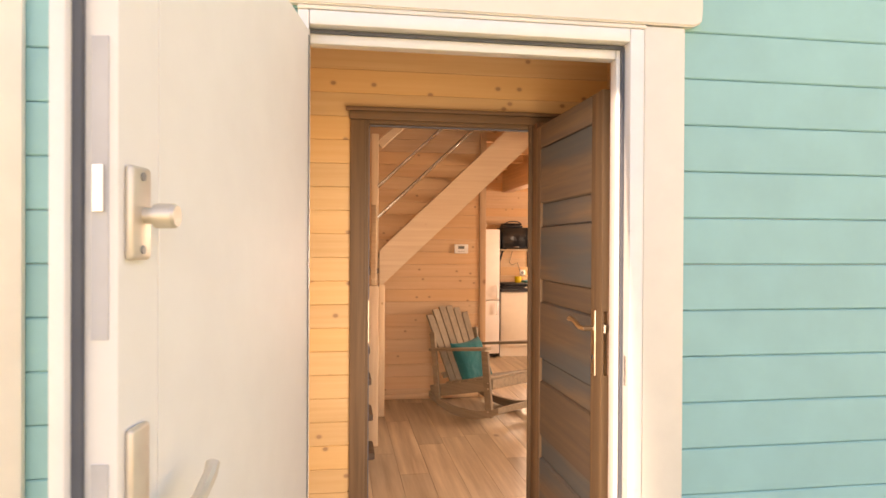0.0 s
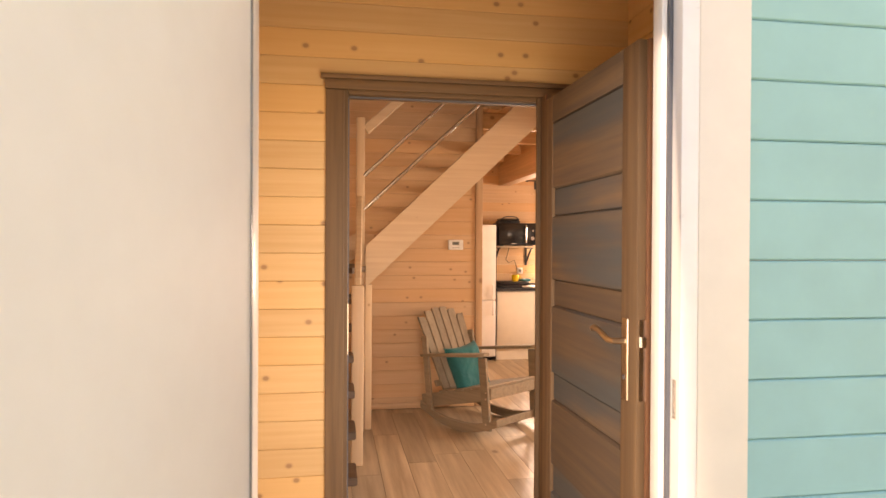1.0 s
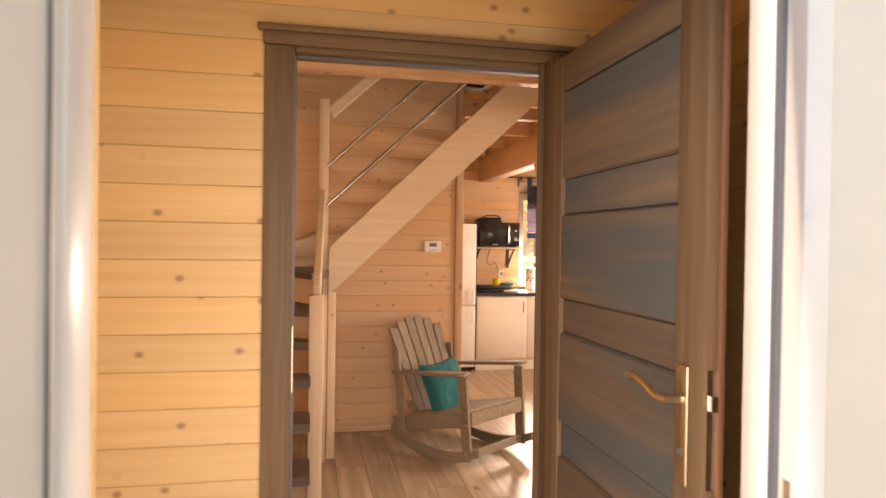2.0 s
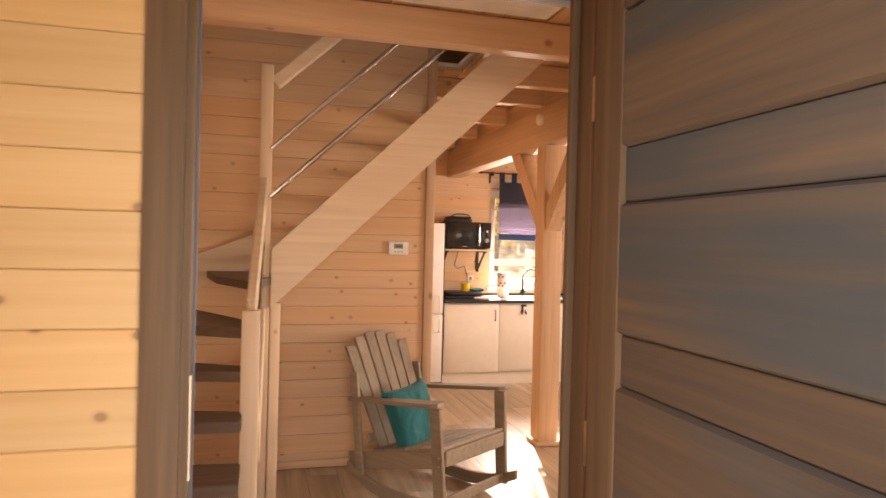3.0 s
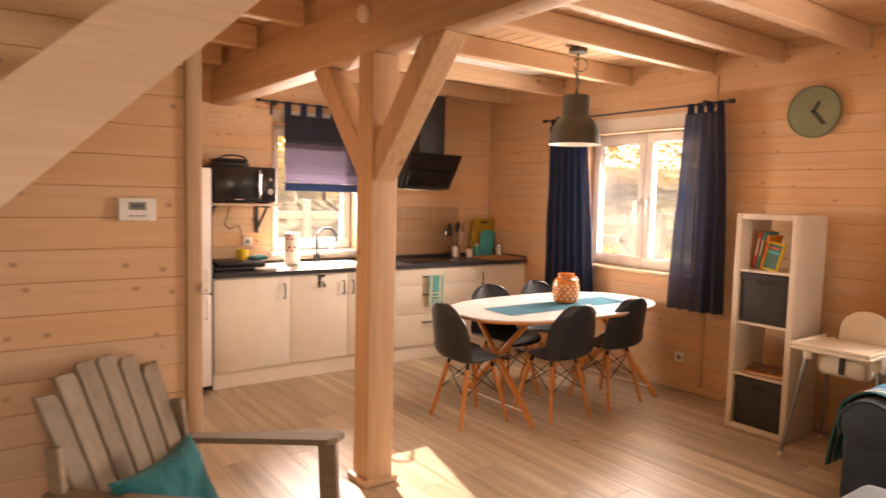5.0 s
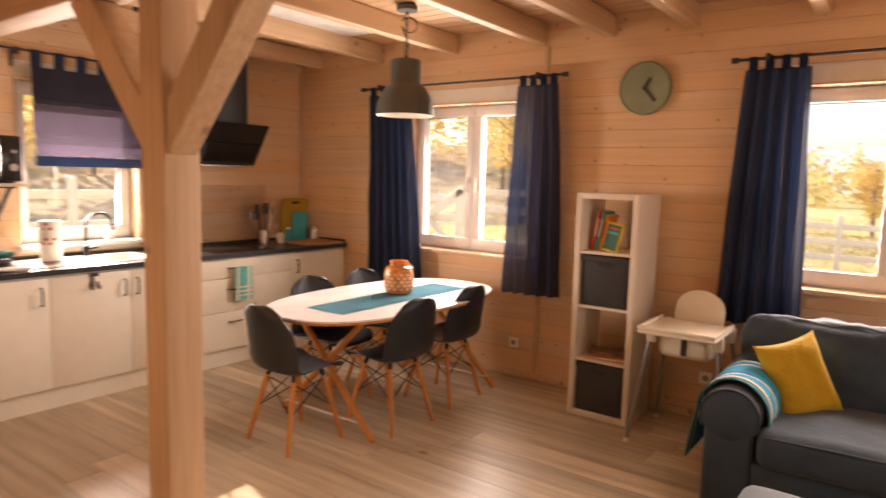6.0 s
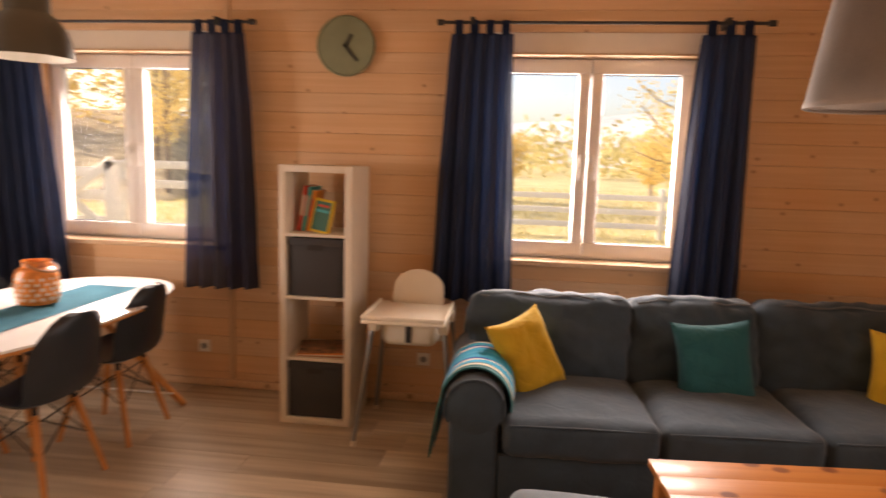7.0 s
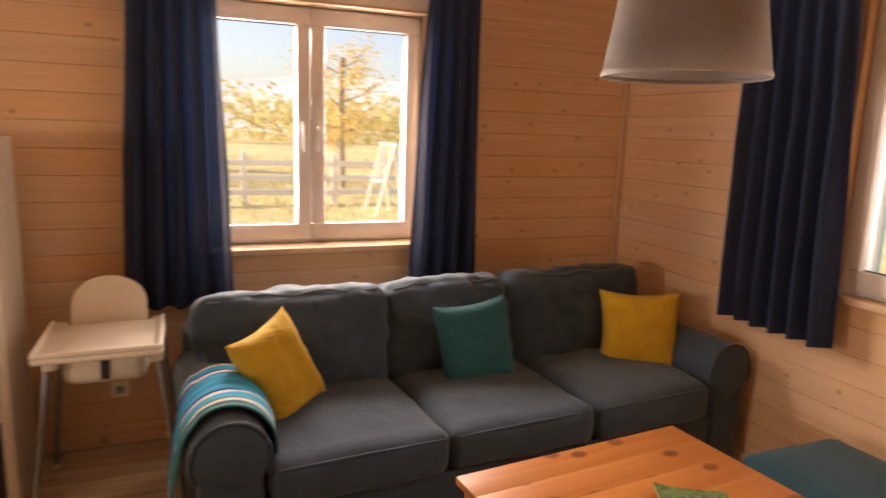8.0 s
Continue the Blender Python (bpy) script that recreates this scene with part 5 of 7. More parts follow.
def sofa():
    t = thing("sofa", pose(5.562, 7.0, 0, 0, 0, 3.6), "charcoal three-seat sofa with loose back cushions", "sofa")
    # local x points to the wall, y along the sofa
    Y0, Y1 = -1.24, 1.24
    part("base", bx(0.03, 0.98, Y0 + 0.05, Y1 - 0.05, 0.035, 0.30, 0.02), SOFA_CLOTH, t)
    part("skirt", bx(0.012, 0.03, Y0 + 0.24, Y1 - 0.24, 0.012, 0.295, 0.006), SOFA_CLOTH, t)
    part("back_frame", bx(0.80, 1.02, Y0 + 0.05, Y1 - 0.05, 0.30, 0.70, 0.06, 4), SOFA_CLOTH, t)
    for s, yc in ((1, Y1 - 0.13), (-1, Y0 + 0.13)):
        bm = bmesh.new()
        turned(bm, [(0.09, 0.0), (0.122, 0.02), (0.130, 0.05), (0.130, 0.86), (0.11, 0.9)], 28, Matrix.Translation((0.0, yc, 0.49)) @ Matrix.Rotation(radians(90), 4, "Y"))
        a = part("arm", bm, SOFA_CLOTH, t)
        part("arm_panel", bx(0.012, 0.92, yc - 0.105, yc + 0.105, 0.02, 0.50, 0.03, 3), SOFA_CLOTH, t)
        part("piping", tubem([(0.018, yc + 0.127 * math.cos(q), 0.49 + 0.127 * math.sin(q)) for q in np.linspace(-0.5, math.pi + 0.5, 22)], 0.006, 6), SOFA_CLOTH, a)
    w = (Y1 - Y0 - 0.50) / 3
    for k in range(3):
        yc = Y0 + 0.25 + w * (k + 0.5)
        c = part("seat_cushion", soft_box(0.80, w - 0.006, 0.17, 0.045, 0.025, 0.010, 20, k * 3.0), SOFA_CLOTH, t, "", Matrix.Translation((0.39, yc, 0.372)))
        part("piping", tubem([(-0.392, -w / 2 + 0.03, 0.062), (-0.398, 0, 0.068), (-0.392, w / 2 - 0.03, 0.062)], 0.005, 6), SOFA_CLOTH, c)
    # the outer back cushions reach round behind the arms
    for k, (y0, y1) in enumerate(((-1.11, -0.275), (-0.275, 0.355), (0.355, 1.145))):
        wd = y1 - y0
        b = part("back_cushion", soft_box(0.21, wd + 0.01, 0.45, 0.06, 0.05, 0.032, 28, k * 5.0 + 1), SOFA_CLOTH, t, "", Matrix.Translation((0.715, (y0 + y1) / 2, 0.628)) @ Matrix.Rotation(radians(10), 4, "Y"))
        # paler piping paints in the window's rim light along the cushion tops
        for x in (-0.085, 0.085):
            part("piping", tubem([(x, -wd / 2 + 0.04 + (wd - 0.08) * q / 10, 0.215 + 0.008 * math.sin(q * 1.7 + k) - 0.012 * (abs(q - 5) / 5) ** 4) for q in range(11)], 0.0055, 6), RIM_LIT_PIPING, b)
    for x in (0.10, 0.90):
        for y in (Y0 + 0.12, Y1 - 0.12):
            part("foot", bx(x - 0.025, x + 0.025, y - 0.025, y + 0.025, 0.001, 0.034), BLACK_SOFT, t)


sofa()


def leaning(centre, along, up):
    """A pose with x along one edge and z up the other."""
    x = Vector(along).normalized()
    y = Vector(up).cross(x).normalized()
    m = Matrix((x, y, x.cross(y))).transposed().to_4x4()
    m.translation = centre
    return m


solid("throw_pillow", pillow(0.31, 0.40, 0.15, 1.0), YELLOW, "mustard yellow velvet pillow leaning on the sofa arm", "pillow", leaning((5.945, 7.90, 0.615), (0.18, -0.23, 0.085), (0.07, 0.15, 0.40)))
solid("throw_pillow", pillow(0.38, 0.40, 0.15, 4.0), TEAL_VELVET, "dark teal velvet pillow on the middle sofa seat", "pillow", leaning((6.06, 7.01, 0.60), (0.02, -0.36, 0.03), (0.10, 0.09, 0.38)))
solid("throw_pillow", pillow(0.40, 0.40, 0.15, 7.0), YELLOW, "mustard yellow pillow in the far sofa corner", "pillow", leaning((6.02, 6.13, 0.595), (-0.195, -0.33, 0.01), (0.2, -0.08, 1)))


def blanket():
    """A striped throw draped lengthwise over the sofa arm."""
    t = thing("striped_throw", pose(0, 0, 0), "turquoise, cream and blue striped throw over the sofa arm", "throw")
    yc, zc = 8.108, 0.49
    mats = [CYAN_CLOTH, CREAM_CLOTH, BLUE_CLOTH, TEAL_CUSHION]
    stripes = [3, 3, 1, 3, 0, 0, 1, 2, 0, 0, 0, 0, 0, 0, 0, 2, 1, 2, 0, 1]
    bm = bmesh.new()
    nx, na = 32, 30
    path = [(yc - 0.139, 0.45), (yc - 0.140, 0.48)] + [(yc - 0.140 * math.cos(q), zc + 0.140 * math.sin(q)) for q in np.linspace(0.05, math.pi, 20)] + [(yc + 0.150, 0.46), (yc + 0.162, 0.40), (yc + 0.172, 0.34), (yc + 0.182, 0.28), (yc + 0.186, 0.24)]
    g = []
    for i in range(nx + 1):
        u = i / nx
        row = []
        for k, (y, z) in enumerate(path):
            f = k / (len(path) - 1)
            w = 0.006 * math.sin(u * 22 + f * 3) + 0.008 * noise.noise(Vector((u * 4, f * 3, 2)))
            d = Vector((0, y - yc, z - zc)).normalized()
            x = 5.575 + 0.40 * u - 0.063 * (y - yc)
            p = Vector((x + (0.05 * f - 0.05 * (1 - u)) * (f > 0.6) , y, z)) + d * (0.008 + abs(w))
            row.append(bm.verts.new(p))
        g.append(row)
    for i in range(nx):
        for k in range(len(path) - 1):
            f = bm.faces.new((g[i][k], g[i + 1][k], g[i + 1][k + 1], g[i][k + 1]))
            f.material_index = stripes[i * len(stripes) // nx]
    bmesh.ops.recalc_face_normals(bm, faces=bm.faces[:])
    bmesh.ops.solidify(bm, geom=bm.faces[:], thickness=-0.007)
    part("cloth", bm, mats, t)


blanket()


def coffee_table():
    t = thing("coffee_table", pose(4.967, 6.947, 0, 0, 0, 5), "lacquered knotty pine coffee table", "table")
    n = 5
    for k in range(n):
        x = -0.32 + 0.64 * k / n
        part("top_plank", bx(x + 0.0002, x + 0.64 / n - 0.0002, -0.47, 0.47, 0.435, 0.46, 0.0006), PINE_TABLE, t)
    part("apron", bx(-0.27, 0.27, -0.42, 0.42, 0.36, 0.434, 0.003), PINE_TABLE, t)
    for x in (-0.27, 0.27):
        for y in (-0.42, 0.42):
            part("leg", bx(x - 0.03, x + 0.03, y - 0.03, y + 0.03, 0.001, 0.434, 0.006), PINE_TABLE, t)
    part("lower_shelf", bx(-0.26, 0.26, -0.40, 0.40, 0.12, 0.138, 0.003), PINE_TABLE, t)
    m = thing("magazine", pose(4.788, 6.865, 0.4612, 0, 0, 62), "green printed magazine lying on the coffee table", "magazine")
    bm = bmesh.new()
    g = [[bm.verts.new((0.11 * (i / 8 - 0.5) * 2, 0.15 * (j / 2 - 1), 0.0075 + 0.05 * max(0, (i / 8 - 0.55)) ** 1.6)) for j in range(3)] for i in range(9)]
    for a, b in zip(g, g[1:]):
        for j in range(2):
            bm.faces.new((a[j], b[j], b[j + 1], a[j + 1]))
    bmesh.ops.recalc_face_normals(bm, faces=bm.faces[:])
    bmesh.ops.solidify(bm, geom=bm.faces[:], thickness=0.006)
    bmesh.ops.recalc_face_normals(bm, faces=bm.faces[:])
    part("cover", bm, LEAF_GREEN, m)


coffee_table()
for nm, x, y, w, d, mt, lb in (("footstool", 4.83, 6.12, 0.62, 0.50, TEAL_STOOL, "petrol blue upholstered footstool beside the coffee table"), ("pouffe", 4.83, 7.74, 0.42, 0.40, GREY_BLUE, "grey-blue upholstered stool in front of the sofa")):
    fs = thing(nm, pose(x, y, 0), lb, "footstool")
    part("cushion", soft_box(w, d, 0.12, 0.045, 0.02, 0.004, 10, x), mt, fs, "", Matrix.Translation((0, 0, 0.36)))
    part("skirt", bx(-w / 2 + 0.015, w / 2 - 0.015, -d / 2 + 0.015, d / 2 - 0.015, 0.03, 0.31, 0.02), mt, fs)
    for sx in (-1, 1):
        for sy in (-1, 1):
            part("foot", bx(sx * (w / 2 - 0.06) - 0.02, sx * (w / 2 - 0.06) + 0.02, sy * (d / 2 - 0.06) - 0.02, sy * (d / 2 - 0.06) + 0.02, 0.001, 0.03), BLACK_SOFT, fs)


def drum_lamp():
    t = thing("pendant_lamp", pose(5.03, 6.87, 0), "white conical fabric pendant lamp over the coffee table", "pendant lamp")
    out = [(0.232, 1.718), (0.229, 1.736), (0.166, 2.135), (0.164, 2.15)]
    bm = turned(bmesh.new(), out, 56, cap=(False, False))
    bmesh.ops.solidify(bm, geom=bm.faces[:], thickness=0.004)
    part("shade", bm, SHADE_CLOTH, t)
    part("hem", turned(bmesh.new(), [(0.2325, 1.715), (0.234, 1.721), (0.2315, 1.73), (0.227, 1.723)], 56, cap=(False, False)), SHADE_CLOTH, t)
    part("cable", rodm((0, 0, 2.10), (0, 0, 2.66), 0.004), PVC, t)
    part("canopy", turned(bmesh.new(), [(0.05, 2.65), (0.05, 2.665), (0.03, 2.678)], 24), PVC, t)
    part("lamp_holder", rodm((0, 0, 2.02), (0, 0, 2.10), 0.02), PVC, t)
    part("bulb", turned(bmesh.new(), [(0.012, 2.02), (0.03, 1.98), (0.034, 1.95), (0.022, 1.915), (0.004, 1.905)], 18), LAMP_WHITE, t)
    for k in range(3):
        a = k * 2.094
        part("spoke", rodm((0, 0, 2.10), (0.166 * math.cos(a), 0.166 * math.sin(a), 2.125), 0.003), PVC, t)


drum_lamp()


# ---- stairs ----
def stairs():
    t = thing("staircase", pose(0, 0, 0), "pale pine winder staircase with dark treads and steel rails", "stairs")
    R = 1.685
    rows = [(0.215, 7.38, 7.38), (0.395, 7.60, 7.60), (0.575, 7.83, 7.83), (0.75, 8.05, 8.10), (0.925, 8.19, 8.36), (1.10, 8.26, 8.66)]
    for k, (z, yr, yl) in enumerate(rows):
        yr2, yl2 = (rows[k + 1][1] + 0.03, rows[k + 1][2] + 0.03) if k < 5 else (8.60, 9.30)
        out = [(WEST + 0.045, yl), (R, yr), (R, max(yr2, yr + 0.14)), (WEST + 0.045, yl2 + 0.02)]
        if k == 5:
            out = [(WEST + 0.045, yl), (R, yr), (R, 8.58), (1.42, 9.06), (WEST + 0.045, 9.50)]
        bm = slab(bmesh.new(), out, z - 0.045, z)
        bmesh.ops.bevel(bm, geom=bm.edges[:], offset=0.005, segments=2, affect="EDGES")
        part("tread", bm, TREAD, t)
    bm = slab(bmesh.new(), [(1.69, 8.58), (1.80, 8.93), (1.80, 9.61), (1.42, 9.61), (1.52, 9.0)], 1.245, 1.285)
    part("tread", bm, TREAD, t)
    for k in range(7):
        x, z = 1.83 + 0.19 * k, 1.40 + 0.182 * k
        part("tread", bx(x, x + 0.19, 8.985, 9.612, z - 0.04, z, 0.004), TREAD, t)
    # outer string of the upper flight, cut upright at both ends
    bm = bmesh.new()
    prof = [(1.80, 1.12), (3.36, 2.60), (3.36, 2.93), (1.80, 1.44)]
    lo = [bm.verts.new((x, 8.935, z)) for x, z in prof]
    hi = [bm.verts.new((x, 8.98, z)) for x, z in prof]
    bm.faces.new(lo), bm.faces.new(hi[::-1])
    for i in range(4):
        bm.faces.new((lo[i], lo[(i + 1) % 4], hi[(i + 1) % 4], hi[i]))
    bmesh.ops.bevel(bm, geom=bm.edges[:], offset=0.004, segments=2, affect="EDGES")
    part("outer_string", bm, STAIR_PALE, t)
    part("wall_string", barm((WEST + 0.02, 9.625, 1.10), (1.80, 9.625, 1.46), 0.026, 0.20), STAIR_PALE, t)
    part("wall_string", barm((1.82, 9.625, 1.26), (3.36, 9.625, 2.72), 0.026, 0.16), STAIR_PALE, t)
    part("wall_string", barm((WEST + 0.022, 7.25, 0.16), (WEST + 0.022, 9.60, 1.10), 0.04, 0.26), STAIR_PALE, t)
    part("wall_post", bx(1.00, 1.07, 9.56, 9.61, 0.002, 1.05, 0.004), STAIR_PALE_UP, t)
    part("low_newel", bx(1.675, 1.752, 8.185, 8.262, 0.002, 1.185, 0.006), STAIR_PALE_UP, t)
    tall = part("tall_newel", bx(1.728, 1.793, 8.945, 9.01, 0.002, 2.43, 0.006), STAIR_PALE_UP, t)
    part("under_post", bx(1.80, 1.855, 9.02, 9.075, 0.002, 1.14, 0.005), STAIR_PALE_UP, t)
    part("lower_string", barm((1.742, 8.266, 0.60), (1.757, 8.943, 1.02), 0.035, 0.26), STAIR_PALE, t)
    part("handrail", barm((1.715, 8.20, 1.205), (1.755, 8.95, 1.80), 0.045, 0.07, 0.008), STAIR_PALE, t)
    part("handrail", barm((1.795, 8.978, 2.335), (3.3, 8.978, 3.73), 0.045, 0.075, 0.008), STAIR_PALE, t)
    for z0 in (0.80, 0.97):
        part("rail_rod", rodm((1.735, 8.262, z0), (1.757, 8.946, z0 + 0.50), 0.010), STEEL, t, "steel rail rod")
    for z0 in (1.72, 1.98):
        part("rail_rod", rodm((1.785, 8.955, z0), (3.3, 8.955, z0 + 1.42), 0.0135, seg=14), STEEL, t, "steel rail rod")


stairs()


def rocking_chair():
    t = thing("rocking_chair", pose(2.75, 9.077, 0, 0, 0, -55.5), "weathered taupe slatted wooden rocking armchair", "rocking chair")
    # local x points to the front, y to its left
    for s in (-1, 1):
        y = s * 0.285
        out = []
        for q in np.linspace(-1, 1, 15):
            out.append((0.01 + 0.42 * q, 0.004 + 0.105 * q * q))
        top = [(x, z + 0.075 - 0.02 * abs(k - 7) / 7) for k, (x, z) in enumerate(out)]
        bm = slab(bmesh.new(), out + top[::-1], y - 0.016, y + 0.016, Matrix(((1, 0, 0, 0), (0, 0, 1, 0), (0, 1, 0, 0), (0, 0, 0, 1))))
        bmesh.ops.bevel(bm, geom=bm.edges[:], offset=0.004, segments=1, affect="EDGES")
        part("rocker", bm, ROCKER_WOOD, t)
        part("seat_side", barm((-0.42, s * 0.255, 0.155), (0.29, s * 0.255, 0.325), 0.024, 0.105), ROCKER_WOOD, t)
        part("front_leg", barm((0.325, s * 0.285, 0.06), (0.285, s * 0.30, 0.605), 0.026, 0.075, 0.004, up=(1, 0, 0)), ROCKER_WOOD, t)
        part("rear_leg", barm((-0.30, s * 0.285, 0.09), (-0.385, s * 0.275, 0.70), 0.024, 0.06, 0.004, up=(1, 0, 0)), ROCKER_WOOD, t)
        bm = slab(bmesh.new(), [(-0.42, s * 0.27 - 0.03), (0.20, s * 0.31 - 0.055), (0.305, s * 0.31 - 0.06), (0.335, s * 0.31 - 0.03), (0.335, s * 0.31 + 0.03), (0.305, s * 0.31 + 0.06), (0.20, s * 0.31 + 0.055), (-0.42, s * 0.27 + 0.03)], 0.607, 0.629)
        bmesh.ops.bevel(bm, geom=bm.edges[:], offset=0.004, segments=2, affect="EDGES")
        part("armrest", bm, ROCKER_WOOD, t, "", Matrix.Translation((0.3, 0, 0.63)) @ Matrix.Rotation(radians(-7.5), 4, "Y") @ Matrix.Translation((-0.3, 0, -0.618)))
        bm = bmesh.new()
        for z in (0.30, 0.35, 0.11):
            rod(bm, (0.323, s * 0.302, z), (0.323, s * 0.306, z), 0.008)
        part("bolt", bm, BRASSY, t)
    for k in range(6):
        f = k / 5
        x, z = -0.17 + 0.46 * f, 0.272 + 0.108 * f
        part("seat_slat", barm((x, -0.28, z), (x, 0.28, z), 0.082, 0.02, 0.005, up=(-0.22, 0, 1)), ROCKER_WOOD, t)
    part("front_apron", barm((0.333, -0.27, 0.335), (0.333, 0.27, 0.335), 0.022, 0.085, 0.005), ROCKER_WOOD, t)
    part("front_stretcher", barm((0.335, -0.27, 0.10), (0.335, 0.27, 0.10), 0.022, 0.055, 0.004), ROCKER_WOOD, t)
    part("rear_stretcher", barm((-0.33, -0.27, 0.15), (-0.33, 0.27, 0.15), 0.022, 0.05, 0.004), ROCKER_WOOD, t)
    base, way = Vector((-0.20, 0, 0.25)), Vector((-0.34, 0, 0.71)).normalized()
    n = 6
    for k in range(n):
        u = (k - (n - 1) / 2) / ((n - 1) / 2)
        y0, y1 = u * 0.19, u * 0.225
        ln = 0.735 - 0.08 * u * u
        a, b = base + Vector((0, y0, 0)), base + way * ln + Vector((0, y1, 0))
        d = (b - a).normalized()
        side = Vector((0, 1, 0))
        nrm = d.cross(side).normalized()
        m = Matrix((d, side, nrm)).transposed().to_4x4()
        m.translation = a
        hw0, hw1 = 0.034, 0.040
        lean = -0.02 * u
        out = [(0, -hw0), (ln - 0.012 + lean * 1.0, -hw1), (ln, -hw1 + 0.014), (ln, hw1 - 0.014), (ln - 0.012 - lean, hw1), (0, hw0)]
        bm = slab(bmesh.new(), out, -0.010, 0.010, m)
        bmesh.ops.bevel(bm, geom=bm.edges[:], offset=0.003, segments=1, affect="EDGES")
        part("back_slat", bm, ROCKER_WOOD_UP, t)
    for f in (0.12, 0.62):
        c = base + way * (0.74 * f) + Vector((-0.022, 0, -0.008))
        part("back_rail", barm(c + Vector((0, -0.27, 0)), c + Vector((0, 0.27, 0)), 0.05, 0.02, 0.003, up=(0.9, 0, 0.43)), ROCKER_WOOD, t)
    c = solid("throw_pillow", pillow(0.38, 0.40, 0.14, 11.0), TEAL_CUSHION, "turquoise velvet pillow in the rocking chair", "pillow")
    c.matrix_basis = Matrix(leaning((2.64, 9.10, 0.455), (0.8, 0.6, 0.08), (-0.42, 0.18, 0.9)))


rocking_chair()


def thermostat():
    t = thing("thermostat", pose(2.635, STAIR_WALL, 1.452), "white wall thermostat with a small display", "thermostat")
    part("case", bx(-0.068, 0.068, -0.026, -0.001, -0.045, 0.045, 0.006), PVC, t)
    part("display", bx(-0.032, 0.03, -0.0275, -0.0262, -0.002, 0.028, 0.0), plain("lcd_grey", (0.22, 0.23, 0.19), 0.3), t)
    part("digit_bar", bx(-0.02, 0.018, -0.0283, -0.0276, 0.008, 0.018, 0.0), GASKET, t)
    for k in range(3):
        part("button", bx(-0.03 + k * 0.022, -0.016 + k * 0.022, -0.0272, -0.0262, -0.028, -0.022, 0.0), GREY_METAL, t)


thermostat()
sd = thing("smoke_alarm", pose(3.754, 9.85, 2.44, 0, -90, 0), "round white smoke alarm on the beam", "smoke alarm")
part("case", turned(bmesh.new(), [(0.045, 0.0), (0.045, 0.02), (0.036, 0.032), (0.01, 0.034)], 24), PLASTIC_CREAM, sd)


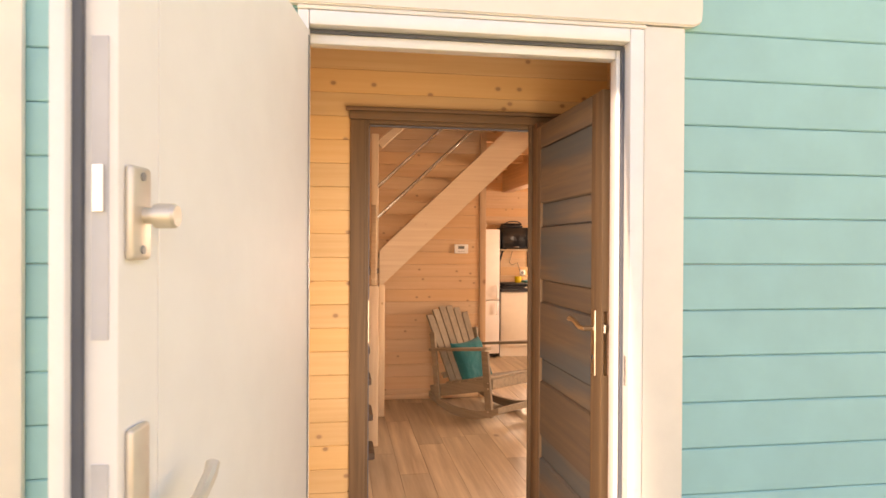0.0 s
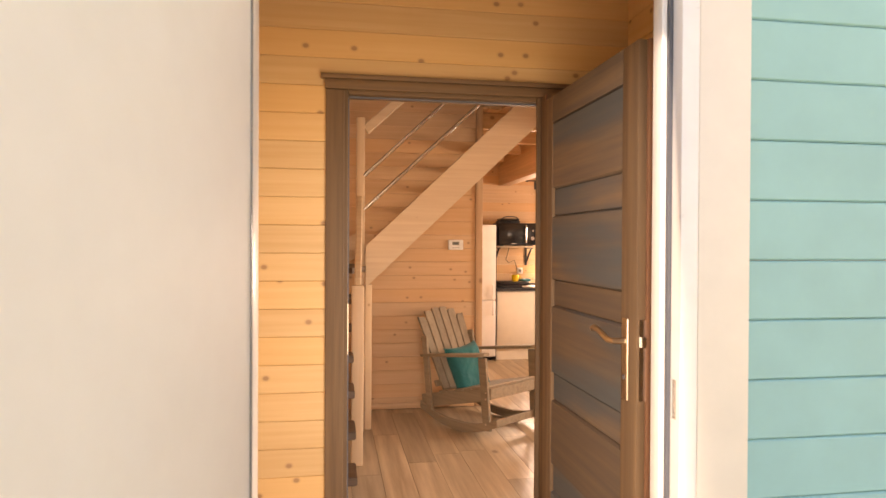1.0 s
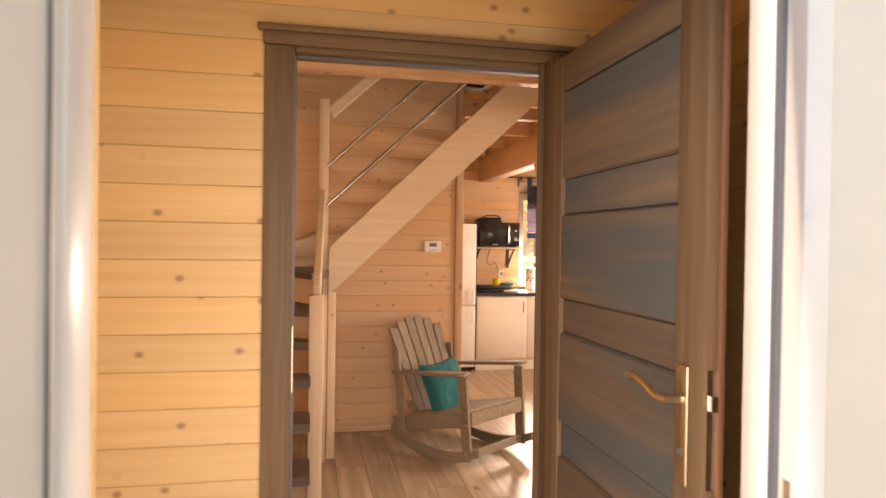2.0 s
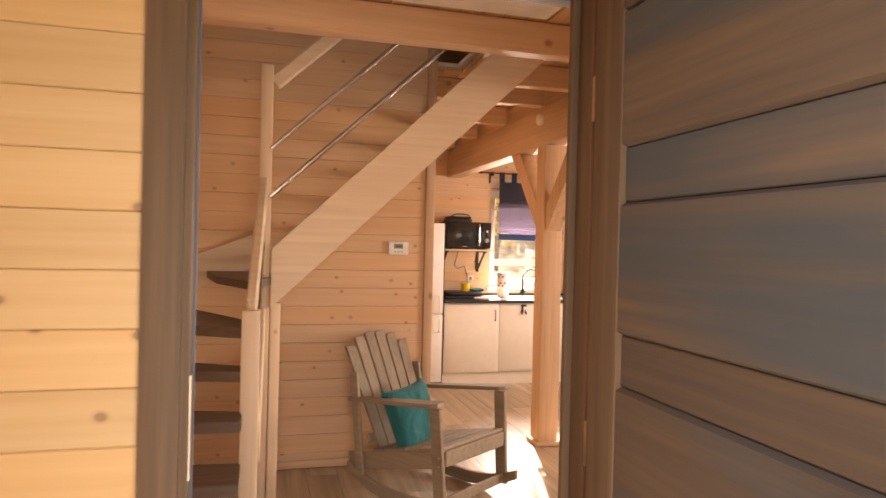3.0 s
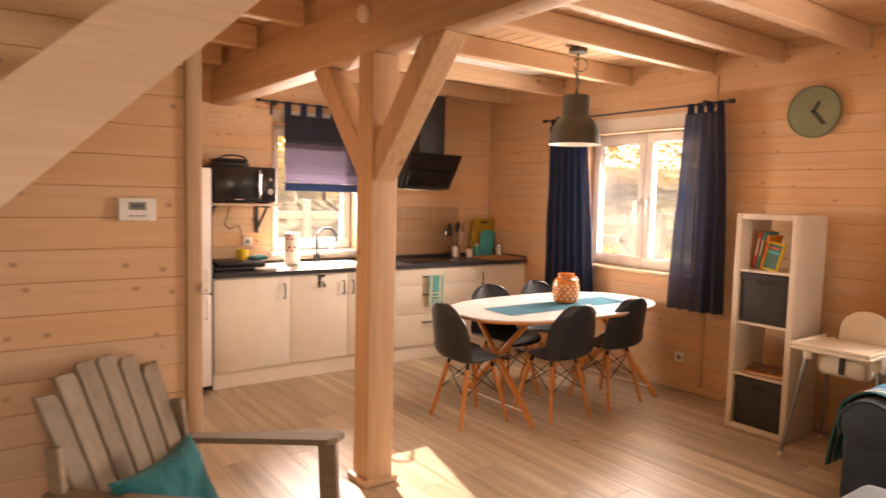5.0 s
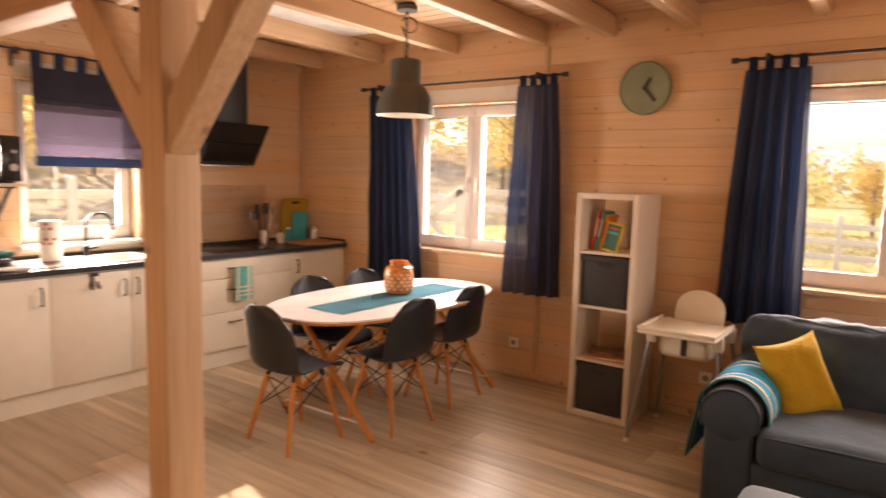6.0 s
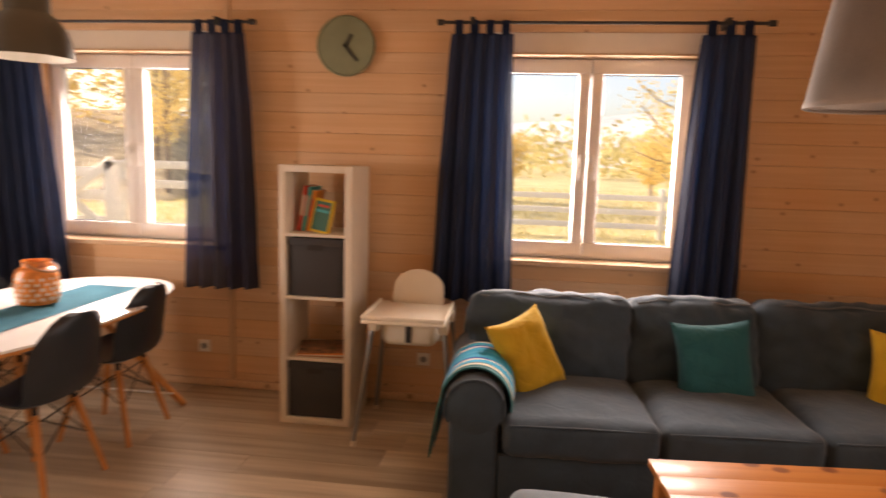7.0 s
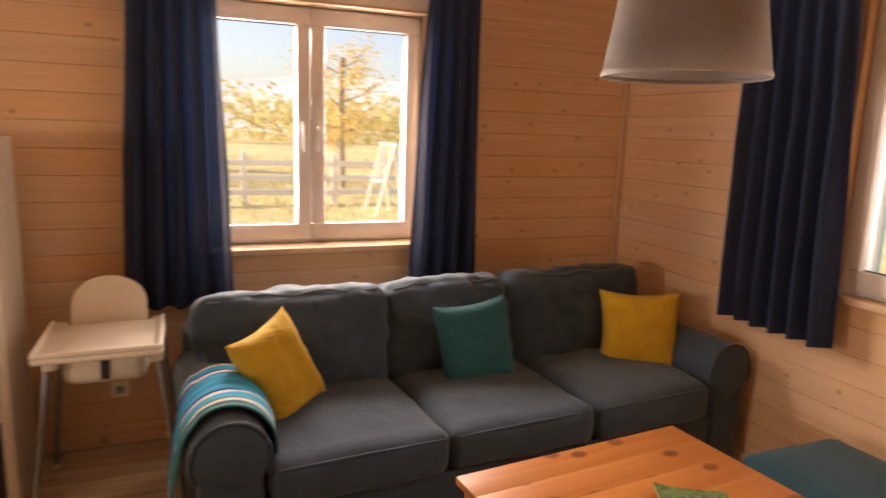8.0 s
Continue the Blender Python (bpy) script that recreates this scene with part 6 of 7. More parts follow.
# ---- inner door ----
def inner_door():
    f = thing("door_1", pose(0, 0, 0), "brown stained door frame in the hall wall", "door frame")
    f["kind"] = "structure"
    y0, y1 = DOOR_WALL - 0.022, DOOR_WALL + 0.112
    part("casing", bx(1.52, 1.598, y0, DOOR_WALL - 0.001, 0.002, 2.122, 0.005), DOOR_WOOD_UP, f)
    part("casing", bx(2.457, 2.66, y0, DOOR_WALL - 0.001, 0.002, 2.122, 0.005), DOOR_WOOD_UP, f)
    part("head_casing", bx(1.515, 2.675, y0 - 0.004, DOOR_WALL - 0.001, 2.124, 2.166, 0.005), DOOR_HEAD, f)
    part("cap", bx(1.498, 2.695, y0 - 0.014, DOOR_WALL - 0.001, 2.167, 2.187, 0.004), DOOR_HEAD, f)
    part("hinge_rebate", bx(2.474, 2.60, DOOR_WALL - 0.118, y0 - 0.0005, 0.002, 2.122, 0.004), DOOR_WOOD_UP, f)
    part("rebate_lip", bx(2.468, 2.4735, DOOR_WALL - 0.112, DOOR_WALL - 0.10, 0.002, 2.12, 0.002), DOOR_EDGE, f, "reddish rebate lip")
    part("jamb", bx(1.582, 1.615, DOOR_WALL, y1, 0.002, 2.128, 0.003), DOOR_WOOD_UP, f)
    part("jamb", bx(2.576, 2.598, DOOR_WALL, y1, 0.002, 2.128, 0.003), DOOR_WOOD_UP, f)
    part("head", bx(1.616, 2.575, DOOR_WALL, y1, 2.108, 2.128, 0.003), DOOR_HEAD, f)
    part("gasket", bx(1.6155, 1.621, DOOR_WALL + 0.04, DOOR_WALL + 0.049, 0.002, 2.10), GASKET, f)
    part("gasket", bx(2.570, 2.5755, DOOR_WALL + 0.04, DOOR_WALL + 0.049, 0.002, 2.10), GASKET, f)
    part("gasket", bx(1.622, 2.569, DOOR_WALL + 0.04, DOOR_WALL + 0.049, 2.10, 2.1075), GASKET, f)
    part("strike_plate", bx(1.6155, 1.618, DOOR_WALL + 0.006, DOOR_WALL + 0.03, 0.98, 1.20), BRASSY, f, "brass-coloured strike plate")
    # the leaf, hinged at its local origin, local x along the leaf
    a, b = Vector((2.456, 6.575, 0)), Vector((2.456, 5.700, 0))
    ang = math.degrees(math.atan2(b.y - a.y, b.x - a.x))
    d = thing("inner_door", pose(a.x, a.y, 0, 0, 0, ang), "brown stained wooden door, open, with seven cross boards", "door")
    ln, th = 0.875, 0.04
    # the seen side is at local y = -th/2 (towards the opening)
    part("hinge_stile", bx(0.0, 0.112, -th / 2, th / 2, 0.008, 2.07, 0.003), DOOR_WOOD_UP, d)
    part("lock_stile", bx(ln - 0.105, ln, -th / 2, th / 2, 0.008, 2.07, 0.003), DOOR_WOOD_UP, d)
    part("lock_edge_lip", bx(ln + 0.0005, ln + 0.014, th / 2 - 0.014, th / 2, 0.008, 2.07, 0.003), DOOR_EDGE, d, "reddish rebate edge")
    part("top_rail", bx(0.1125, ln - 0.1055, -th / 2, th / 2, 1.962, 2.07, 0.003), DOOR_WOOD, d)
    part("bottom_rail", bx(0.1125, ln - 0.1055, -th / 2, th / 2, 0.008, 0.16, 0.003), DOOR_WOOD, d)
    for z in (0.25, 1.05, 1.82):
        hg = part("hinge", bx(-0.055, -0.0005, 0.004, 0.010, z - 0.05, z + 0.05, 0.001), BRASSY, d, "satin nickel hinge")
        part("hinge_pin", rodm((-0.028, 0.007, z - 0.055), (-0.028, 0.007, z + 0.055), 0.007), BRASSY, hg)
    z = 1.962
    for k, h in enumerate((0.272, 0.11, 0.264, 0.103, 0.281, 0.105, 0.27, 0.105, 0.30)):
        lo = max(z - h, 0.16)
        wide = k % 2 == 0
        bm = bmesh.new()
        if wide:
            prof = [(-0.004, z - 0.001), (-0.017, z - 0.008), (-0.0175, lo + 0.008), (-0.004, lo + 0.001)]
        else:
            prof = [(-0.004, z - 0.001), (-0.006, z - 0.004), (-0.006, lo + 0.004), (-0.004, lo + 0.001)]
        prof = [(y, zz) for y, zz in prof] + [(0.015, lo + 0.001), (0.015, z - 0.001)]
        e0 = [bm.verts.new((0.113, y, zz)) for y, zz in prof]
        e1 = [bm.verts.new((ln - 0.106, y, zz)) for y, zz in prof]
        bm.faces.new(e0), bm.faces.new(e1[::-1])
        for i in range(len(prof)):
            j = (i + 1) % len(prof)
            bm.faces.new((e0[i], e0[j], e1[j], e1[i]))
        part("board", bm, DOOR_WOOD, d, smooth=0)
        z = lo
        if z <= 0.161:
            break
    for s in (-1, 1):
        y = s * th / 2
        pl = part("handle_plate", bx(ln - 0.084, ln - 0.046, min(y, y + s * 0.008), max(y, y + s * 0.008), 0.99, 1.24, 0.006), BRASSY, d, "satin brass long plate")
        part("lever", tubem([(ln - 0.065, y + s * 0.008, 1.17), (ln - 0.065, y + s * 0.045, 1.17), (ln - 0.088, y + s * 0.052, 1.172), (ln - 0.145, y + s * 0.052, 1.190), (ln - 0.195, y + s * 0.05, 1.196), (ln - 0.213, y + s * 0.048, 1.190)], 0.0095, 10), BRASSY, pl)
        part("keyhole", rodm((ln - 0.065, y + s * 0.008, 1.06), (ln - 0.065, y + s * 0.0095, 1.06), 0.008), GASKET, pl)
    part("lock_plate", bx(ln + 0.0005, ln + 0.003, -0.012, 0.008, 1.0, 1.24), STEEL, d)
    part("latch_bolt", bx(ln + 0.003, ln + 0.014, -0.008, 0.004, 1.16, 1.19), STEEL, d)


inner_door()


def side_opening():
    f = thing("door_2", pose(0, 0, 0), "dark door frame of the unlit side room", "door frame")
    f["kind"] = "structure"
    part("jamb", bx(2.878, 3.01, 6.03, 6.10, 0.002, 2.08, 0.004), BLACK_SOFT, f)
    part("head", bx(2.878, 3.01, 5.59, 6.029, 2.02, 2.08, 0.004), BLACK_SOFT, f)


side_opening()
solid("coat_rack", bx(0.905, 1.00, DOOR_WALL - 0.05, DOOR_WALL - 0.001, 2.13, 2.22, 0.006), BLACK_SOFT, "dark box fixed high on the hall wall", "wall box")


# ---- front door ----
def front_door():
    f = thing("door_3", pose(0, 0, 0), "white front door frame with grey gaskets", "door frame")
    f["kind"] = "structure"
    x0, x1, zt = 1.34, 2.46, 2.20
    ya, yb = FRONT - 0.03, FRONT + 0.075
    part("jamb", bx(x0 + 0.001, x0 + 0.035, ya, yb, -0.01, zt - 0.001, 0.004), PVC, f)
    part("jamb", bx(x1 - 0.05, x1 - 0.001, ya, yb, -0.01, zt - 0.001, 0.004), PVC, f)
    part("head", bx(x0 + 0.036, x1 - 0.051, ya, yb, zt - 0.045, zt - 0.001, 0.004), PVC, f)
    part("stop", bx(x1 - 0.075, x1 - 0.0505, ya + 0.055, yb, -0.01, zt - 0.046, 0.004), PVC, f)
    part("stop", bx(x0 + 0.036, x1 - 0.076, ya + 0.055, yb, zt - 0.088, zt - 0.046, 0.004), PVC, f)
    part("gasket", bx(x1 - 0.062, x1 - 0.0515, ya + 0.042, ya + 0.054, -0.01, zt - 0.05), GASKET, f)
    part("gasket", bx(x0 + 0.036, x1 - 0.063, ya + 0.042, ya + 0.054, zt - 0.058, zt - 0.047), GASKET, f)
    part("strike_plate", bx(x1 - 0.0525, x1 - 0.0502, ya + 0.015, ya + 0.03, 1.02, 1.12), STEEL, f)
    part("threshold", bx(x0 + 0.036, x1 - 0.051, ya, yb, -0.02, 0.012, 0.004), STEEL, f)
    t = thing("door_trim", pose(0, 0, 0), "cream painted boards trimming the front door", "trim")
    t["kind"] = "structure"
    part("side_board", bx(x1 + 0.001, x1 + 0.145, FRONT - 0.026, FRONT - 0.001, -0.2, zt + 0.012, 0.004), WHITE_PAINT, t)
    bm = slab(bmesh.new(), [(x0 - 0.16, zt + 0.016), (x1 + 0.17, zt + 0.016), (x1 + 0.20, zt + 0.03), (x1 + 0.205, zt + 0.07), (x1 + 0.205, zt + 0.20), (x0 - 0.19, zt + 0.20), (x0 - 0.19, zt + 0.05)], 0.0, 0.034, Matrix.Translation((0, FRONT - 0.001, 0)) @ Matrix.Rotation(radians(90), 4, "X"))
    bmesh.ops.bevel(bm, geom=bm.edges[:], offset=0.005, segments=2, affect="EDGES")
    part("head_board", bm, WHITE_PAINT, t)
    part("head_lip", bx(x0, x1 + 0.005, FRONT - 0.030, FRONT - 0.002, zt + 0.001, zt + 0.014, 0.003), WHITE_PAINT, t)
    c = part("corner_board", bx(0.40, 0.575, FRONT - 0.03, FRONT - 0.002, -0.4, 5.4, 0.006), WHITE_PAINT)
    tagged(c, "cream painted corner board of the front wall", "trim", kind="structure")
    # the leaf stands open outwards; local x along the leaf from its hinges
    a, b = Vector((1.380, 5.37, 0)), Vector((1.190, 4.28, 0))
    ang = math.degrees(math.atan2(b.y - a.y, b.x - a.x))
    ln, th = (b - a).length, 0.055
    d = thing("front_door", pose(a.x, a.y, 0, 0, 0, ang), "smooth white front door, wide open, with steel handles", "door")
    # the seen side is at local y = 0 and the leaf lies behind it at y < 0
    leaf = part("leaf", bx(0.0, ln, -th, 0.0, 0.015, 2.12, 0.004), DOOR_WHITE, d)
    part("leaf_lip", bx(-0.02, ln + 0.024, -th - 0.022, -th - 0.0005, 0.005, 2.14, 0.004), PVC, d)
    part("panel_bead", bx(ln - 0.115, ln - 0.111, 0.0002, 0.0016, 0.10, 2.05), PVC, d)
    part("edge_gasket", bx(0.02, 0.026, 0.0003, 0.004, 0.03, 2.1), GREY_METAL, d)
    part("lock_gasket", bx(ln + 0.0005, ln + 0.01, -th, -th + 0.012, 0.015, 2.12), GASKET, d)
    for z0, z1 in ((1.36, 1.75), (0.80, 1.20)):
        part("lock_plate", bx(ln + 0.0003, ln + 0.0025, -0.034, -0.012, z0, z1), PALE_METAL, d)
        part("bolt", bx(ln + 0.0025, ln + 0.008, -0.03, -0.016, (z0 + z1) / 2 - 0.03, (z0 + z1) / 2 + 0.03), STEEL, d)
    hx = ln - 0.040
    p = part("knob_plate", bx(hx - 0.028, hx + 0.028, 0.0005, 0.012, 1.462, 1.588, 0.012, 3), CHAMPAGNE, d, "rounded steel cylinder plate")
    part("turn_knob", turned(bmesh.new(), [(0.011, 0), (0.011, 0.012), (0.017, 0.015), (0.017, 0.040), (0.014, 0.044)], 24, Matrix.Translation((hx - 0.008, 0.012, 1.522)) @ Matrix.Rotation(radians(-90), 4, "X")), CHAMPAGNE, p)
    bm = bmesh.new()
    for z in (1.476, 1.574):
        rod(bm, (hx, 0.012, z), (hx, 0.0145, z), 0.006)
    part("screw", bm, GREY_METAL, p)
    q = part("handle_plate", bx(hx - 0.026, hx + 0.026, 0.0005, 0.012, 1.03, 1.24, 0.012, 3), CHAMPAGNE, d, "rounded steel handle plate")
    part("lever", tubem([(hx, 0.012, 1.115), (hx, 0.05, 1.115), (hx - 0.02, 0.06, 1.113), (hx - 0.07, 0.062, 1.113), (hx - 0.12, 0.06, 1.132), (hx - 0.135, 0.058, 1.145)], 0.011, 10), CHAMPAGNE, q)


front_door()


# ---- outside ----
def hills():
    bm = bmesh.new()
    n = 160
    base = [bm.verts.new((220 * math.cos(2 * math.pi * i / n), 220 * math.sin(2 * math.pi * i / n), -1)) for i in range(n)]
    tops = []
    for i in range(n):
        a = 2 * math.pi * i / n
        h = 16 + 10 * noise.noise(Vector((3 * math.cos(a), 3 * math.sin(a), 0))) + 2.2 * noise.noise(Vector((25 * math.cos(a), 25 * math.sin(a), 2)))
        tops.append(bm.verts.new((255 * math.cos(a), 255 * math.sin(a), h)))
    for i in range(n):
        j = (i + 1) % n
        bm.faces.new((base[i], base[j], tops[j], tops[i]))
    # distance haze is put into the pale hill colour
    solid("backdrop", bm, plain("haze_painted_hill", (0.72, 0.68, 0.64), 0.95, vary=0.25, scale=0.05, bumps=0.0), "far hazy wooded hills on the horizon", "hills", kind="structure")


hills()


def fence_run(ax, at, spots, rails, label, top=0.90):
    t = thing("fence", pose(0, 0, 0), label, "fence")
    for s in spots:
        part("fence_post", bx(at - 0.06, at + 0.06, s - 0.06, s + 0.06, -0.42, top, 0.01) if ax == "x" else bx(s - 0.06, s + 0.06, at - 0.06, at + 0.06, -0.42, top, 0.01), WHITE_PAINT, t)
    for a, b in zip(spots, spots[1:]):
        for z in rails:
            part("fence_rail", bx(at - 0.02, at + 0.02, a + 0.06, b - 0.06, z - 0.07, z + 0.07, 0.004) if ax == "x" else bx(a + 0.06, b - 0.06, at - 0.02, at + 0.02, z - 0.07, z + 0.07, 0.004), WHITE_PAINT, t)
    return t


fence_run("x", 20.0, [-8.61 + 2.2 * k for k in range(11)], (-0.08, 0.28, 0.64), "white painted three-rail paddock fence in the meadow")
fence_run("y", 18.5, [0.53 + 3.4 * k for k in range(4)], (0.12, 0.62, 1.12), "white painted fence beyond the kitchen window", 1.41)


def paddock_gate():
    """A braced gate hung on a stout post, with rails running on past it."""
    gt = thing("paddock_gate", pose(14.0, 15.45, 0), "white paddock gate with slanting braces on a stout post", "gate")
    part("gate_post", bx(-0.10, 0.10, -0.16, 0.16, -0.42, 1.30, 0.02), WHITE_PAINT, gt)
    for z in (0.18, 0.66, 1.08):
        part("gate_rail", bx(-0.03, 0.03, 0.17, 3.3, z - 0.085, z + 0.085, 0.006), WHITE_PAINT, gt)
    part("gate_stile", bx(-0.05, 0.05, 3.301, 3.42, -0.42, 1.25, 0.008), WHITE_PAINT, gt)
    part("gate_brace", barm((-0.07, 0.92, 0.66), (-0.07, -0.02, 1.30), 0.06, 0.17), WHITE_PAINT, gt)
    part("gate_brace", barm((-0.07, 0.92, 0.66), (-0.07, 0.17, 0.0), 0.06, 0.15), WHITE_PAINT, gt)
    for z in (0.90, 1.25):
        part("side_rail", bx(-0.03, 0.03, -2.6, -0.17, z - 0.07, z + 0.07, 0.006), WHITE_PAINT, gt)
    part("side_post", bx(-0.06, 0.06, -2.72, -2.601, -0.42, 1.36, 0.01), WHITE_PAINT, gt)


paddock_gate()


def garden_swing():
    """A light two-legged frame with a hanging plank seat."""
    sw = thing("garden_swing", pose(18.0, 3.85, -0.42), "pale wooden garden swing frame standing in the meadow", "swing")
    for x in (-0.5, 0.5):
        for y in (0.34, -0.30):
            part("leg", barm((x, y, 0.0), (x, -0.10, 1.60), 0.06, 0.06), WHITE_PAINT, sw)
    part("crossbar", barm((-0.6, -0.10, 1.62), (0.6, -0.10, 1.62), 0.07, 0.07), WHITE_PAINT, sw)
    part("seat", bx(-0.28, 0.28, -0.02, 0.22, 0.76, 0.80, 0.006), WHITE_PAINT, sw)
    for x in (-0.24, 0.24):
        part("rope", rodm((x, 0.10, 0.80), (x, -0.10, 1.60), 0.012, seg=6), WHITE_PAINT, sw)


garden_swing()


def leafy(name, color, vary):
    m, t, b = nodes_of(name)
    g = t.nodes.new("ShaderNodeNewGeometry")
    lo, hi = tuple(c * (1 - vary) for c in color), tuple(min(1, c * (1 + vary)) for c in color)
    t.links.new(ramp(t, g.outputs["Random Per Island"], [(0.0, lo), (1.0, hi)]), b.inputs["Base Color"])
    b.inputs["Roughness"].default_value = 0.7
    tr, mx = t.nodes.new("ShaderNodeBsdfTranslucent"), t.nodes.new("ShaderNodeMixShader")
    tr.inputs[0].default_value = (*hi, 1)
    mx.inputs[0].default_value = 0.5
    t.links.new(b.outputs[0], mx.inputs[1]), t.links.new(tr.outputs[0], mx.inputs[2])
    t.links.new(mx.outputs[0], t.nodes["Material Output"].inputs[0])
    return m


GOLD_LEAF = leafy("golden_leaf", (0.70, 0.53, 0.18), 0.2)
GREEN_LEAF = leafy("autumn_green_leaf", (0.58, 0.50, 0.21), 0.2)
STRAW = leafy("dry_grass_blade", (0.54, 0.45, 0.20), 0.2)
BARK = plain("grey_bark", (0.30, 0.24, 0.18), 0.9, vary=0.3, scale=14, bumps=0.6)


def leaf_cloud(rng, centres, per, r, size):
    vs, fs = [], []
    for c in centres:
        for _ in range(per):
            d = Vector((rng.gauss(0, 1), rng.gauss(0, 1), rng.gauss(0, 0.8))) * r * 0.55
            p = c + d
            u = Vector((rng.gauss(0, 1), rng.gauss(0, 1), rng.gauss(0, 1))).normalized()
            v = u.orthogonal().normalized()
            s = size * (0.6 + 0.8 * rng.random())
            k = len(vs)
            vs += [p - u * s, p + v * s * 0.55, p + u * s, p - v * s * 0.55]
            fs.append((k, k + 1, k + 2, k + 3))
    me = bpy.data.meshes.new("crown")
    me.from_pydata([tuple(v) for v in vs], [], fs)
    return me


def tree(x, y, h, seed, mat, label, thin=1.0):
    rng = random.Random(seed)
    t = thing("tree", pose(x, y, -0.42), label, "tree", "meadow trees")
    part("trunk", tubem([(0, 0, 0), (0.05 * rng.random(), 0.04, h * 0.3), (0.1 * rng.random(), 0.05, h * 0.6), (0.05, 0, h * 0.9)], 0.06 + 0.008 * h, 8), BARK, t)
    tips = []
    for k in range(int(9 + h)):
        z = h * (0.28 + 0.62 * k / (9 + h))
        a = k * 2.4 + rng.random()
        ln = h * 0.29 * (0.45 + 0.65 * math.sin(math.pi * (0.12 + 0.8 * k / (9 + h)))) * (0.6 + 0.6 * rng.random())
        tip = Vector((ln * math.cos(a), ln * math.sin(a), z + ln * (0.3 + 0.6 * rng.random())))
        part("limb", tubem([(0.03, 0.02, z), tip * 0.55 + Vector((0, 0, z * 0.42)), tip], 0.018 + 0.003 * h * (1 - z / h), 5), BARK, t)
        tips += [tip, tip.lerp(Vector((0, 0, z)), 0.35), tip.lerp(Vector((0, 0, z)), 0.6)]
    tips.append(Vector((0, 0, h * 0.95)))
    me = leaf_cloud(rng, tips, int(90 * thin), h * 0.10, 0.045 + 0.004 * h)
    me.materials.append(mat)
    c = new("crown", me)
    c.parent = t


tree(24.5, 3.3, 4.6, 1, GOLD_LEAF, "thin young tree with sparse golden autumn leaves", 0.5)
tree(33, 9.0, 3.0, 2, GOLD_LEAF, "golden autumn tree behind the fence")
tree(34, 13.5, 4.2, 3, GREEN_LEAF, "green and yellow autumn tree behind the fence")
tree(30, 17.5, 8.5, 4, GREEN_LEAF, "tall green and yellow autumn tree")
tree(27, 22.0, 8.0, 5, GOLD_LEAF, "tall golden autumn tree by the gate")
tree(33, 26.0, 9.5, 6, GREEN_LEAF, "tall green autumn tree behind the gate")
tree(13, 36.0, 7.0, 7, GOLD_LEAF, "golden autumn tree beyond the kitchen")
tree(7, 40.0, 8.5, 8, GREEN_LEAF, "green autumn tree beyond the kitchen")
tree(18, 40.0, 8.0, 9, GOLD_LEAF, "golden autumn tree in the far meadow")
tree(36, 2.0, 3.0, 10, GOLD_LEAF, "golden autumn tree far in the meadow")


def woods():
    rng = random.Random(12)
    pts = []
    for k in range(150):
        a = -0.6 + 2.4 * rng.random()
        r = 70 + 40 * rng.random()
        for _ in range(4):
            pts.append(Vector((5 + r * math.cos(a) + rng.gauss(0, 1.5), 8 + r * math.sin(a) + rng.gauss(0, 1.5), 0.5 + 3.5 * rng.random())))
    me = leaf_cloud(rng, pts, 40, 2.6, 0.42)
    me.materials.append(GREEN_LEAF)
    tagged(new("woods", me), "far belt of yellow-green autumn woods", "woods", kind="stuff")
    vs, fs = [], []
    for _ in range(26000):
        a, r = -0.9 + 2.8 * rng.random(), 8 + 34 * rng.random() ** 0.8
        x, y = 6 + r * math.cos(a), 8 + r * math.sin(a)
        if x < 7.6 and y < 13.4:
            continue
        h, b = 0.08 + 0.16 * rng.random() * min(1, r / 18), rng.random() * 3.14
        u = Vector((math.cos(b), math.sin(b), 0)) * 0.035
        k = len(vs)
        p = Vector((x, y, -0.42))
        vs += [p - u, p + u, p + Vector((rng.gauss(0, 0.06), rng.gauss(0, 0.06), h))]
        fs.append((k, k + 1, k + 2))
    me = bpy.data.meshes.new("meadow_grass")
    me.from_pydata([tuple(v) for v in vs], [], fs)
    me.materials.append(STRAW)
    tagged(new("meadow_grass", me), "tall dry straw-coloured meadow grass", "grass", kind="stuff")


woods()


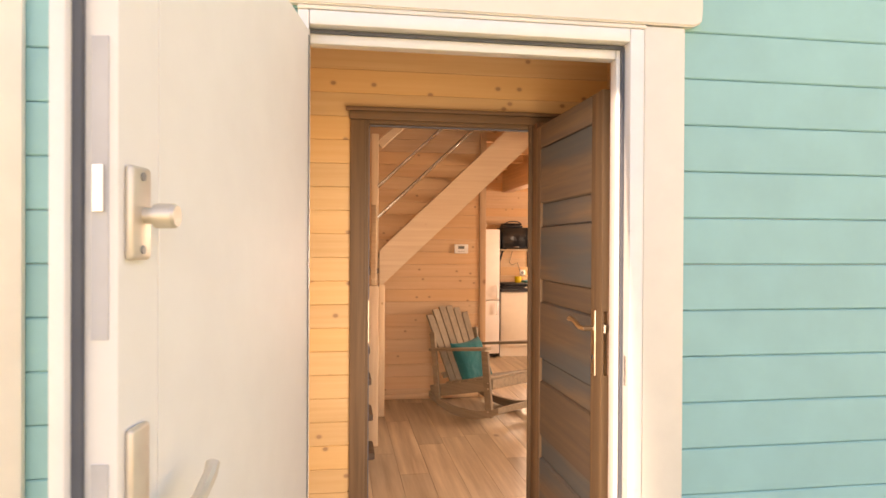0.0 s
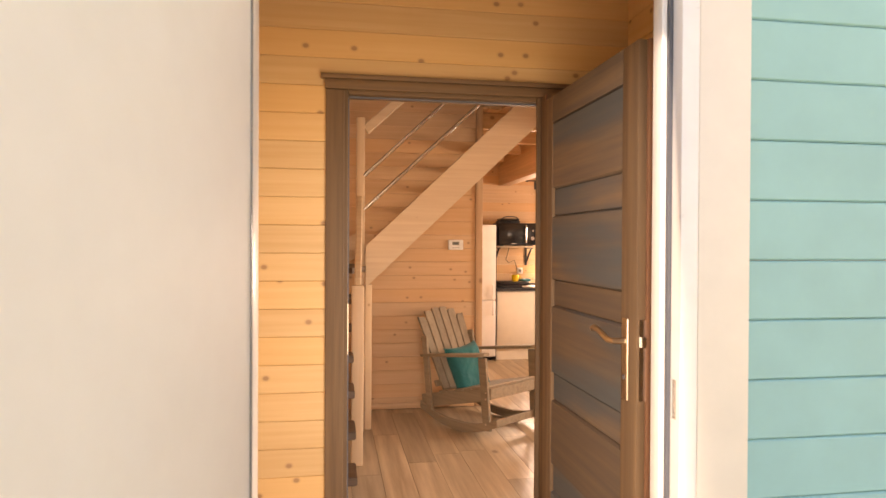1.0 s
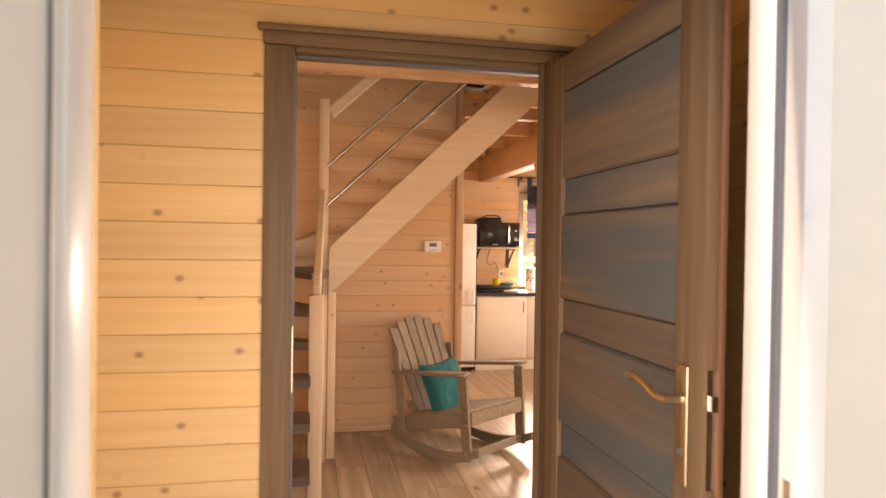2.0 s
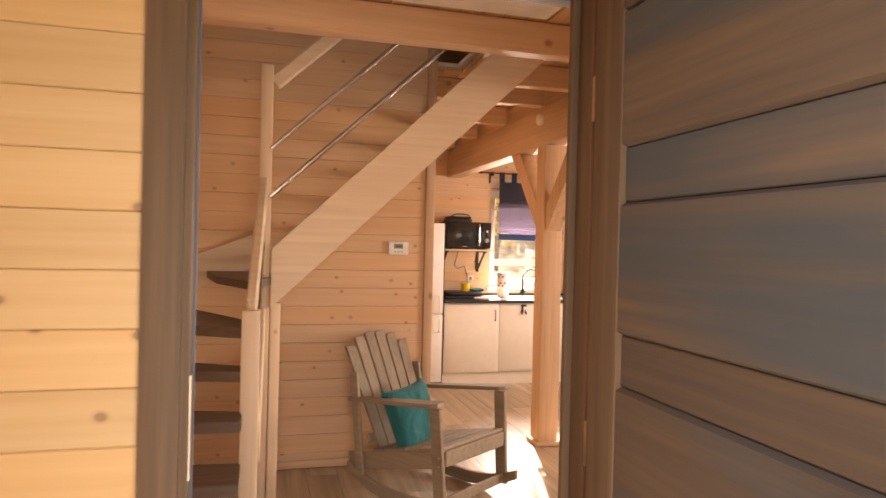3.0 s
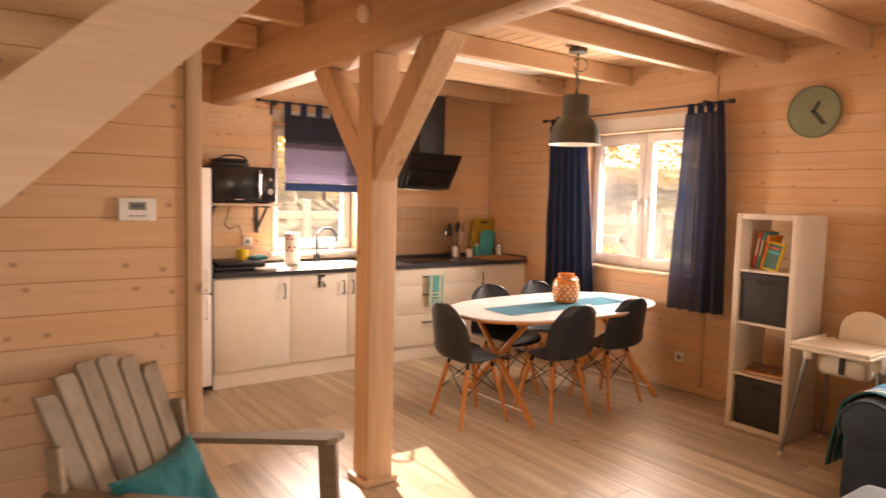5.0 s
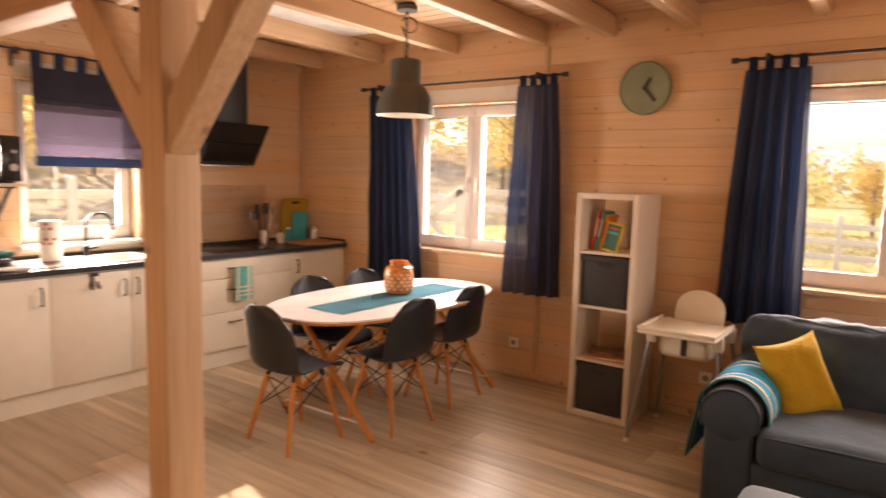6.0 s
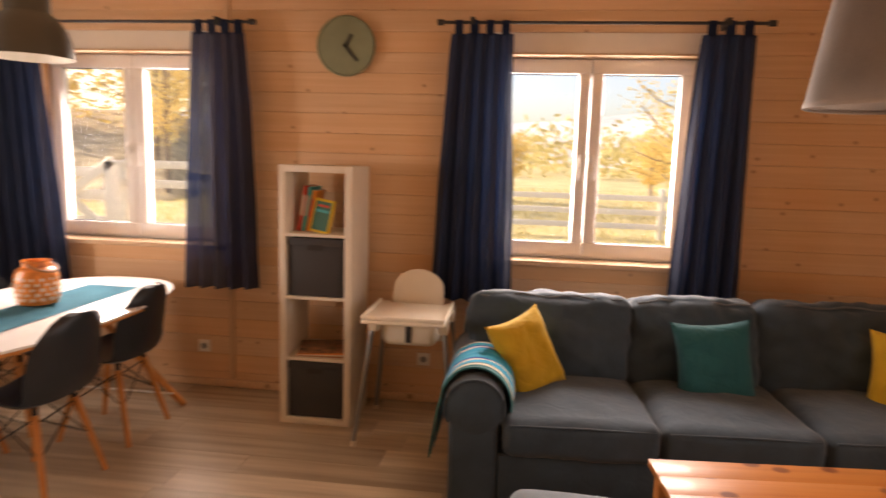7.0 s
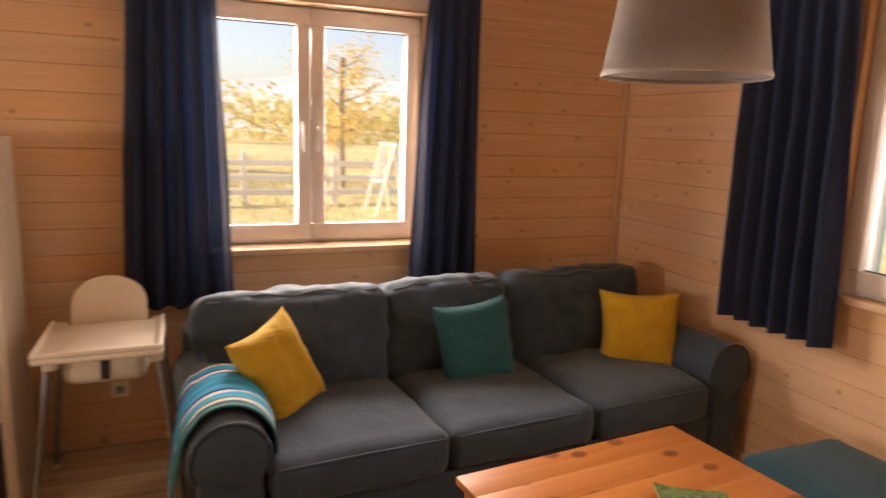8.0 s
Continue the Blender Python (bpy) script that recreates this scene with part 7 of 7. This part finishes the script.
def hillside():
    """A dry slope rising north-east of the cabin, with golden woods along its brow."""
    rng = random.Random(31)
    at = lambda a, r: Vector((5 + r * math.cos(a), 9 + r * math.sin(a), -0.45 + 4.6 * min(1.0, max(0.0, (r - 22) / 26)) ** 1.3 + 0.5 * noise.noise(Vector((a * 9, r * 0.12, 5)))))
    bm = bmesh.new()
    na, nr = 60, 16
    g = [[bm.verts.new(at(0.50 + 1.35 * i / na, 22 + 40 * j / nr) - Vector((0, 0, 0.6 if j == 0 or i in (0, na) else 0))) for j in range(nr + 1)] for i in range(na + 1)]
    for p, q in zip(g, g[1:]):
        for j in range(nr):
            bm.faces.new((p[j], p[j + 1], q[j + 1], q[j]))
    solid("ground_slope", bm, plain("straw_slope", (0.46, 0.36, 0.20), 0.95, vary=0.35, scale=0.9, bumps=0.6), "dry straw-coloured slope behind the paddock", "ground", kind="structure", smooth=60)
    pts = []
    for k in range(150):
        a, r = 0.50 + 1.3 * rng.random(), 42 + 16 * rng.random()
        base = at(a, r)
        for _ in range(4):
            pts.append(base + Vector((rng.gauss(0, 1.2), rng.gauss(0, 1.2), 0.8 + 4.2 * rng.random())))
    me = leaf_cloud(rng, pts, 34, 2.0, 0.26)
    me.materials.append(GOLD_LEAF)
    tagged(new("slope_woods", me), "golden autumn woods along the brow of the slope", "woods", kind="stuff")


hillside()


# ---- floor planks, last ----
def floor():
    ob = solid("floor", bx(WEST - 0.1, EAST + 0.1, FRONT + 0.02, NORTH + 0.1, -0.38, -0.012), plain("floor_joint", (0.10, 0.07, 0.05), 0.8), "greige oak laminate plank floor with dark joints", "floor", kind="structure", smooth=0)
    rng = random.Random(4)
    meshes = {}
    x, k = WEST, 0
    while x < EAST - 0.01:
        x1 = min(x + 0.192, EAST)
        y = FRONT + 0.1 - 1.28 * rng.random()
        while y < NORTH:
            y0, y1 = max(y, FRONT + 0.1), min(y + 1.28, NORTH)
            if y1 - y0 > 0.05:
                key = (round(x1 - x, 2), round(y1 - y0, 1))
                if key not in meshes:
                    ln, w = key[1], x1 - x - 0.0025
                    meshes[key] = mesh_of("plank", bx(-0.5, 0.5, -w / 2, w / 2, -0.012, 0.0, 0.0), FLOOR, 0)
                p = new("plank", meshes[key])
                p.matrix_basis = pose((x + x1) / 2, (y0 + y1) / 2, 0, 0, 0, 90) @ Matrix.Diagonal((y1 - y0 - 0.0025, 1, 1, 1))
                p.parent = ob
            y += 1.28
        x = x1


floor()
